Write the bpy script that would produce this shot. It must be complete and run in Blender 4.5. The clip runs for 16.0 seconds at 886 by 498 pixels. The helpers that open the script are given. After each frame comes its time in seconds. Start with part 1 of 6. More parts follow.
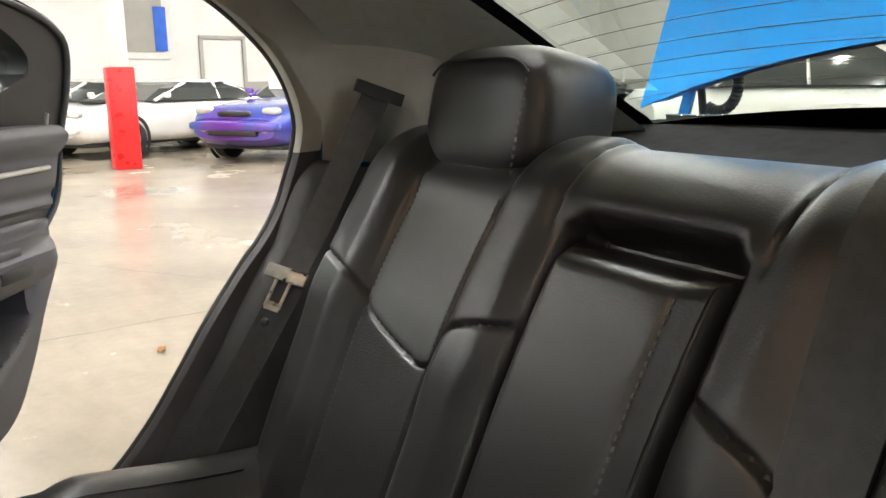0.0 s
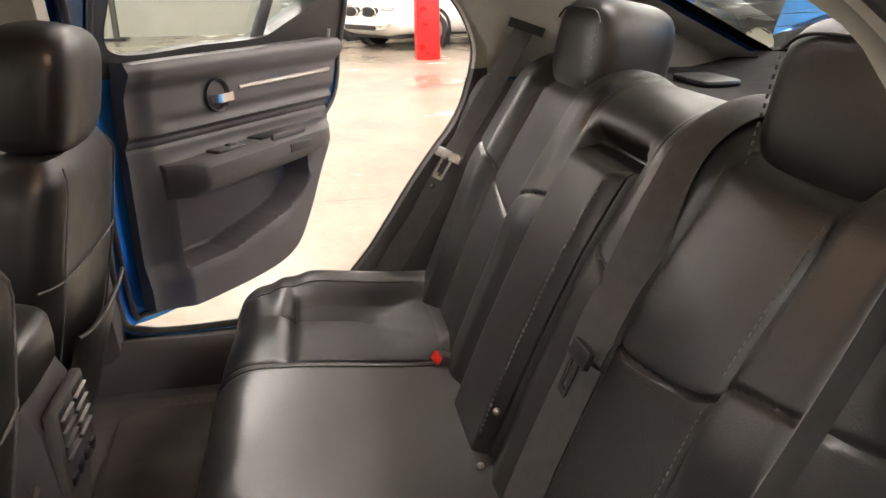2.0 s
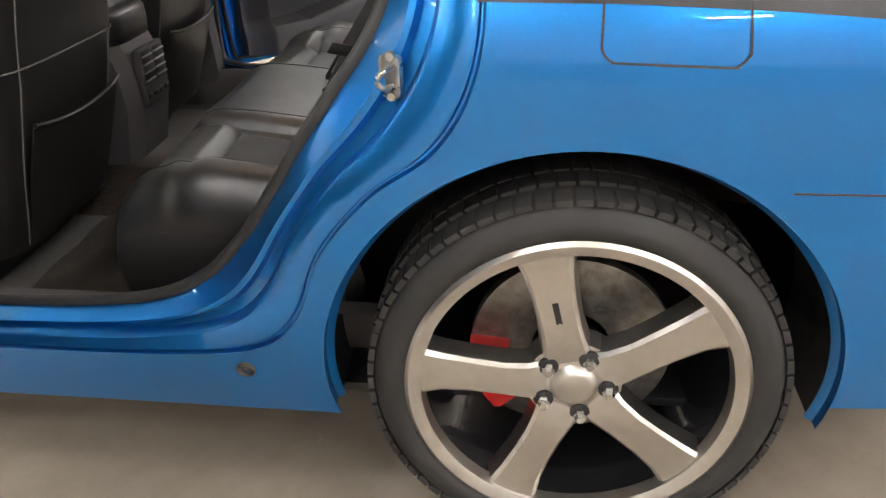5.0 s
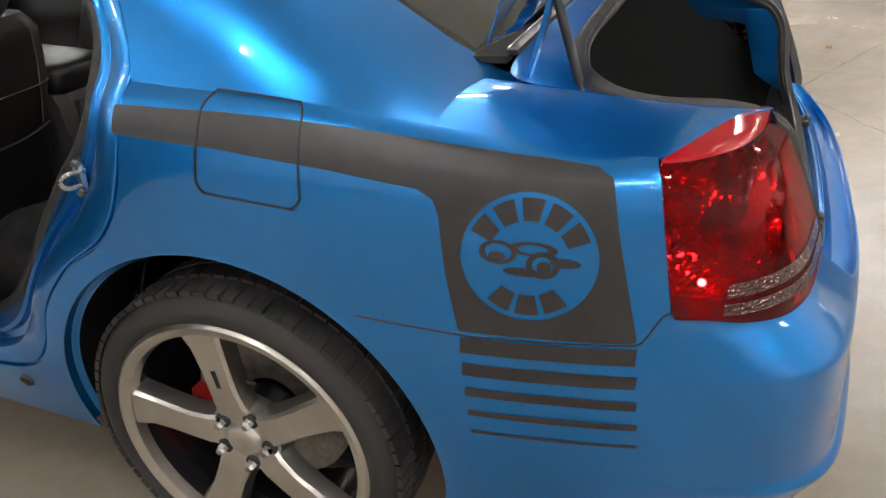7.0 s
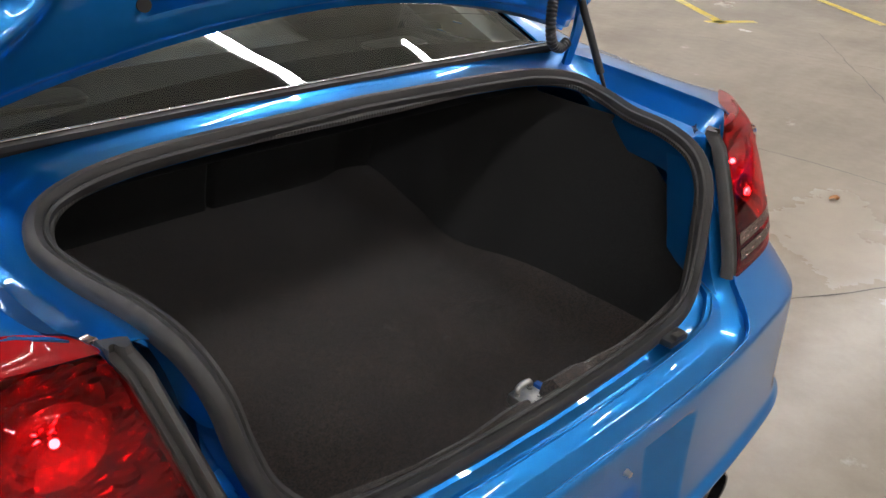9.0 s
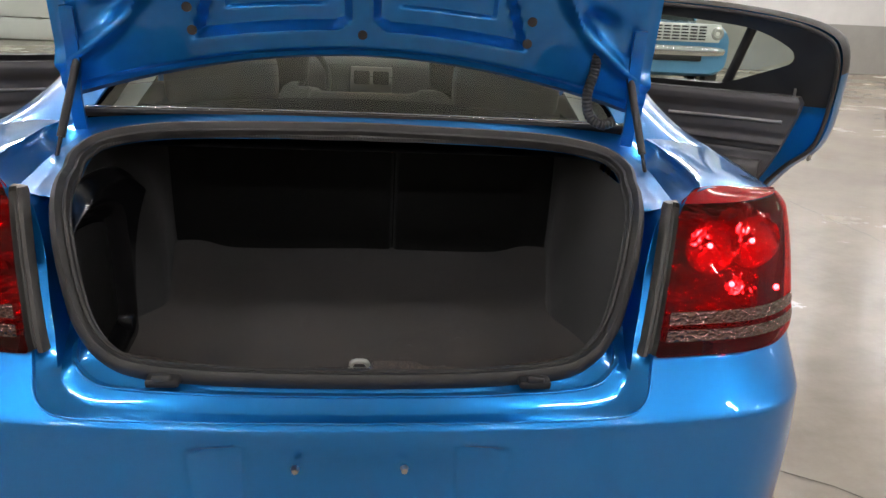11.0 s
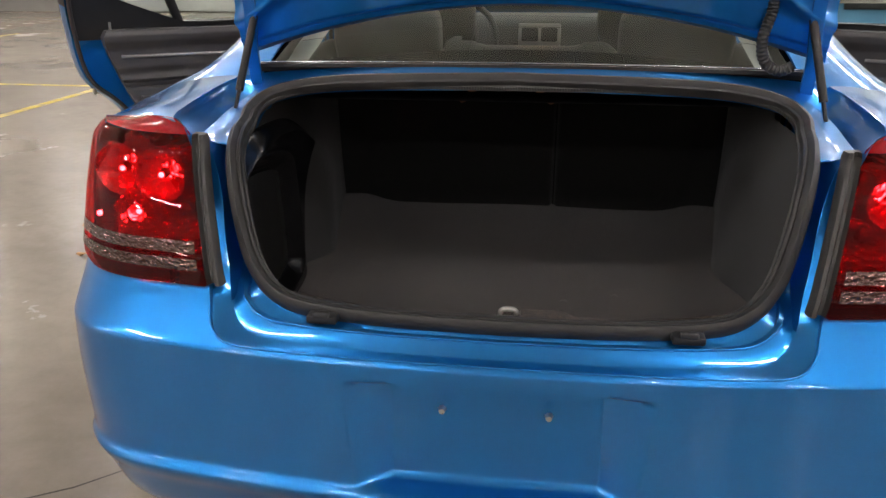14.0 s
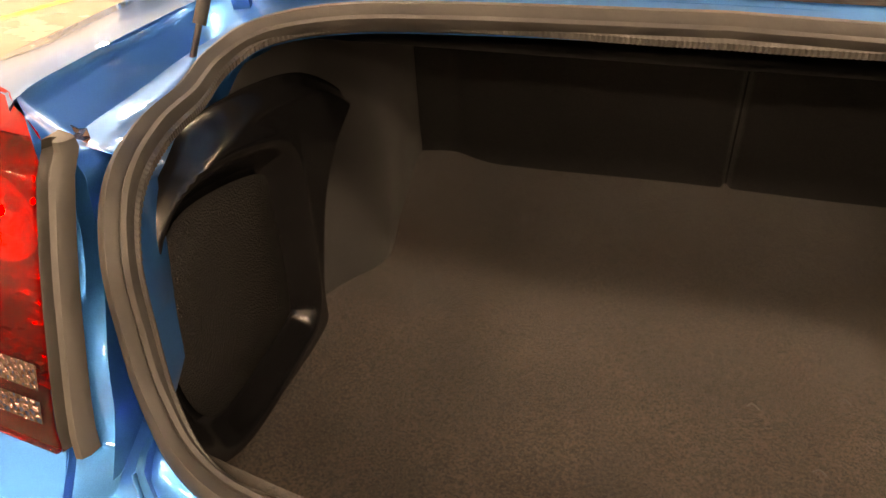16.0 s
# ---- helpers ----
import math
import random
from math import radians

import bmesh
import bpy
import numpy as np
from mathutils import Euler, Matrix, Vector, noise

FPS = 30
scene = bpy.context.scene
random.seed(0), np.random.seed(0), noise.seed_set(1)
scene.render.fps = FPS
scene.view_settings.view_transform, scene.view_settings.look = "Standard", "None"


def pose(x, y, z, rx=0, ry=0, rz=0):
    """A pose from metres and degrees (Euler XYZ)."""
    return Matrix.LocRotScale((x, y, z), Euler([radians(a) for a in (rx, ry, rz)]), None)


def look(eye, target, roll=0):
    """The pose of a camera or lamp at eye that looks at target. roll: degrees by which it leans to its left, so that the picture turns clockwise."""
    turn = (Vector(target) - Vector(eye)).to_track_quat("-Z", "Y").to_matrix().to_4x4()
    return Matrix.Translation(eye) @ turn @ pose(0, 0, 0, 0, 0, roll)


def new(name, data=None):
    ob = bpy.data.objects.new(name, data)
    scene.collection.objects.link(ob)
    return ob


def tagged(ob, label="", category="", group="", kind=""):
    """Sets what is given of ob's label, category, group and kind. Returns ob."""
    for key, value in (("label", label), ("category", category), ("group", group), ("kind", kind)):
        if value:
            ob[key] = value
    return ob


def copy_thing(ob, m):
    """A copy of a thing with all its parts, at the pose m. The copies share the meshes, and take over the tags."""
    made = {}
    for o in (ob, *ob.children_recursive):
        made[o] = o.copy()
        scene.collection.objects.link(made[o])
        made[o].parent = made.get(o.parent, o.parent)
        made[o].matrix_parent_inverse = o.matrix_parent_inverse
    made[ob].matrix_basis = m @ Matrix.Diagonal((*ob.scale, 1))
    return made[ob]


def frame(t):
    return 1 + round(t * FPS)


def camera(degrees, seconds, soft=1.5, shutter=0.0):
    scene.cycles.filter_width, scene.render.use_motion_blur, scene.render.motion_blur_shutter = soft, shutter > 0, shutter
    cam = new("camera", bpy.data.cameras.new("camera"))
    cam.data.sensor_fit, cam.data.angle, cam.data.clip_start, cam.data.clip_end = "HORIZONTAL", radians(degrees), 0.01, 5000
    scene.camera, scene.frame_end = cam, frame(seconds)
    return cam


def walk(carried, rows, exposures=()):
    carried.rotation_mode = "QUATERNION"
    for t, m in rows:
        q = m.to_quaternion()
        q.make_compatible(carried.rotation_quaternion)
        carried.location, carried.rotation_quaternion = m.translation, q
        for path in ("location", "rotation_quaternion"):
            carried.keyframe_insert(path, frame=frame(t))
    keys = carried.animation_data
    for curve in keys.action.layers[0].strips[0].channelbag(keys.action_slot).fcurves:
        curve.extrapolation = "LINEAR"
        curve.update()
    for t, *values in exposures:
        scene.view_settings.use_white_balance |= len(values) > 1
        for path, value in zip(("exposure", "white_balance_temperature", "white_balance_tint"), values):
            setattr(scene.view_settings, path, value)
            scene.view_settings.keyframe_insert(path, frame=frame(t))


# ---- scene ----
cam = camera(59.0, 16.0, soft=1.5)
PATH = [
    (0, (-0.529, 0.822, 1.155), (1.142, -0.197, 0.742), -0.5),
    (0.5, (-0.652, 0.795, 1.172), (1.086, -0.091, 0.732), -0.7),
    (1, (-0.787, 0.766, 1.193), (1.017, 0.08, 0.67), -0.8),
    (1.5, (-0.949, 0.745, 1.217), (0.895, 0.262, 0.61), -0.9),
    (2, (-1.111, 0.722, 1.254), (0.751, 0.413, 0.593), -1.2),
    (2.5, (-1.278, 0.672, 1.248), (0.588, 0.498, 0.551), -1.0),
    (3, (-1.413, 0.611, 1.253), (0.451, 0.55, 0.53), -0.9),
    (3.5, (-1.576, 0.526, 1.235), (0.271, 0.547, 0.467), -0.8),
    (4, (-1.7, 0.42, 1.149), (0.115, 0.504, 0.313), -0.5),
    (4.2, (-1.75, 0.38, 1.121), (0.047, 0.475, 0.249), -0.4),
    (6.3, (-2.185, -0.37, 1.378), (-0.481, -0.046, 0.381), 1.1),
    (6.5, (-2.122, -0.452, 1.404), (-0.421, -0.073, 0.422), 1.1),
    (7, (-1.889, -0.751, 1.431), (-0.243, -0.144, 0.47), -0.5),
    (7.5, (-1.682, -1.013, 1.455), (-0.053, -0.359, 0.495), 0.2),
    (8, (-1.422, -1.248, 1.447), (0.157, -0.457, 0.507), 1.7),
    (8.5, (-1.082, -1.401, 1.456), (0.373, -0.393, 0.525), 2.8),
    (9, (-0.783, -1.517, 1.477), (0.442, -0.237, 0.549), 3.0),
    (9.5, (-0.45, -1.619, 1.38), (0.448, -0.026, 0.568), 2.6),
    (9.7, (-0.334, -1.649, 1.309), (0.455, 0.043, 0.591), 3.8),
    (11.8, (0.061, -2.526, 1.355), (0.047, -0.609, 0.782), -0.4),
    (12, (0.062, -2.581, 1.308), (0.028, -0.661, 0.748), -0.3),
    (12.5, (0.096, -2.618, 1.202), (0.009, -0.698, 0.648), -0.2),
    (13, (0.107, -2.546, 1.163), (-0.027, -0.636, 0.587), -0.0),
    (13.5, (0.071, -2.404, 1.224), (-0.114, -0.514, 0.596), -0.0),
    (14, (0.066, -2.182, 1.313), (-0.186, -0.323, 0.619), -0.1),
    (14.5, (0.069, -1.883, 1.34), (-0.269, -0.063, 0.582), 0.0),
    (15, (0.039, -1.664, 1.313), (-0.385, 0.112, 0.496), 0.3),
    (15.5, (-0.01, -1.51, 1.289), (-0.483, 0.218, 0.399), 0.2),
    (16, (-0.046, -1.363, 1.262), (-0.556, 0.315, 0.299), -0.2),
]
EXPOSURES = [(0.0, 0.8, 6350, 11), (1.0, 0.9, 6450, 13), (2.0, 1.15, 6800, 19), (3.0, 1.05, 6800, 24), (4.2, 0.8, 6500, 19), (6.3, 0.3, 6300, 13), (7.5, -0.25, 6250, 15), (9.0, -0.35, 6150, 16), (9.7, -0.1, 6200, 14), (11.8, -0.45, 6200, 17), (14.0, -0.35, 6350, 18), (15.0, 0.4, 8300, 22), (16.0, 1.0, 12000, 29)]
walk(cam, [(t, look(eye, target, roll)) for t, eye, target, roll in PATH], EXPOSURES)

# ---------------------------------------------------------------- world and light
world = bpy.data.worlds.new("hall_air")
scene.world = world
world.use_nodes = True
world.node_tree.nodes["Background"].inputs[0].default_value = (0.75, 0.85, 1.0, 1)
world.node_tree.nodes["Background"].inputs[1].default_value = 0.02
LAMP_POWER = 150.0


# ---------------------------------------------------------------- materials
def mat(name, color, rough=0.5, metal=0.0, **kw):
    m = bpy.data.materials.new(name)
    m.use_nodes = True
    b = m.node_tree.nodes["Principled BSDF"]
    b.inputs["Base Color"].default_value = (*color, 1)
    b.inputs["Roughness"].default_value = rough
    b.inputs["Metallic"].default_value = metal
    for k, v in kw.items():
        b.inputs[k.replace("_", " ")].default_value = v
    return m


def link(m, a, b):
    m.node_tree.links.new(a, b)


def node(m, kind, **inputs):
    n = m.node_tree.nodes.new(kind)
    for k, v in inputs.items():
        n.inputs[k.replace("_", " ")].default_value = v
    return n


def bsdf(m):
    return m.node_tree.nodes["Principled BSDF"]


def thin_glass(name, tint, base=0.075, grazing=0.90):
    """A thin pane: clear, with a mirror gloss by the angle."""
    m = mat(name, tint, 0.0)
    nt = m.node_tree
    tr = nt.nodes.new("ShaderNodeBsdfTransparent")
    tr.inputs[0].default_value = (*tint, 1)
    gl = nt.nodes.new("ShaderNodeBsdfGlossy")
    gl.inputs["Roughness"].default_value = 0.01
    lw = nt.nodes.new("ShaderNodeLayerWeight")
    lw.inputs["Blend"].default_value = 0.5
    pw = nt.nodes.new("ShaderNodeMath")
    pw.operation = "POWER"
    pw.inputs[1].default_value = 3.2
    nt.links.new(lw.outputs["Facing"], pw.inputs[0])
    fr = nt.nodes.new("ShaderNodeMath")
    fr.operation = "MULTIPLY_ADD"
    fr.inputs[1].default_value, fr.inputs[2].default_value = grazing, base
    nt.links.new(pw.outputs[0], fr.inputs[0])
    mx = nt.nodes.new("ShaderNodeMixShader")
    nt.links.new(fr.outputs[0], mx.inputs[0])
    nt.links.new(tr.outputs[0], mx.inputs[1])
    nt.links.new(gl.outputs[0], mx.inputs[2])
    nt.links.new(mx.outputs[0], nt.nodes["Material Output"].inputs["Surface"])
    return m


def varied(m, c1, c2, scale, detail=4.0, lo=0.35, hi=0.65, rough=None):
    """Two colours mixed by noise at a real-world scale; rough: a pair of roughness values."""
    tc = node(m, "ShaderNodeTexCoord")
    n = node(m, "ShaderNodeTexNoise", Scale=scale, Detail=detail, Roughness=0.6)
    link(m, tc.outputs["Object"], n.inputs["Vector"])
    r = node(m, "ShaderNodeMapRange")
    r.inputs["From Min"].default_value, r.inputs["From Max"].default_value = lo, hi
    link(m, n.outputs["Fac"], r.inputs["Value"])
    mix = node(m, "ShaderNodeMix")
    mix.data_type = "RGBA"
    mix.inputs["A"].default_value, mix.inputs["B"].default_value = (*c1, 1), (*c2, 1)
    link(m, r.outputs["Result"], mix.inputs["Factor"])
    link(m, mix.outputs["Result"], bsdf(m).inputs["Base Color"])
    if rough:
        q = node(m, "ShaderNodeMapRange")
        q.inputs["To Min"].default_value, q.inputs["To Max"].default_value = rough
        q.inputs["From Min"].default_value, q.inputs["From Max"].default_value = lo, hi
        link(m, n.outputs["Fac"], q.inputs["Value"])
        link(m, q.outputs["Result"], bsdf(m).inputs["Roughness"])
    return mix


def bumped(m, scale, strength, distance=0.002, kind="noise", detail=3.0):
    tc = node(m, "ShaderNodeTexCoord")
    if kind == "noise":
        n = node(m, "ShaderNodeTexNoise", Scale=scale, Detail=detail)
        out = n.outputs["Fac"]
    else:
        n = node(m, "ShaderNodeTexVoronoi", Scale=scale)
        out = n.outputs["Distance"]
    link(m, tc.outputs["Object"], n.inputs["Vector"])
    b = node(m, "ShaderNodeBump", Strength=strength, Distance=distance)
    link(m, out, b.inputs["Height"])
    link(m, b.outputs["Normal"], bsdf(m).inputs["Normal"])
    return b


PAINT = mat("blue_pearl_paint", (0.010, 0.20, 0.60), 0.29, 0.82, Coat_Weight=1.0, Coat_Roughness=0.012, Specular_IOR_Level=0.1)
varied(PAINT, (0.008, 0.182, 0.54), (0.012, 0.215, 0.62), 900.0, 1.0)
PAINT_IN = mat("blue_paint_thin", (0.010, 0.18, 0.52), 0.32, 0.7, Coat_Weight=0.9, Coat_Roughness=0.03, Specular_IOR_Level=0.1)
varied(PAINT_IN, (0.008, 0.17, 0.50), (0.012, 0.195, 0.55), 14.0, 3.0)
DECAL = mat("charcoal_vinyl", (0.022, 0.022, 0.024), 0.42)
varied(DECAL, (0.020, 0.020, 0.022), (0.028, 0.027, 0.028), 20.0, 3.0, rough=(0.36, 0.46))
LEATHER = mat("black_leather", (0.014, 0.013, 0.013), 0.40)
varied(LEATHER, (0.012, 0.0114, 0.011), (0.018, 0.0162, 0.0152), 9.0, 5.0, rough=(0.33, 0.42))
bsdf(LEATHER).inputs["Specular IOR Level"].default_value = 0.7
bumped(LEATHER, 420.0, 0.35, 0.0008, "noise", 2.0)
PERF = mat("perforated_leather", (0.012, 0.012, 0.012), 0.55)
varied(PERF, (0.010, 0.0098, 0.0095), (0.017, 0.016, 0.015), 12.0, 4.0, rough=(0.5, 0.62))
bumped(PERF, 420.0, 0.5, 0.0012, "voronoi")
VINYL = mat("charcoal_trim_plastic", (0.032, 0.030, 0.033), 0.52)
varied(VINYL, (0.062, 0.058, 0.060), (0.078, 0.073, 0.075), 6.0, 4.0, rough=(0.48, 0.58))
bumped(VINYL, 700.0, 0.25, 0.0006)
BLACK = mat("black_plastic", (0.011, 0.011, 0.012), 0.45)
varied(BLACK, (0.009, 0.009, 0.010), (0.015, 0.015, 0.015), 18.0, 4.0, rough=(0.38, 0.52))
RUBBER = mat("seal_rubber", (0.016, 0.016, 0.017), 0.62)
varied(RUBBER, (0.024, 0.023, 0.023), (0.040, 0.038, 0.036), 22.0, 5.0, rough=(0.42, 0.6))
bumped(RUBBER, 300.0, 0.2, 0.0008)
TYRE = mat("tyre_rubber", (0.018, 0.017, 0.017), 0.72)
varied(TYRE, (0.013, 0.013, 0.013), (0.028, 0.025, 0.023), 16.0, 6.0, rough=(0.6, 0.8))
CARPET = mat("black_carpet", (0.016, 0.014, 0.013), 0.95, Sheen_Weight=0.25)
pile = varied(CARPET, (0.004, 0.0028, 0.0022), (0.060, 0.040, 0.029), 250.0, 9.0, 0.41, 0.61)
bumped(CARPET, 900.0, 0.6, 0.003)
mottle = node(CARPET, "ShaderNodeTexNoise", Scale=5.5, Detail=5.0, Roughness=0.6)
link(CARPET, node(CARPET, "ShaderNodeTexCoord").outputs["Object"], mottle.inputs["Vector"])
shade = node(CARPET, "ShaderNodeMapRange")
shade.inputs["From Min"].default_value, shade.inputs["From Max"].default_value = 0.32, 0.68
shade.inputs["To Min"].default_value, shade.inputs["To Max"].default_value = 0.62, 1.35
link(CARPET, mottle.outputs["Fac"], shade.inputs["Value"])
trodden = node(CARPET, "ShaderNodeMix")
trodden.data_type, trodden.blend_type = "RGBA", "MULTIPLY"
trodden.inputs["Factor"].default_value = 1.0
link(CARPET, pile.outputs["Result"], trodden.inputs["A"])
link(CARPET, shade.outputs["Result"], trodden.inputs["B"])
link(CARPET, trodden.outputs["Result"], bsdf(CARPET).inputs["Base Color"])
FELT = mat("black_boot_felt", (0.018, 0.018, 0.017), 0.95, Sheen_Weight=0.15)
varied(FELT, (0.003, 0.003, 0.003), (0.024, 0.0235, 0.022), 500.0, 5.0, 0.38, 0.66)
bumped(FELT, 800.0, 0.5, 0.003)
MATC = mat("worn_floor_mat", (0.03, 0.026, 0.022), 0.95)
varied(MATC, (0.018, 0.015, 0.013), (0.05, 0.042, 0.034), 11.0, 6.0, 0.3, 0.7)
bumped(MATC, 420.0, 0.8, 0.003)
HEADLINER = mat("grey_cloth_headliner", (0.50, 0.50, 0.45), 0.92)
varied(HEADLINER, (0.60, 0.60, 0.55), (0.66, 0.66, 0.60), 40.0, 4.0)
PILLAR_TRIM = mat("stone_grey_pillar_trim", (0.38, 0.355, 0.31), 0.6)
varied(PILLAR_TRIM, (0.46, 0.44, 0.39), (0.51, 0.49, 0.43), 25.0, 4.0)
WEBBING = mat("grey_belt_webbing", (0.07, 0.07, 0.07), 0.6)
varied(WEBBING, (0.048, 0.047, 0.046), (0.062, 0.061, 0.059), 60.0, 3.0)
bumped(WEBBING, 900.0, 0.5, 0.0008)
CHROME = mat("chrome", (0.72, 0.72, 0.73), 0.16, 1.0)
DARK_CHROME = mat("smoky_chrome", (0.20, 0.20, 0.20), 0.22, 1.0)
STEEL = mat("zinc_plated_steel", (0.55, 0.54, 0.50), 0.34, 1.0)
varied(STEEL, (0.42, 0.41, 0.38), (0.62, 0.61, 0.57), 60.0, 4.0, rough=(0.25, 0.45))
ALLOY = mat("polished_alloy", (0.58, 0.55, 0.51), 0.28, 1.0)
varied(ALLOY, (0.56, 0.53, 0.49), (0.61, 0.58, 0.54), 30.0, 3.0, rough=(0.28, 0.33))
ALLOY_DARK = mat("black_wheel_pocket", (0.012, 0.012, 0.014), 0.22, 0.3, Coat_Weight=0.6)
ROTOR = mat("brake_disc_iron", (0.30, 0.28, 0.26), 0.42, 0.9)
varied(ROTOR, (0.22, 0.20, 0.18), (0.36, 0.34, 0.31), 40.0, 4.0)
REDPAINT = mat("red_caliper_paint", (0.55, 0.015, 0.012), 0.35)
BUTTON_RED = mat("red_button_plastic", (0.62, 0.022, 0.018), 0.38)
STITCH = mat("grey_stitching", (0.12, 0.116, 0.11), 0.8)
SILVER = mat("silver_trim", (0.48, 0.47, 0.46), 0.34, 0.9)
LENS = thin_glass("red_lamp_lens", (0.95, 0.13, 0.14), 0.022, 0.38)
# the lens scatters a little of the light that passes it
scatter = LENS.node_tree.nodes.new("ShaderNodeBsdfTranslucent")
scatter.inputs[0].default_value = (0.75, 0.008, 0.02, 1)
both = LENS.node_tree.nodes.new("ShaderNodeMixShader")
both.inputs[0].default_value = 0.055
clear = LENS.node_tree.nodes["Material Output"].inputs["Surface"].links[0].from_socket
link(LENS, clear, both.inputs[1])
link(LENS, scatter.outputs[0], both.inputs[2])
link(LENS, both.outputs[0], LENS.node_tree.nodes["Material Output"].inputs["Surface"])
LENS_SOLID = mat("dark_red_lens_border", (0.34, 0.003, 0.008), 0.10)
REFLECTOR = mat("lamp_reflector", (0.24, 0.17, 0.17), 0.17, 0.95)
BOWL = mat("bright_lamp_bowl", (0.74, 0.70, 0.70), 0.15, 1.0)
CLEARLENS = mat("smoked_reverse_lens", (0.17, 0.10, 0.098), 0.09, 1.0)
bumped(CLEARLENS, 150.0, 1.0, 0.006, "voronoi")
BULB = mat("lit_red_bulb", (1, 0.1, 0.1), 0.3)
bsdf(BULB).inputs["Emission Color"].default_value = (1.0, 0.42, 0.36, 1)
bsdf(BULB).inputs["Emission Strength"].default_value = 170.0


GLASS = thin_glass("tinted_car_glass", (0.72, 0.80, 0.75))
FRIT = mat("black_glass_frit", (0.004, 0.004, 0.005), 0.9, Specular_IOR_Level=0.0)
SHELF = mat("charcoal_shelf_cloth", (0.03, 0.03, 0.03), 0.95, Specular_IOR_Level=0.1)
varied(SHELF, (0.026, 0.026, 0.026), (0.036, 0.035, 0.034), 30.0, 4.0)
MOULDING = mat("dark_grey_lamp_moulding", (0.04, 0.038, 0.036), 0.5)
varied(MOULDING, (0.034, 0.032, 0.030), (0.046, 0.044, 0.041), 30.0, 4.0, rough=(0.42, 0.56))
SPEAKER = mat("subwoofer_plastic", (0.005, 0.005, 0.0055), 0.22)
GRILLE = mat("perforated_metal_grille", (0.010, 0.0095, 0.009), 0.40, 0.3)
bumped(GRILLE, 420.0, 0.9, 0.0025, "voronoi")
# orange-brown of the shelf brackets, without any glow
WARM = mat("orange_brown_bracket", (0.5, 0.22, 0.12), 0.5)


def floor_material():
    m = mat("sealed_concrete", (0.42, 0.36, 0.28), 0.2)
    tc = node(m, "ShaderNodeTexCoord")
    big = node(m, "ShaderNodeTexNoise", Scale=0.55, Detail=9.0, Roughness=0.62)
    fine = node(m, "ShaderNodeTexNoise", Scale=9.0, Detail=8.0, Roughness=0.7)
    spots = node(m, "ShaderNodeTexNoise", Scale=3.1, Detail=6.0, Roughness=0.66)
    for n in (big, fine, spots):
        link(m, tc.outputs["Object"], n.inputs["Vector"])
    ramp = node(m, "ShaderNodeValToRGB")
    ramp.color_ramp.elements[0].position, ramp.color_ramp.elements[1].position = 0.34, 0.68
    ramp.color_ramp.elements[0].color = (0.235, 0.202, 0.160, 1)
    ramp.color_ramp.elements[1].color = (0.345, 0.30, 0.242, 1)
    link(m, big.outputs["Fac"], ramp.inputs["Fac"])
    mix = node(m, "ShaderNodeMix")
    mix.data_type, mix.blend_type = "RGBA", "MULTIPLY"
    mix.inputs["Factor"].default_value = 0.32
    fr = node(m, "ShaderNodeValToRGB")
    fr.color_ramp.elements[0].position, fr.color_ramp.elements[1].position = 0.30, 0.62
    fr.color_ramp.elements[0].color, fr.color_ramp.elements[1].color = (0.62, 0.58, 0.52, 1), (1, 1, 1, 1)
    link(m, fine.outputs["Fac"], fr.inputs["Fac"])
    link(m, ramp.outputs["Color"], mix.inputs["A"])
    link(m, fr.outputs["Color"], mix.inputs["B"])
    sp = node(m, "ShaderNodeValToRGB")
    sp.color_ramp.elements[0].position, sp.color_ramp.elements[1].position = 0.665, 0.74
    link(m, spots.outputs["Fac"], sp.inputs["Fac"])
    worn = node(m, "ShaderNodeMix")
    worn.data_type = "RGBA"
    worn.inputs["B"].default_value = (0.44, 0.41, 0.36, 1)
    link(m, sp.outputs["Color"], worn.inputs["Factor"])
    link(m, mix.outputs["Result"], worn.inputs["A"])
    link(m, worn.outputs["Result"], bsdf(m).inputs["Base Color"])
    rr = node(m, "ShaderNodeMapRange")
    rr.inputs["From Min"].default_value, rr.inputs["From Max"].default_value = 0.3, 0.7
    rr.inputs["To Min"].default_value, rr.inputs["To Max"].default_value = 0.17, 0.30
    link(m, big.outputs["Fac"], rr.inputs["Value"])
    link(m, rr.outputs["Result"], bsdf(m).inputs["Roughness"])
    bsdf(m).inputs["Specular IOR Level"].default_value = 0.22
    b = node(m, "ShaderNodeBump", Strength=0.08, Distance=0.004)
    link(m, fine.outputs["Fac"], b.inputs["Height"])
    link(m, b.outputs["Normal"], bsdf(m).inputs["Normal"])
    return m


CONCRETE = floor_material()
WALL_WHITE = mat("white_painted_block", (0.66, 0.65, 0.63), 0.6)
varied(WALL_WHITE, (0.62, 0.61, 0.59), (0.69, 0.68, 0.66), 1.2, 6.0)
WALL_GREY = mat("grey_painted_block", (0.32, 0.31, 0.285), 0.6)
varied(WALL_GREY, (0.30, 0.29, 0.265), (0.345, 0.335, 0.305), 1.4, 6.0)
PILLAR_RED = mat("red_gloss_paint", (0.62, 0.012, 0.014), 0.32)
varied(PILLAR_RED, (0.58, 0.010, 0.012), (0.67, 0.016, 0.018), 5.0, 5.0, rough=(0.25, 0.42))
CEIL = mat("pale_ceiling_deck", (0.66, 0.69, 0.62), 0.8)
varied(CEIL, (0.60, 0.63, 0.56), (0.71, 0.74, 0.67), 0.9, 5.0)
YELLOW = mat("worn_yellow_line_paint", (0.62, 0.46, 0.05), 0.5)
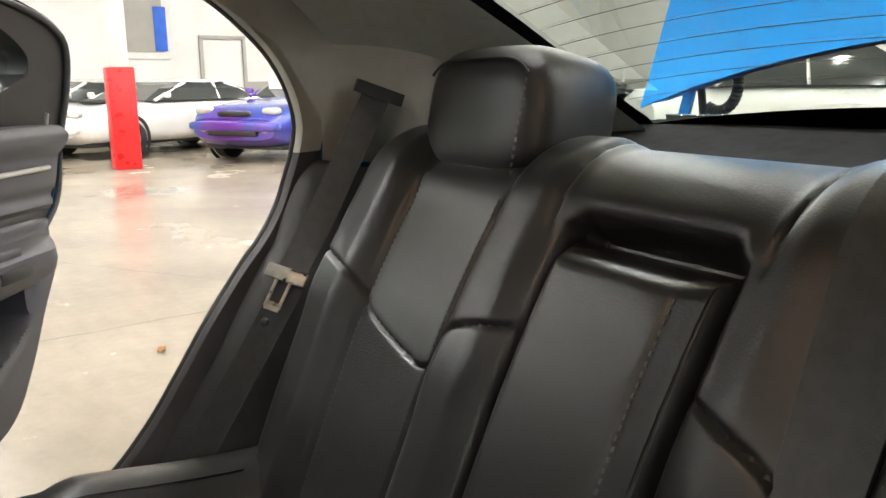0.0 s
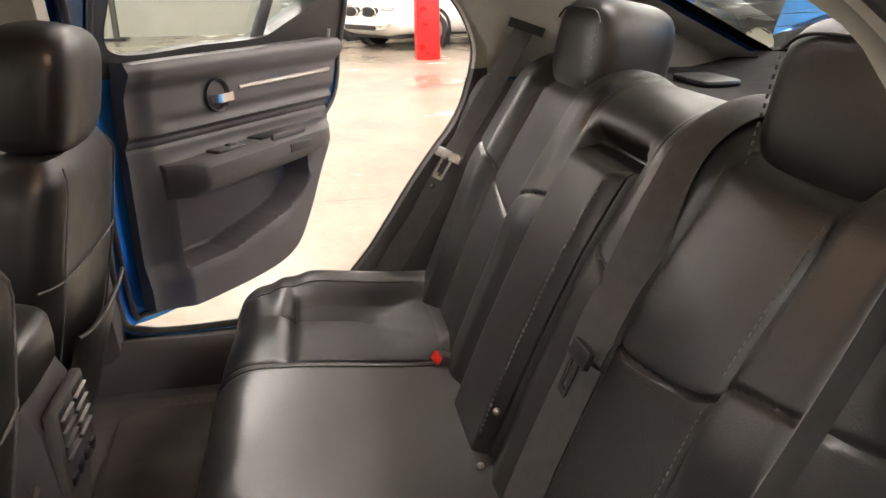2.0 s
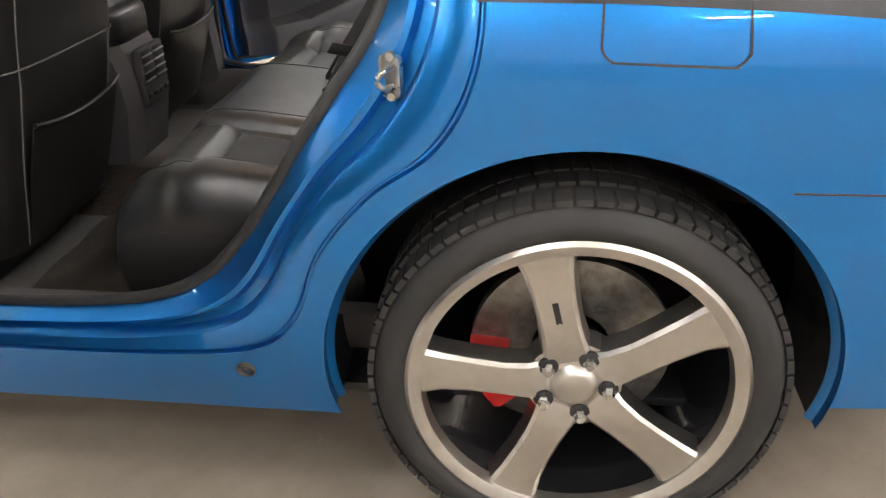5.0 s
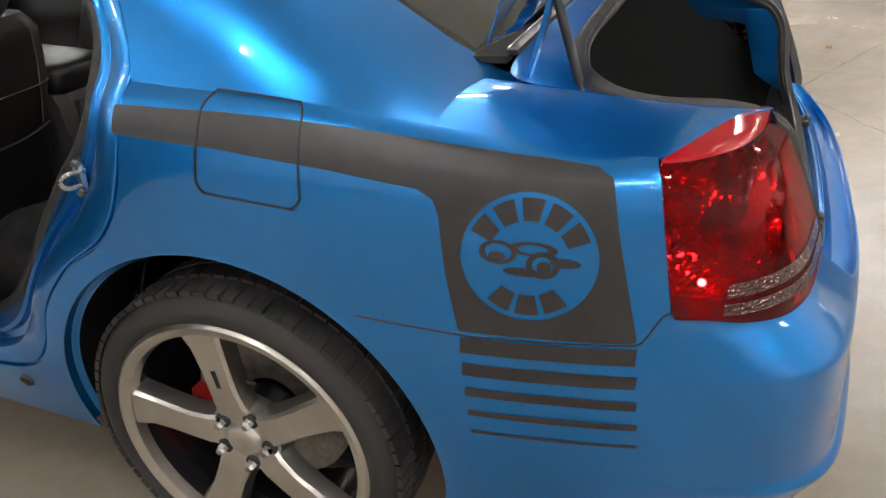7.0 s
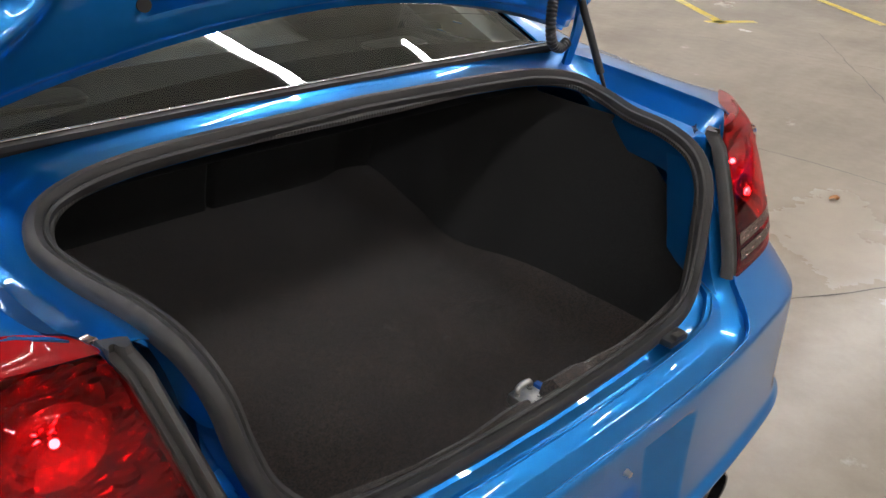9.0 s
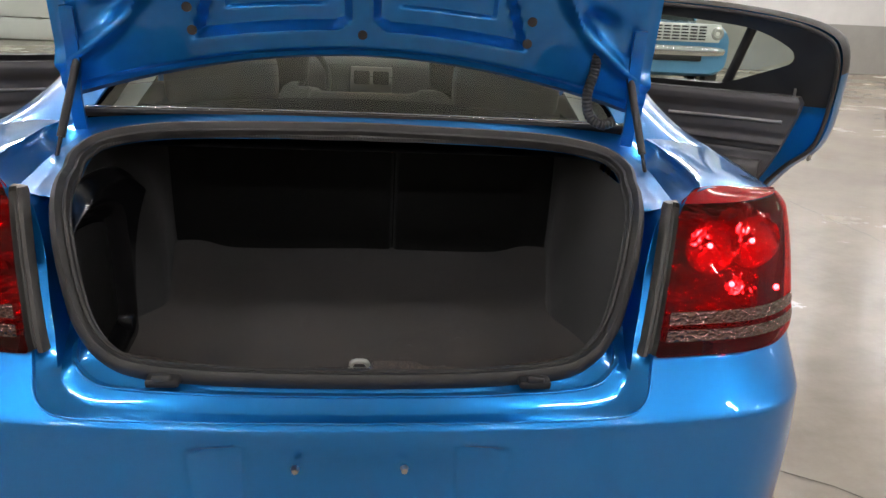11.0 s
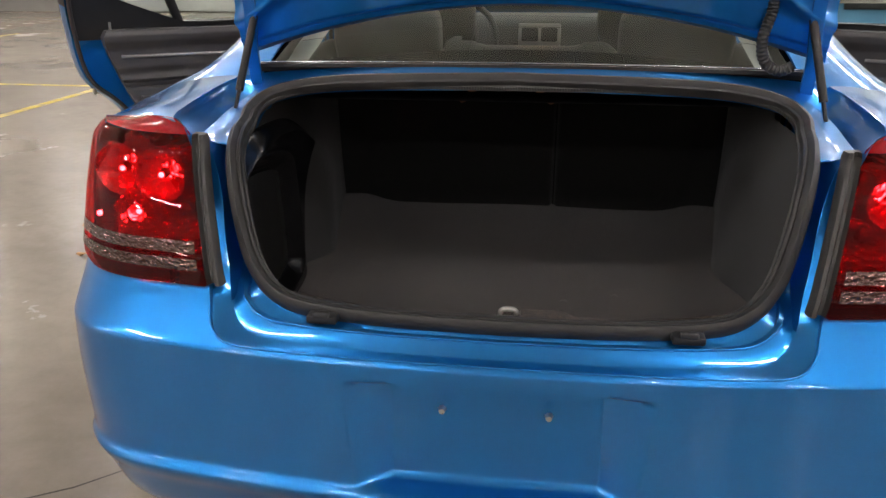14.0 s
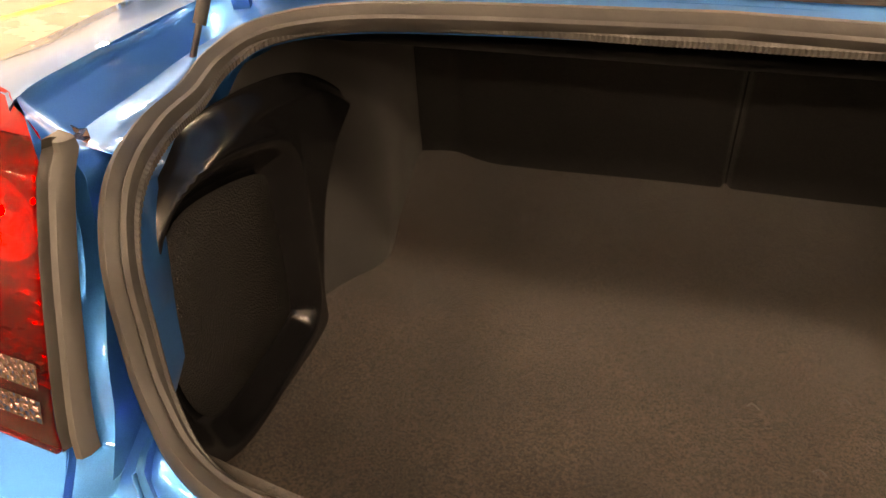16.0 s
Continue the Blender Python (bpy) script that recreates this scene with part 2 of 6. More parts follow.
varied(YELLOW, (0.40, 0.32, 0.16), (0.66, 0.50, 0.06), 7.0, 7.0, 0.38, 0.52)
DOMEGLOW = mat("lit_dome_lamp_lens", (1, 0.9, 0.8), 0.4)
bsdf(DOMEGLOW).inputs["Emission Color"].default_value = (1.0, 0.68, 0.44, 1)
bsdf(DOMEGLOW).inputs["Emission Strength"].default_value = 14.0
CRACK = mat("dark_floor_crack", (0.07, 0.058, 0.045), 0.9)
LAMPGLOW = mat("lit_lamp_diffuser", (1, 1, 1), 0.5)
bsdf(LAMPGLOW).inputs["Emission Color"].default_value = (1.0, 0.97, 0.91, 1)
bsdf(LAMPGLOW).inputs["Emission Strength"].default_value = LAMP_POWER

# ---------------------------------------------------------------- building helpers
def finish(bm, smooth=True, angle=40.0):
    bmesh.ops.recalc_face_normals(bm, faces=bm.faces)
    if smooth:
        for f in bm.faces:
            f.smooth = True
        lim = radians(angle)
        for e in bm.edges:
            if len(e.link_faces) == 2 and e.calc_face_angle(0.0) > lim:
                e.smooth = False
    return bm


def part(name, bm, material, parent=None, label="", smooth=True, angle=40.0):
    """Links a bmesh as one mesh object under a thing or a part."""
    finish(bm, smooth, angle)
    me = bpy.data.meshes.new(name)
    bm.to_mesh(me)
    bm.free()
    me.materials.append(material)
    ob = new(name, me)
    if parent is not None:
        ob.parent = parent
    if label:
        ob["label"] = label
    return ob


def thing(name, label, category, at=(0, 0, 0), group="", kind=""):
    ob = new(name)
    ob.empty_display_size = 0.05
    ob.location = at
    return tagged(ob, label, category, group, kind)


def spline(points, n, closed=False, steps=24):
    """n points evenly along a Catmull-Rom curve through the given points."""
    p = np.array(points, float)
    m = len(p)
    out = []
    segs = m if closed else m - 1
    for i in range(segs):
        p1, p2 = p[i % m], p[(i + 1) % m]
        p0 = p[(i - 1) % m] if closed or i > 0 else 2 * p1 - p2
        p3 = p[(i + 2) % m] if closed or i + 2 < m else 2 * p2 - p1
        for t in np.linspace(0, 1, steps, endpoint=False):
            out.append(0.5 * (2 * p1 + (p2 - p0) * t + (2 * p0 - 5 * p1 + 4 * p2 - p3) * t * t + (3 * p1 - p0 - 3 * p2 + p3) * t ** 3))
    out.append(p[0] if closed else p[-1])
    out = np.array(out)
    d = np.r_[0, np.cumsum(np.linalg.norm(np.diff(out, axis=0), axis=1))]
    s = np.linspace(0, d[-1], n, endpoint=not closed)
    return np.stack([np.interp(s, d, out[:, k]) for k in range(out.shape[1])], 1)


def lerp_table(x, table):
    xs, ys = zip(*table)
    return np.interp(x, xs, ys)


def smooth_table(table, n=4000):
    """A smooth function through a short table."""
    c = spline(table, n, False, 300)
    return lambda x: np.interp(x, c[:, 0], c[:, 1])


def at(table, t):
    """A value at t (0..1) in an evenly spaced list."""
    k = t * (len(table) - 1)
    i = min(max(int(k), 0), len(table) - 2)
    f = min(max(k - i, 0.0), 1.0)
    return table[i] + (table[i + 1] - table[i]) * f


def sstep(a, b, x):
    if isinstance(x, (float, int)):
        t = (x - a) / (b - a)
        t = 0.0 if t < 0 else 1.0 if t > 1 else t
        return t * t * (3 - 2 * t)
    t = np.clip((x - a) / (b - a), 0, 1)
    return t * t * (3 - 2 * t)


def inside(poly, y, z):
    """Signed distance to a closed polygon, positive inside; arrays of points."""
    y, z = np.asarray(y, float), np.asarray(z, float)
    a = np.asarray(poly, float)
    b = np.roll(a, -1, axis=0)
    if y.size == 1:
        e = b - a
        q = np.array([y.flat[0], z.flat[0]]) - a
        t = np.clip((q * e).sum(1) / ((e * e).sum(1) + 1e-12), 0, 1)
        best = np.sqrt(((q - t[:, None] * e) ** 2).sum(1).min())
        ez = np.where(np.abs(e[:, 1]) > 1e-12, e[:, 1], 1e-12)
        odd = np.count_nonzero(((a[:, 1] > z.flat[0]) != (b[:, 1] > z.flat[0])) & (y.flat[0] < e[:, 0] * (z.flat[0] - a[:, 1]) / ez + a[:, 0])) % 2
        return np.full(y.shape, best if odd else -best)
    best, odd = np.full(y.shape, 1e9), np.zeros(y.shape, bool)
    for (ay, az), (by, bz) in zip(a, b):
        ey, ez = by - ay, bz - az
        t = np.clip(((y - ay) * ey + (z - az) * ez) / (ey * ey + ez * ez + 1e-12), 0, 1)
        best = np.minimum(best, np.hypot(y - ay - t * ey, z - az - t * ez))
        cross = ((az > z) != (bz > z)) & (y < ey * (z - az) / (ez if abs(ez) > 1e-12 else 1e-12) + ay)
        odd ^= cross
    return np.where(odd, best, -best)


def sheet(us, vs, place, fields=(), bm=None, flip=False):
    """A surface place(u, v) over a grid, kept where every field(u, v) is positive; cut edges follow the fields."""
    bm = bm or bmesh.new()
    U, V = np.meshgrid(us, vs, indexing="ij")
    F = [f(U, V) for f in fields]
    verts = {}

    def vert(u, v):
        key = (round(u, 6), round(v, 6))
        if key not in verts:
            verts[key] = bm.verts.new(place(u, v))
        return verts[key]

    low = np.minimum.reduce(F) if F else np.ones_like(U)
    for i in range(len(us) - 1):
        for j in range(len(vs) - 1):
            ring = [(i, j), (i + 1, j), (i + 1, j + 1), (i, j + 1)]
            if all(low[k] > 0 for k in ring):
                poly = [(U[k], V[k]) for k in ring]
            else:
                if any(all(f[k] <= 0 for k in ring) for f in F):
                    continue
                poly = [(U[k], V[k], [f[k] for f in F]) for k in ring]
                for n in range(len(F)):
                    res = []
                    for a, b in zip(poly, poly[1:] + poly[:1]):
                        fa, fb = a[2][n], b[2][n]
                        if fa > 0:
                            res.append(a)
                        if (fa > 0) != (fb > 0):
                            t = fa / (fa - fb)
                            res.append((a[0] + t * (b[0] - a[0]), a[1] + t * (b[1] - a[1]), [p + t * (q - p) for p, q in zip(a[2], b[2])]))
                    poly = res
                poly = [(p[0], p[1]) for p in poly]
            ring = []
            for u, v in poly:
                w = vert(u, v)
                if w not in ring:
                    ring.append(w)
            if len(ring) > 2:
                try:
                    bm.faces.new(ring[::-1] if flip else ring)
                except ValueError:
                    pass
    return bm


def thicken(bm, depth):
    """Gives a sheet thickness, away from its normals when depth is negative."""
    bmesh.ops.recalc_face_normals(bm, faces=bm.faces)
    bmesh.ops.solidify(bm, geom=bm.faces[:], thickness=depth)
    return bm


def box(size, at=(0, 0, 0), bevel=0.0, seg=2, m=None, bm=None):
    bm = bm or bmesh.new()
    r = bmesh.ops.create_cube(bm, size=1.0, matrix=(m or Matrix()) @ Matrix.LocRotScale(at, None, size))
    if bevel:
        es = {e for v in r["verts"] for e in v.link_edges}
        bmesh.ops.bevel(bm, geom=list(es), offset=bevel, segments=seg, affect="EDGES", profile=0.5)
    return bm


def loft(rings, bm=None, closed_ring=True, closed_path=False, caps=False):
    """Joins rings of points, each of the same count, into a skin."""
    bm = bm or bmesh.new()
    rows = [[bm.verts.new(p) for p in ring] for ring in rings]
    n = len(rows[0])
    for k in range(len(rows) if closed_path else len(rows) - 1):
        a, b = rows[k], rows[(k + 1) % len(rows)]
        for i in range(n if closed_ring else n - 1):
            j = (i + 1) % n
            try:
                bm.faces.new((a[i], a[j], b[j], b[i]))
            except ValueError:
                pass
    if caps and not closed_path:
        bm.faces.new(rows[0][::-1])
        bm.faces.new(rows[-1])
    return bm


def tube(points, section, closed=False, up=(0, 0, 1), bm=None, caps=True):
    """Sweeps a section, given as (side, up) pairs or a radius, along points."""
    p = np.array(points, float)
    if isinstance(section, (int, float)):
        section = [(section * math.cos(a), section * math.sin(a)) for a in np.linspace(0, 2 * math.pi, 10, endpoint=False)]
    rings = []
    up = np.array(up, float)
    for k in range(len(p)):
        if closed:
            d = p[(k + 1) % len(p)] - p[k - 1]
        else:
            d = p[min(k + 1, len(p) - 1)] - p[max(k - 1, 0)]
        d = d / (np.linalg.norm(d) + 1e-12)
        side = np.cross(d, up)
        if np.linalg.norm(side) < 1e-3:
            side = np.cross(d, (0, 1, 0.01))
        side /= np.linalg.norm(side)
        top = np.cross(side, d)
        rings.append([p[k] + a * side + b * top for a, b in section])
    return loft(rings, bm, True, closed, caps and not closed)


def spin(profile, n=48, axis="x", at=(0, 0, 0), bm=None, closed=False):
    """Turns a profile of (along, radius) round an axis."""
    rings = []
    for a in np.linspace(0, 2 * math.pi, n, endpoint=False):
        c, s = math.cos(a), math.sin(a)
        ring = []
        for h, r in profile:
            v = {"x": (h, r * c, r * s), "y": (r * c, h, r * s), "z": (r * c, r * s, h)}[axis]
            ring.append((v[0] + at[0], v[1] + at[1], v[2] + at[2]))
        rings.append(ring)
    return loft(rings, bm, closed, True)


def cushion(size, at=(0, 0, 0), power=4.0, nu=20, nv=10, m=None, bm=None):
    """A padded block: a superellipsoid of the given size."""
    bm = bm or bmesh.new()
    a, b, c = (s / 2 for s in size)
    m = m or Matrix()

    def sp(v, e):
        return math.copysign(abs(v) ** e, v)

    e = 2.0 / power
    rings = []
    for i in range(1, nv):
        ph = -math.pi / 2 + math.pi * i / nv
        ring = []
        for k in range(nu):
            th = 2 * math.pi * k / nu
            v = Vector((a * sp(math.cos(ph), e) * sp(math.cos(th), e), b * sp(math.cos(ph), e) * sp(math.sin(th), e), c * sp(math.sin(ph), e)))
            ring.append(m @ (v + Vector(at)))
        rings.append(ring)
    loft(rings, bm, True, False, True)
    return bm


def disc(r, at, axis="y", n=24, thick=0.004, bm=None):
    h = thick / 2
    bm = spin([(-h, 0.0001), (-h, r), (h, r), (h, 0.0001)], n, axis, at, bm)
    return bm

# ---------------------------------------------------------------- the blue car: shared shapes
# Origin on the floor under the middle of the rear axle; y points to the car's nose.
PLAN = spline([(0.905, 3.0), (0.918, 1.8), (0.925, 0.9), (0.932, 0.25), (0.933, -0.1), (0.926, -0.42), (0.906, -0.60), (0.884, -0.70),
               (0.855, -0.80), (0.812, -0.875), (0.73, -0.937), (0.60, -0.968), (0.30, -1.0), (0.0, -1.006)], 400)
PLAN_S = np.linspace(0, 1, 400)
side_w = smooth_table([(0.16, 0.855), (0.24, 0.885), (0.35, 0.908), (0.48, 0.925), (0.62, 0.932), (0.76, 0.932), (0.86, 0.928), (0.93, 0.918),
                       (0.98, 0.903), (1.015, 0.884), (1.032, 0.868), (1.045, 0.845)])
rear_b = smooth_table([(0.20, 0.09), (0.27, 0.015), (0.32, -0.04), (0.40, -0.075), (0.425, -0.088), (0.445, -0.093), (0.46, -0.078), (0.52, -0.07), (0.60, -0.064), (0.655, -0.060),
                       (0.676, -0.058), (0.684, -0.055), (0.690, -0.050), (0.70, -0.040), (0.72, -0.019), (0.745, 0.007), (0.766, 0.027), (0.80, 0.035), (0.92, 0.085), (1.045, 0.15)])


PLAN_X, PLAN_Y = PLAN[:, 0].tolist(), PLAN[:, 1].tolist()
Z_TAB = np.linspace(0.15, 1.06, 1821)
W_TAB, B_TAB = side_w(Z_TAB).tolist(), rear_b(Z_TAB).tolist()


def skin_xy(s, z):
    """Half width and length of the outer skin: s runs from the nose end (0) along the flank and round to the middle of the tail (1)."""
    if isinstance(s, float):
        x0, y0, zz = at(PLAN_X, s), at(PLAN_Y, s), (float(z) - 0.15) / 0.91
        k = sstep(-0.55, -0.92, y0)
        return x0 * (1 + (at(W_TAB, zz) / 0.932 - 1) * (1 - 0.75 * k) - 0.035 * k * sstep(0.62, 0.30, float(z))), y0 + k * at(B_TAB, zz)
    x0, y0 = np.interp(s, PLAN_S, PLAN[:, 0]), np.interp(s, PLAN_S, PLAN[:, 1])
    k = sstep(-0.55, -0.92, y0)
    w = side_w(z) / 0.932
    return x0 * (1 + (w - 1) * (1 - 0.75 * k) - 0.035 * k * sstep(0.62, 0.30, z)), y0 + k * rear_b(z)


def fall(y, z):
    """How far the shoulder line has come down at a length; nothing below the stripe."""
    return 0.032 * sstep(-0.05, -0.66, float(y)) * min(1.0, max(0.0, (z - 0.985) / 0.06))


def body_point(s, z, side=1, out=0.0):
    s, z = float(s), float(z)
    x, y = skin_xy(s, z)
    if 0.4 < z < 0.69 and x < 0.3 and y < -0.9:
        edge = 0.235 + 0.027 * (z - 0.452) / 0.196
        y += 0.040 * min(1.0, max(0.0, (edge - x) / (edge - 0.178))) * sstep(0.651, 0.642, z) * sstep(0.448, 0.464, z)
    a = at(PLAN_X, min(s + 0.004, 1)) - at(PLAN_X, s - 0.004)
    b = at(PLAN_Y, min(s + 0.004, 1)) - at(PLAN_Y, s - 0.004)
    n = math.hypot(a, b) or 1
    return Vector((side * (x - out * b / n), y + out * a / n, z - fall(y, z)))


def s_of_y(y):
    """The flank's parameter at a length y."""
    return np.interp(-np.asarray(y, float), -PLAN[:340, 1], PLAN_S[:340])


def s_at(y, z):
    """The flank's parameter at a length and a height."""
    t = y
    for _ in range(4):
        t += y - float(skin_xy(float(s_of_y(t)), z)[1])
    return float(s_of_y(t))


def flank(y, z, side=-1, out=0.0):
    """The point of the flank at a length and a height."""
    return body_point(s_at(y, z), z, side, out)


AXLE = (0.034, 0.352)
ARCH_R = 0.424
# rear door opening, seen from the side: the outer panel edge and the inner seal line
DOOR_OUT = spline([(0.19, 0.98), (0.205, 0.86), (0.26, 0.765), (0.36, 0.69), (0.445, 0.585), (0.49, 0.47), (0.57, 0.395), (0.75, 0.37), (1.0, 0.365), (1.22, 0.37),
                   (1.28, 0.45), (1.28, 0.80), (1.27, 1.10), (1.25, 1.36), (1.05, 1.415), (0.75, 1.405), (0.50, 1.355), (0.32, 1.25), (0.22, 1.12)], 150, True)
DOOR_IN = spline([(0.335, 0.98), (0.368, 0.90), (0.425, 0.82), (0.485, 0.735), (0.54, 0.65), (0.60, 0.565), (0.68, 0.485), (0.80, 0.43), (1.0, 0.408), (1.18, 0.412),
                  (1.235, 0.47), (1.235, 0.80), (1.225, 1.08), (1.20, 1.31), (1.03, 1.36), (0.76, 1.355), (0.54, 1.315), (0.39, 1.22), (0.325, 1.10)], 150, True)
FRONT_OUT = spline([(1.40, 0.98), (1.42, 0.6), (1.45, 0.40), (1.7, 0.365), (2.2, 0.365), (2.38, 0.42), (2.45, 0.7), (2.47, 0.95), (2.30, 1.10), (2.02, 1.30), (1.80, 1.40),
                    (1.55, 1.41), (1.41, 1.36), (1.39, 1.15)], 110, True)
LAMP_IN_B, LAMP_IN_T = (0.524, 0.762), (0.585, 1.038)

# opening of the boot: the outer panel edge and the line of the seal (right half, mirrored)
NOTCH_Z = 0.690


def tail_y(x, z):
    """The length of the tail's skin at a half width and a height."""
    return float(np.interp(-x, -PLAN[250:, 0], PLAN[250:, 1])) + float(rear_b(z))


def notch_x(z):
    """Half width of the notch that the boot lid's lip fills in the bumper's top."""
    return np.interp(z, [NOTCH_Z, 0.692, 0.697, 0.706, 0.722, 0.764], [0.440, 0.463, 0.481, 0.497, 0.509, 0.524])


BOOT_OUT = [(0.0, -0.419, 1.088), (0.30, -0.416, 1.086), (0.56, -0.406, 1.070), (0.655, -0.428, 1.056), (0.663, -0.54, 1.048), (0.655, -0.68, 1.0405), (0.635, -0.79, 1.0365),
            (0.598, -0.830, 1.026), (0.552, -0.872, 0.92), (0.534, -0.93, 0.82), (0.526, -0.952, 0.768)]
BOOT_OUT += [(float(notch_x(z)), tail_y(float(notch_x(z)), z), z) for z in (0.745, 0.722, 0.706, 0.697, 0.692)]
BOOT_OUT += [(x, tail_y(x, NOTCH_Z), NOTCH_Z) for x in (0.43, 0.33, 0.20, 0.10, 0.0)]
BOOT_SEAL = [(0.0, -0.486, 1.070), (0.30, -0.486, 1.063), (0.44, -0.493, 1.055), (0.53, -0.519, 1.038), (0.56, -0.575, 1.015), (0.545, -0.66, 1.0), (0.522, -0.76, 0.998),
             (0.503, -0.835, 0.978), (0.488, -0.875, 0.93), (0.475, -0.89, 0.86), (0.455, -0.905, 0.795), (0.415, -0.925, 0.75), (0.35, -0.938, 0.728), (0.20, -0.946, 0.718), (0.0, -0.95, 0.716)]


def mirrored(half, n):
    h = spline(half, n)
    left = h[::-1][1:-1] * (-1, 1, 1)
    return np.concatenate([h, left])


def lamp_inner_x(z):
    (xb, zb), (xt, zt) = LAMP_IN_B, LAMP_IN_T
    return xb + (xt - xb) * (z - zb) / (zt - zb)


def lamp_front_y(z):
    return -0.731 + (z - 0.795) * 0.20


def lamp_field(U, V):
    """Positive inside the tail lamp, over the skin's (s, z)."""
    x, y = skin_xy(U, V)
    floor_z = 0.784 - 0.022 * sstep(-0.76, -0.90, y)
    return np.minimum.reduce([lamp_front_y(V) - y, x - lamp_inner_x(V), V - floor_z, 1.0385 - V])


S_REAR = float(s_of_y(1.5))


def arch_field(U, V):
    y = skin_xy(U, V)[1]
    return np.hypot(y - AXLE[0], (V - AXLE[1]) * 1.0) - ARCH_R


def outer_fields():
    yy = lambda U: np.interp(U, PLAN_S, PLAN[:, 1])  # noqa: E731
    return [arch_field, lambda U, V: -inside(DOOR_OUT, yy(U), V), lambda U, V: -lamp_field(U, V), lambda U, V: np.maximum(skin_xy(U, V)[1] - lamp_front_y(V), 1.03 - V),
            lambda U, V: np.maximum(skin_xy(U, V)[0] - np.where(V < 0.764, notch_x(V), lamp_inner_x(V)), NOTCH_Z - V),
            lambda U, V: V - np.where(yy(U) > 0.2, 0.24, np.where(yy(U) < -0.3, 0.308 + 0.012 * sstep(-0.95, -0.6, yy(U)), 0.2))]


car = thing("blue_sedan", "bright blue metallic sedan with rear doors and boot lid open", "car")

S_ALL = np.unique(np.concatenate([np.linspace(S_REAR, float(s_of_y(0.5)), 24), np.linspace(float(s_of_y(0.5)), 1, 150), np.linspace(float(np.interp(-0.285, -PLAN[250:, 0], PLAN_S[250:])), 1, 44)]))
Z_ALL = np.unique(np.concatenate([np.linspace(0.2, 0.66, 78), np.linspace(0.66, 0.72, 36), np.linspace(0.72, 0.78, 12), np.linspace(0.78, 1.045, 26)]))
for side, tag in ((-1, "left"), (1, "right")):
    bm = sheet(S_ALL, Z_ALL, lambda u, v: body_point(u, v, side), outer_fields())
    thicken(bm, 0.004)
    part("quarter_panel", bm, PAINT, car, angle=60)

# shoulder tops beside the boot and behind the doors
gut = spline([(0.66, 0.05), (0.664, -0.42), (0.662, -0.54), (0.655, -0.68), (0.635, -0.79), (0.612, -0.832)], 60)


def shoulder(u, q, side):
    y = float(np.interp(u, [0, 1], [0.0, -0.705 - 0.125 * q]))
    e = flank(y, 1.045, side)
    gx = float(np.interp(-y, -gut[:, 1], gut[:, 0]))
    x = abs(e.x) + (gx - abs(e.x)) * q
    ey = e.y
    inner = 1.0555 - 0.0195 * float(sstep(-0.30, -0.83, y))
    return Vector((side * x, ey + (y - ey) * q, e.z + (inner - e.z) * math.sin(q * math.pi / 2)))


for side in (-1, 1):
    bm = sheet(np.linspace(0, 1, 40), np.linspace(0, 1, 8), lambda u, q: shoulder(u, q, side))
    thicken(bm, 0.003)
    part("shoulder_panel", bm, PAINT, car)

# greenhouse: roof, rear pillars and the frame of the rear window
roof_z = smooth_table([(-0.45, 1.074), (-0.405, 1.094), (-0.3, 1.143), (-0.1, 1.235), (0.1, 1.325), (0.3, 1.40), (0.6, 1.455), (1.0, 1.475), (1.5, 1.468), (1.85, 1.43), (2.1, 1.34), (2.5, 1.16), (2.72, 1.06)])
rail_x = smooth_table([(-0.45, 0.60), (-0.2, 0.60), (0.2, 0.585), (0.8, 0.59), (1.5, 0.59), (2.0, 0.62), (2.72, 0.72)])


def roof_point(y, q, side, inset=0.0):
    zc, xr = float(roof_z(y)), float(rail_x(y))
    base = flank(y, 1.045, side) if y < 2.9 else Vector((side * 0.8, y, 1.045))
    bx = abs(base.x)
    zrail = max(zc - 0.045, 1.05)
    if q < 0.5:
        t = q / 0.5
        bow = 0.05 * math.sin(math.pi * t) * min(1, (zrail - 1.045) / 0.2)
        x = bx + (xr - bx) * t + bow * 0.6
        z = base.z + (zrail - base.z) * t + bow * 0.35
    else:
        t = (q - 0.5) / 0.5
        x = xr * (1 - t)
        z = zrail + (zc - zrail) * (1 - (1 - t) ** 2)
    return Vector((side * max(x - inset, 0.0), base.y, z - inset))


def roof_z_at(U, V):
    out = np.zeros_like(U)
    for i in np.ndindex(U.shape):
        out[i] = roof_point(float(U[i]), float(V[i]), 1).z
    return out


def roof_x_at(U, V):
    out = np.zeros_like(U)
    for i in np.ndindex(U.shape):
        out[i] = roof_point(float(U[i]), float(V[i]), 1).x
    return out


def rear_glass_field(U, V):
    return np.minimum.reduce([0.615 - 0.16 * (U + 0.40) - roof_x_at(U, V), U + 0.405, 0.27 - U])


def windscreen_field(U, V):
    return np.minimum.reduce([0.55 + 0.12 * (U - 1.9) - roof_x_at(U, V), U - 1.85, 2.70 - U])


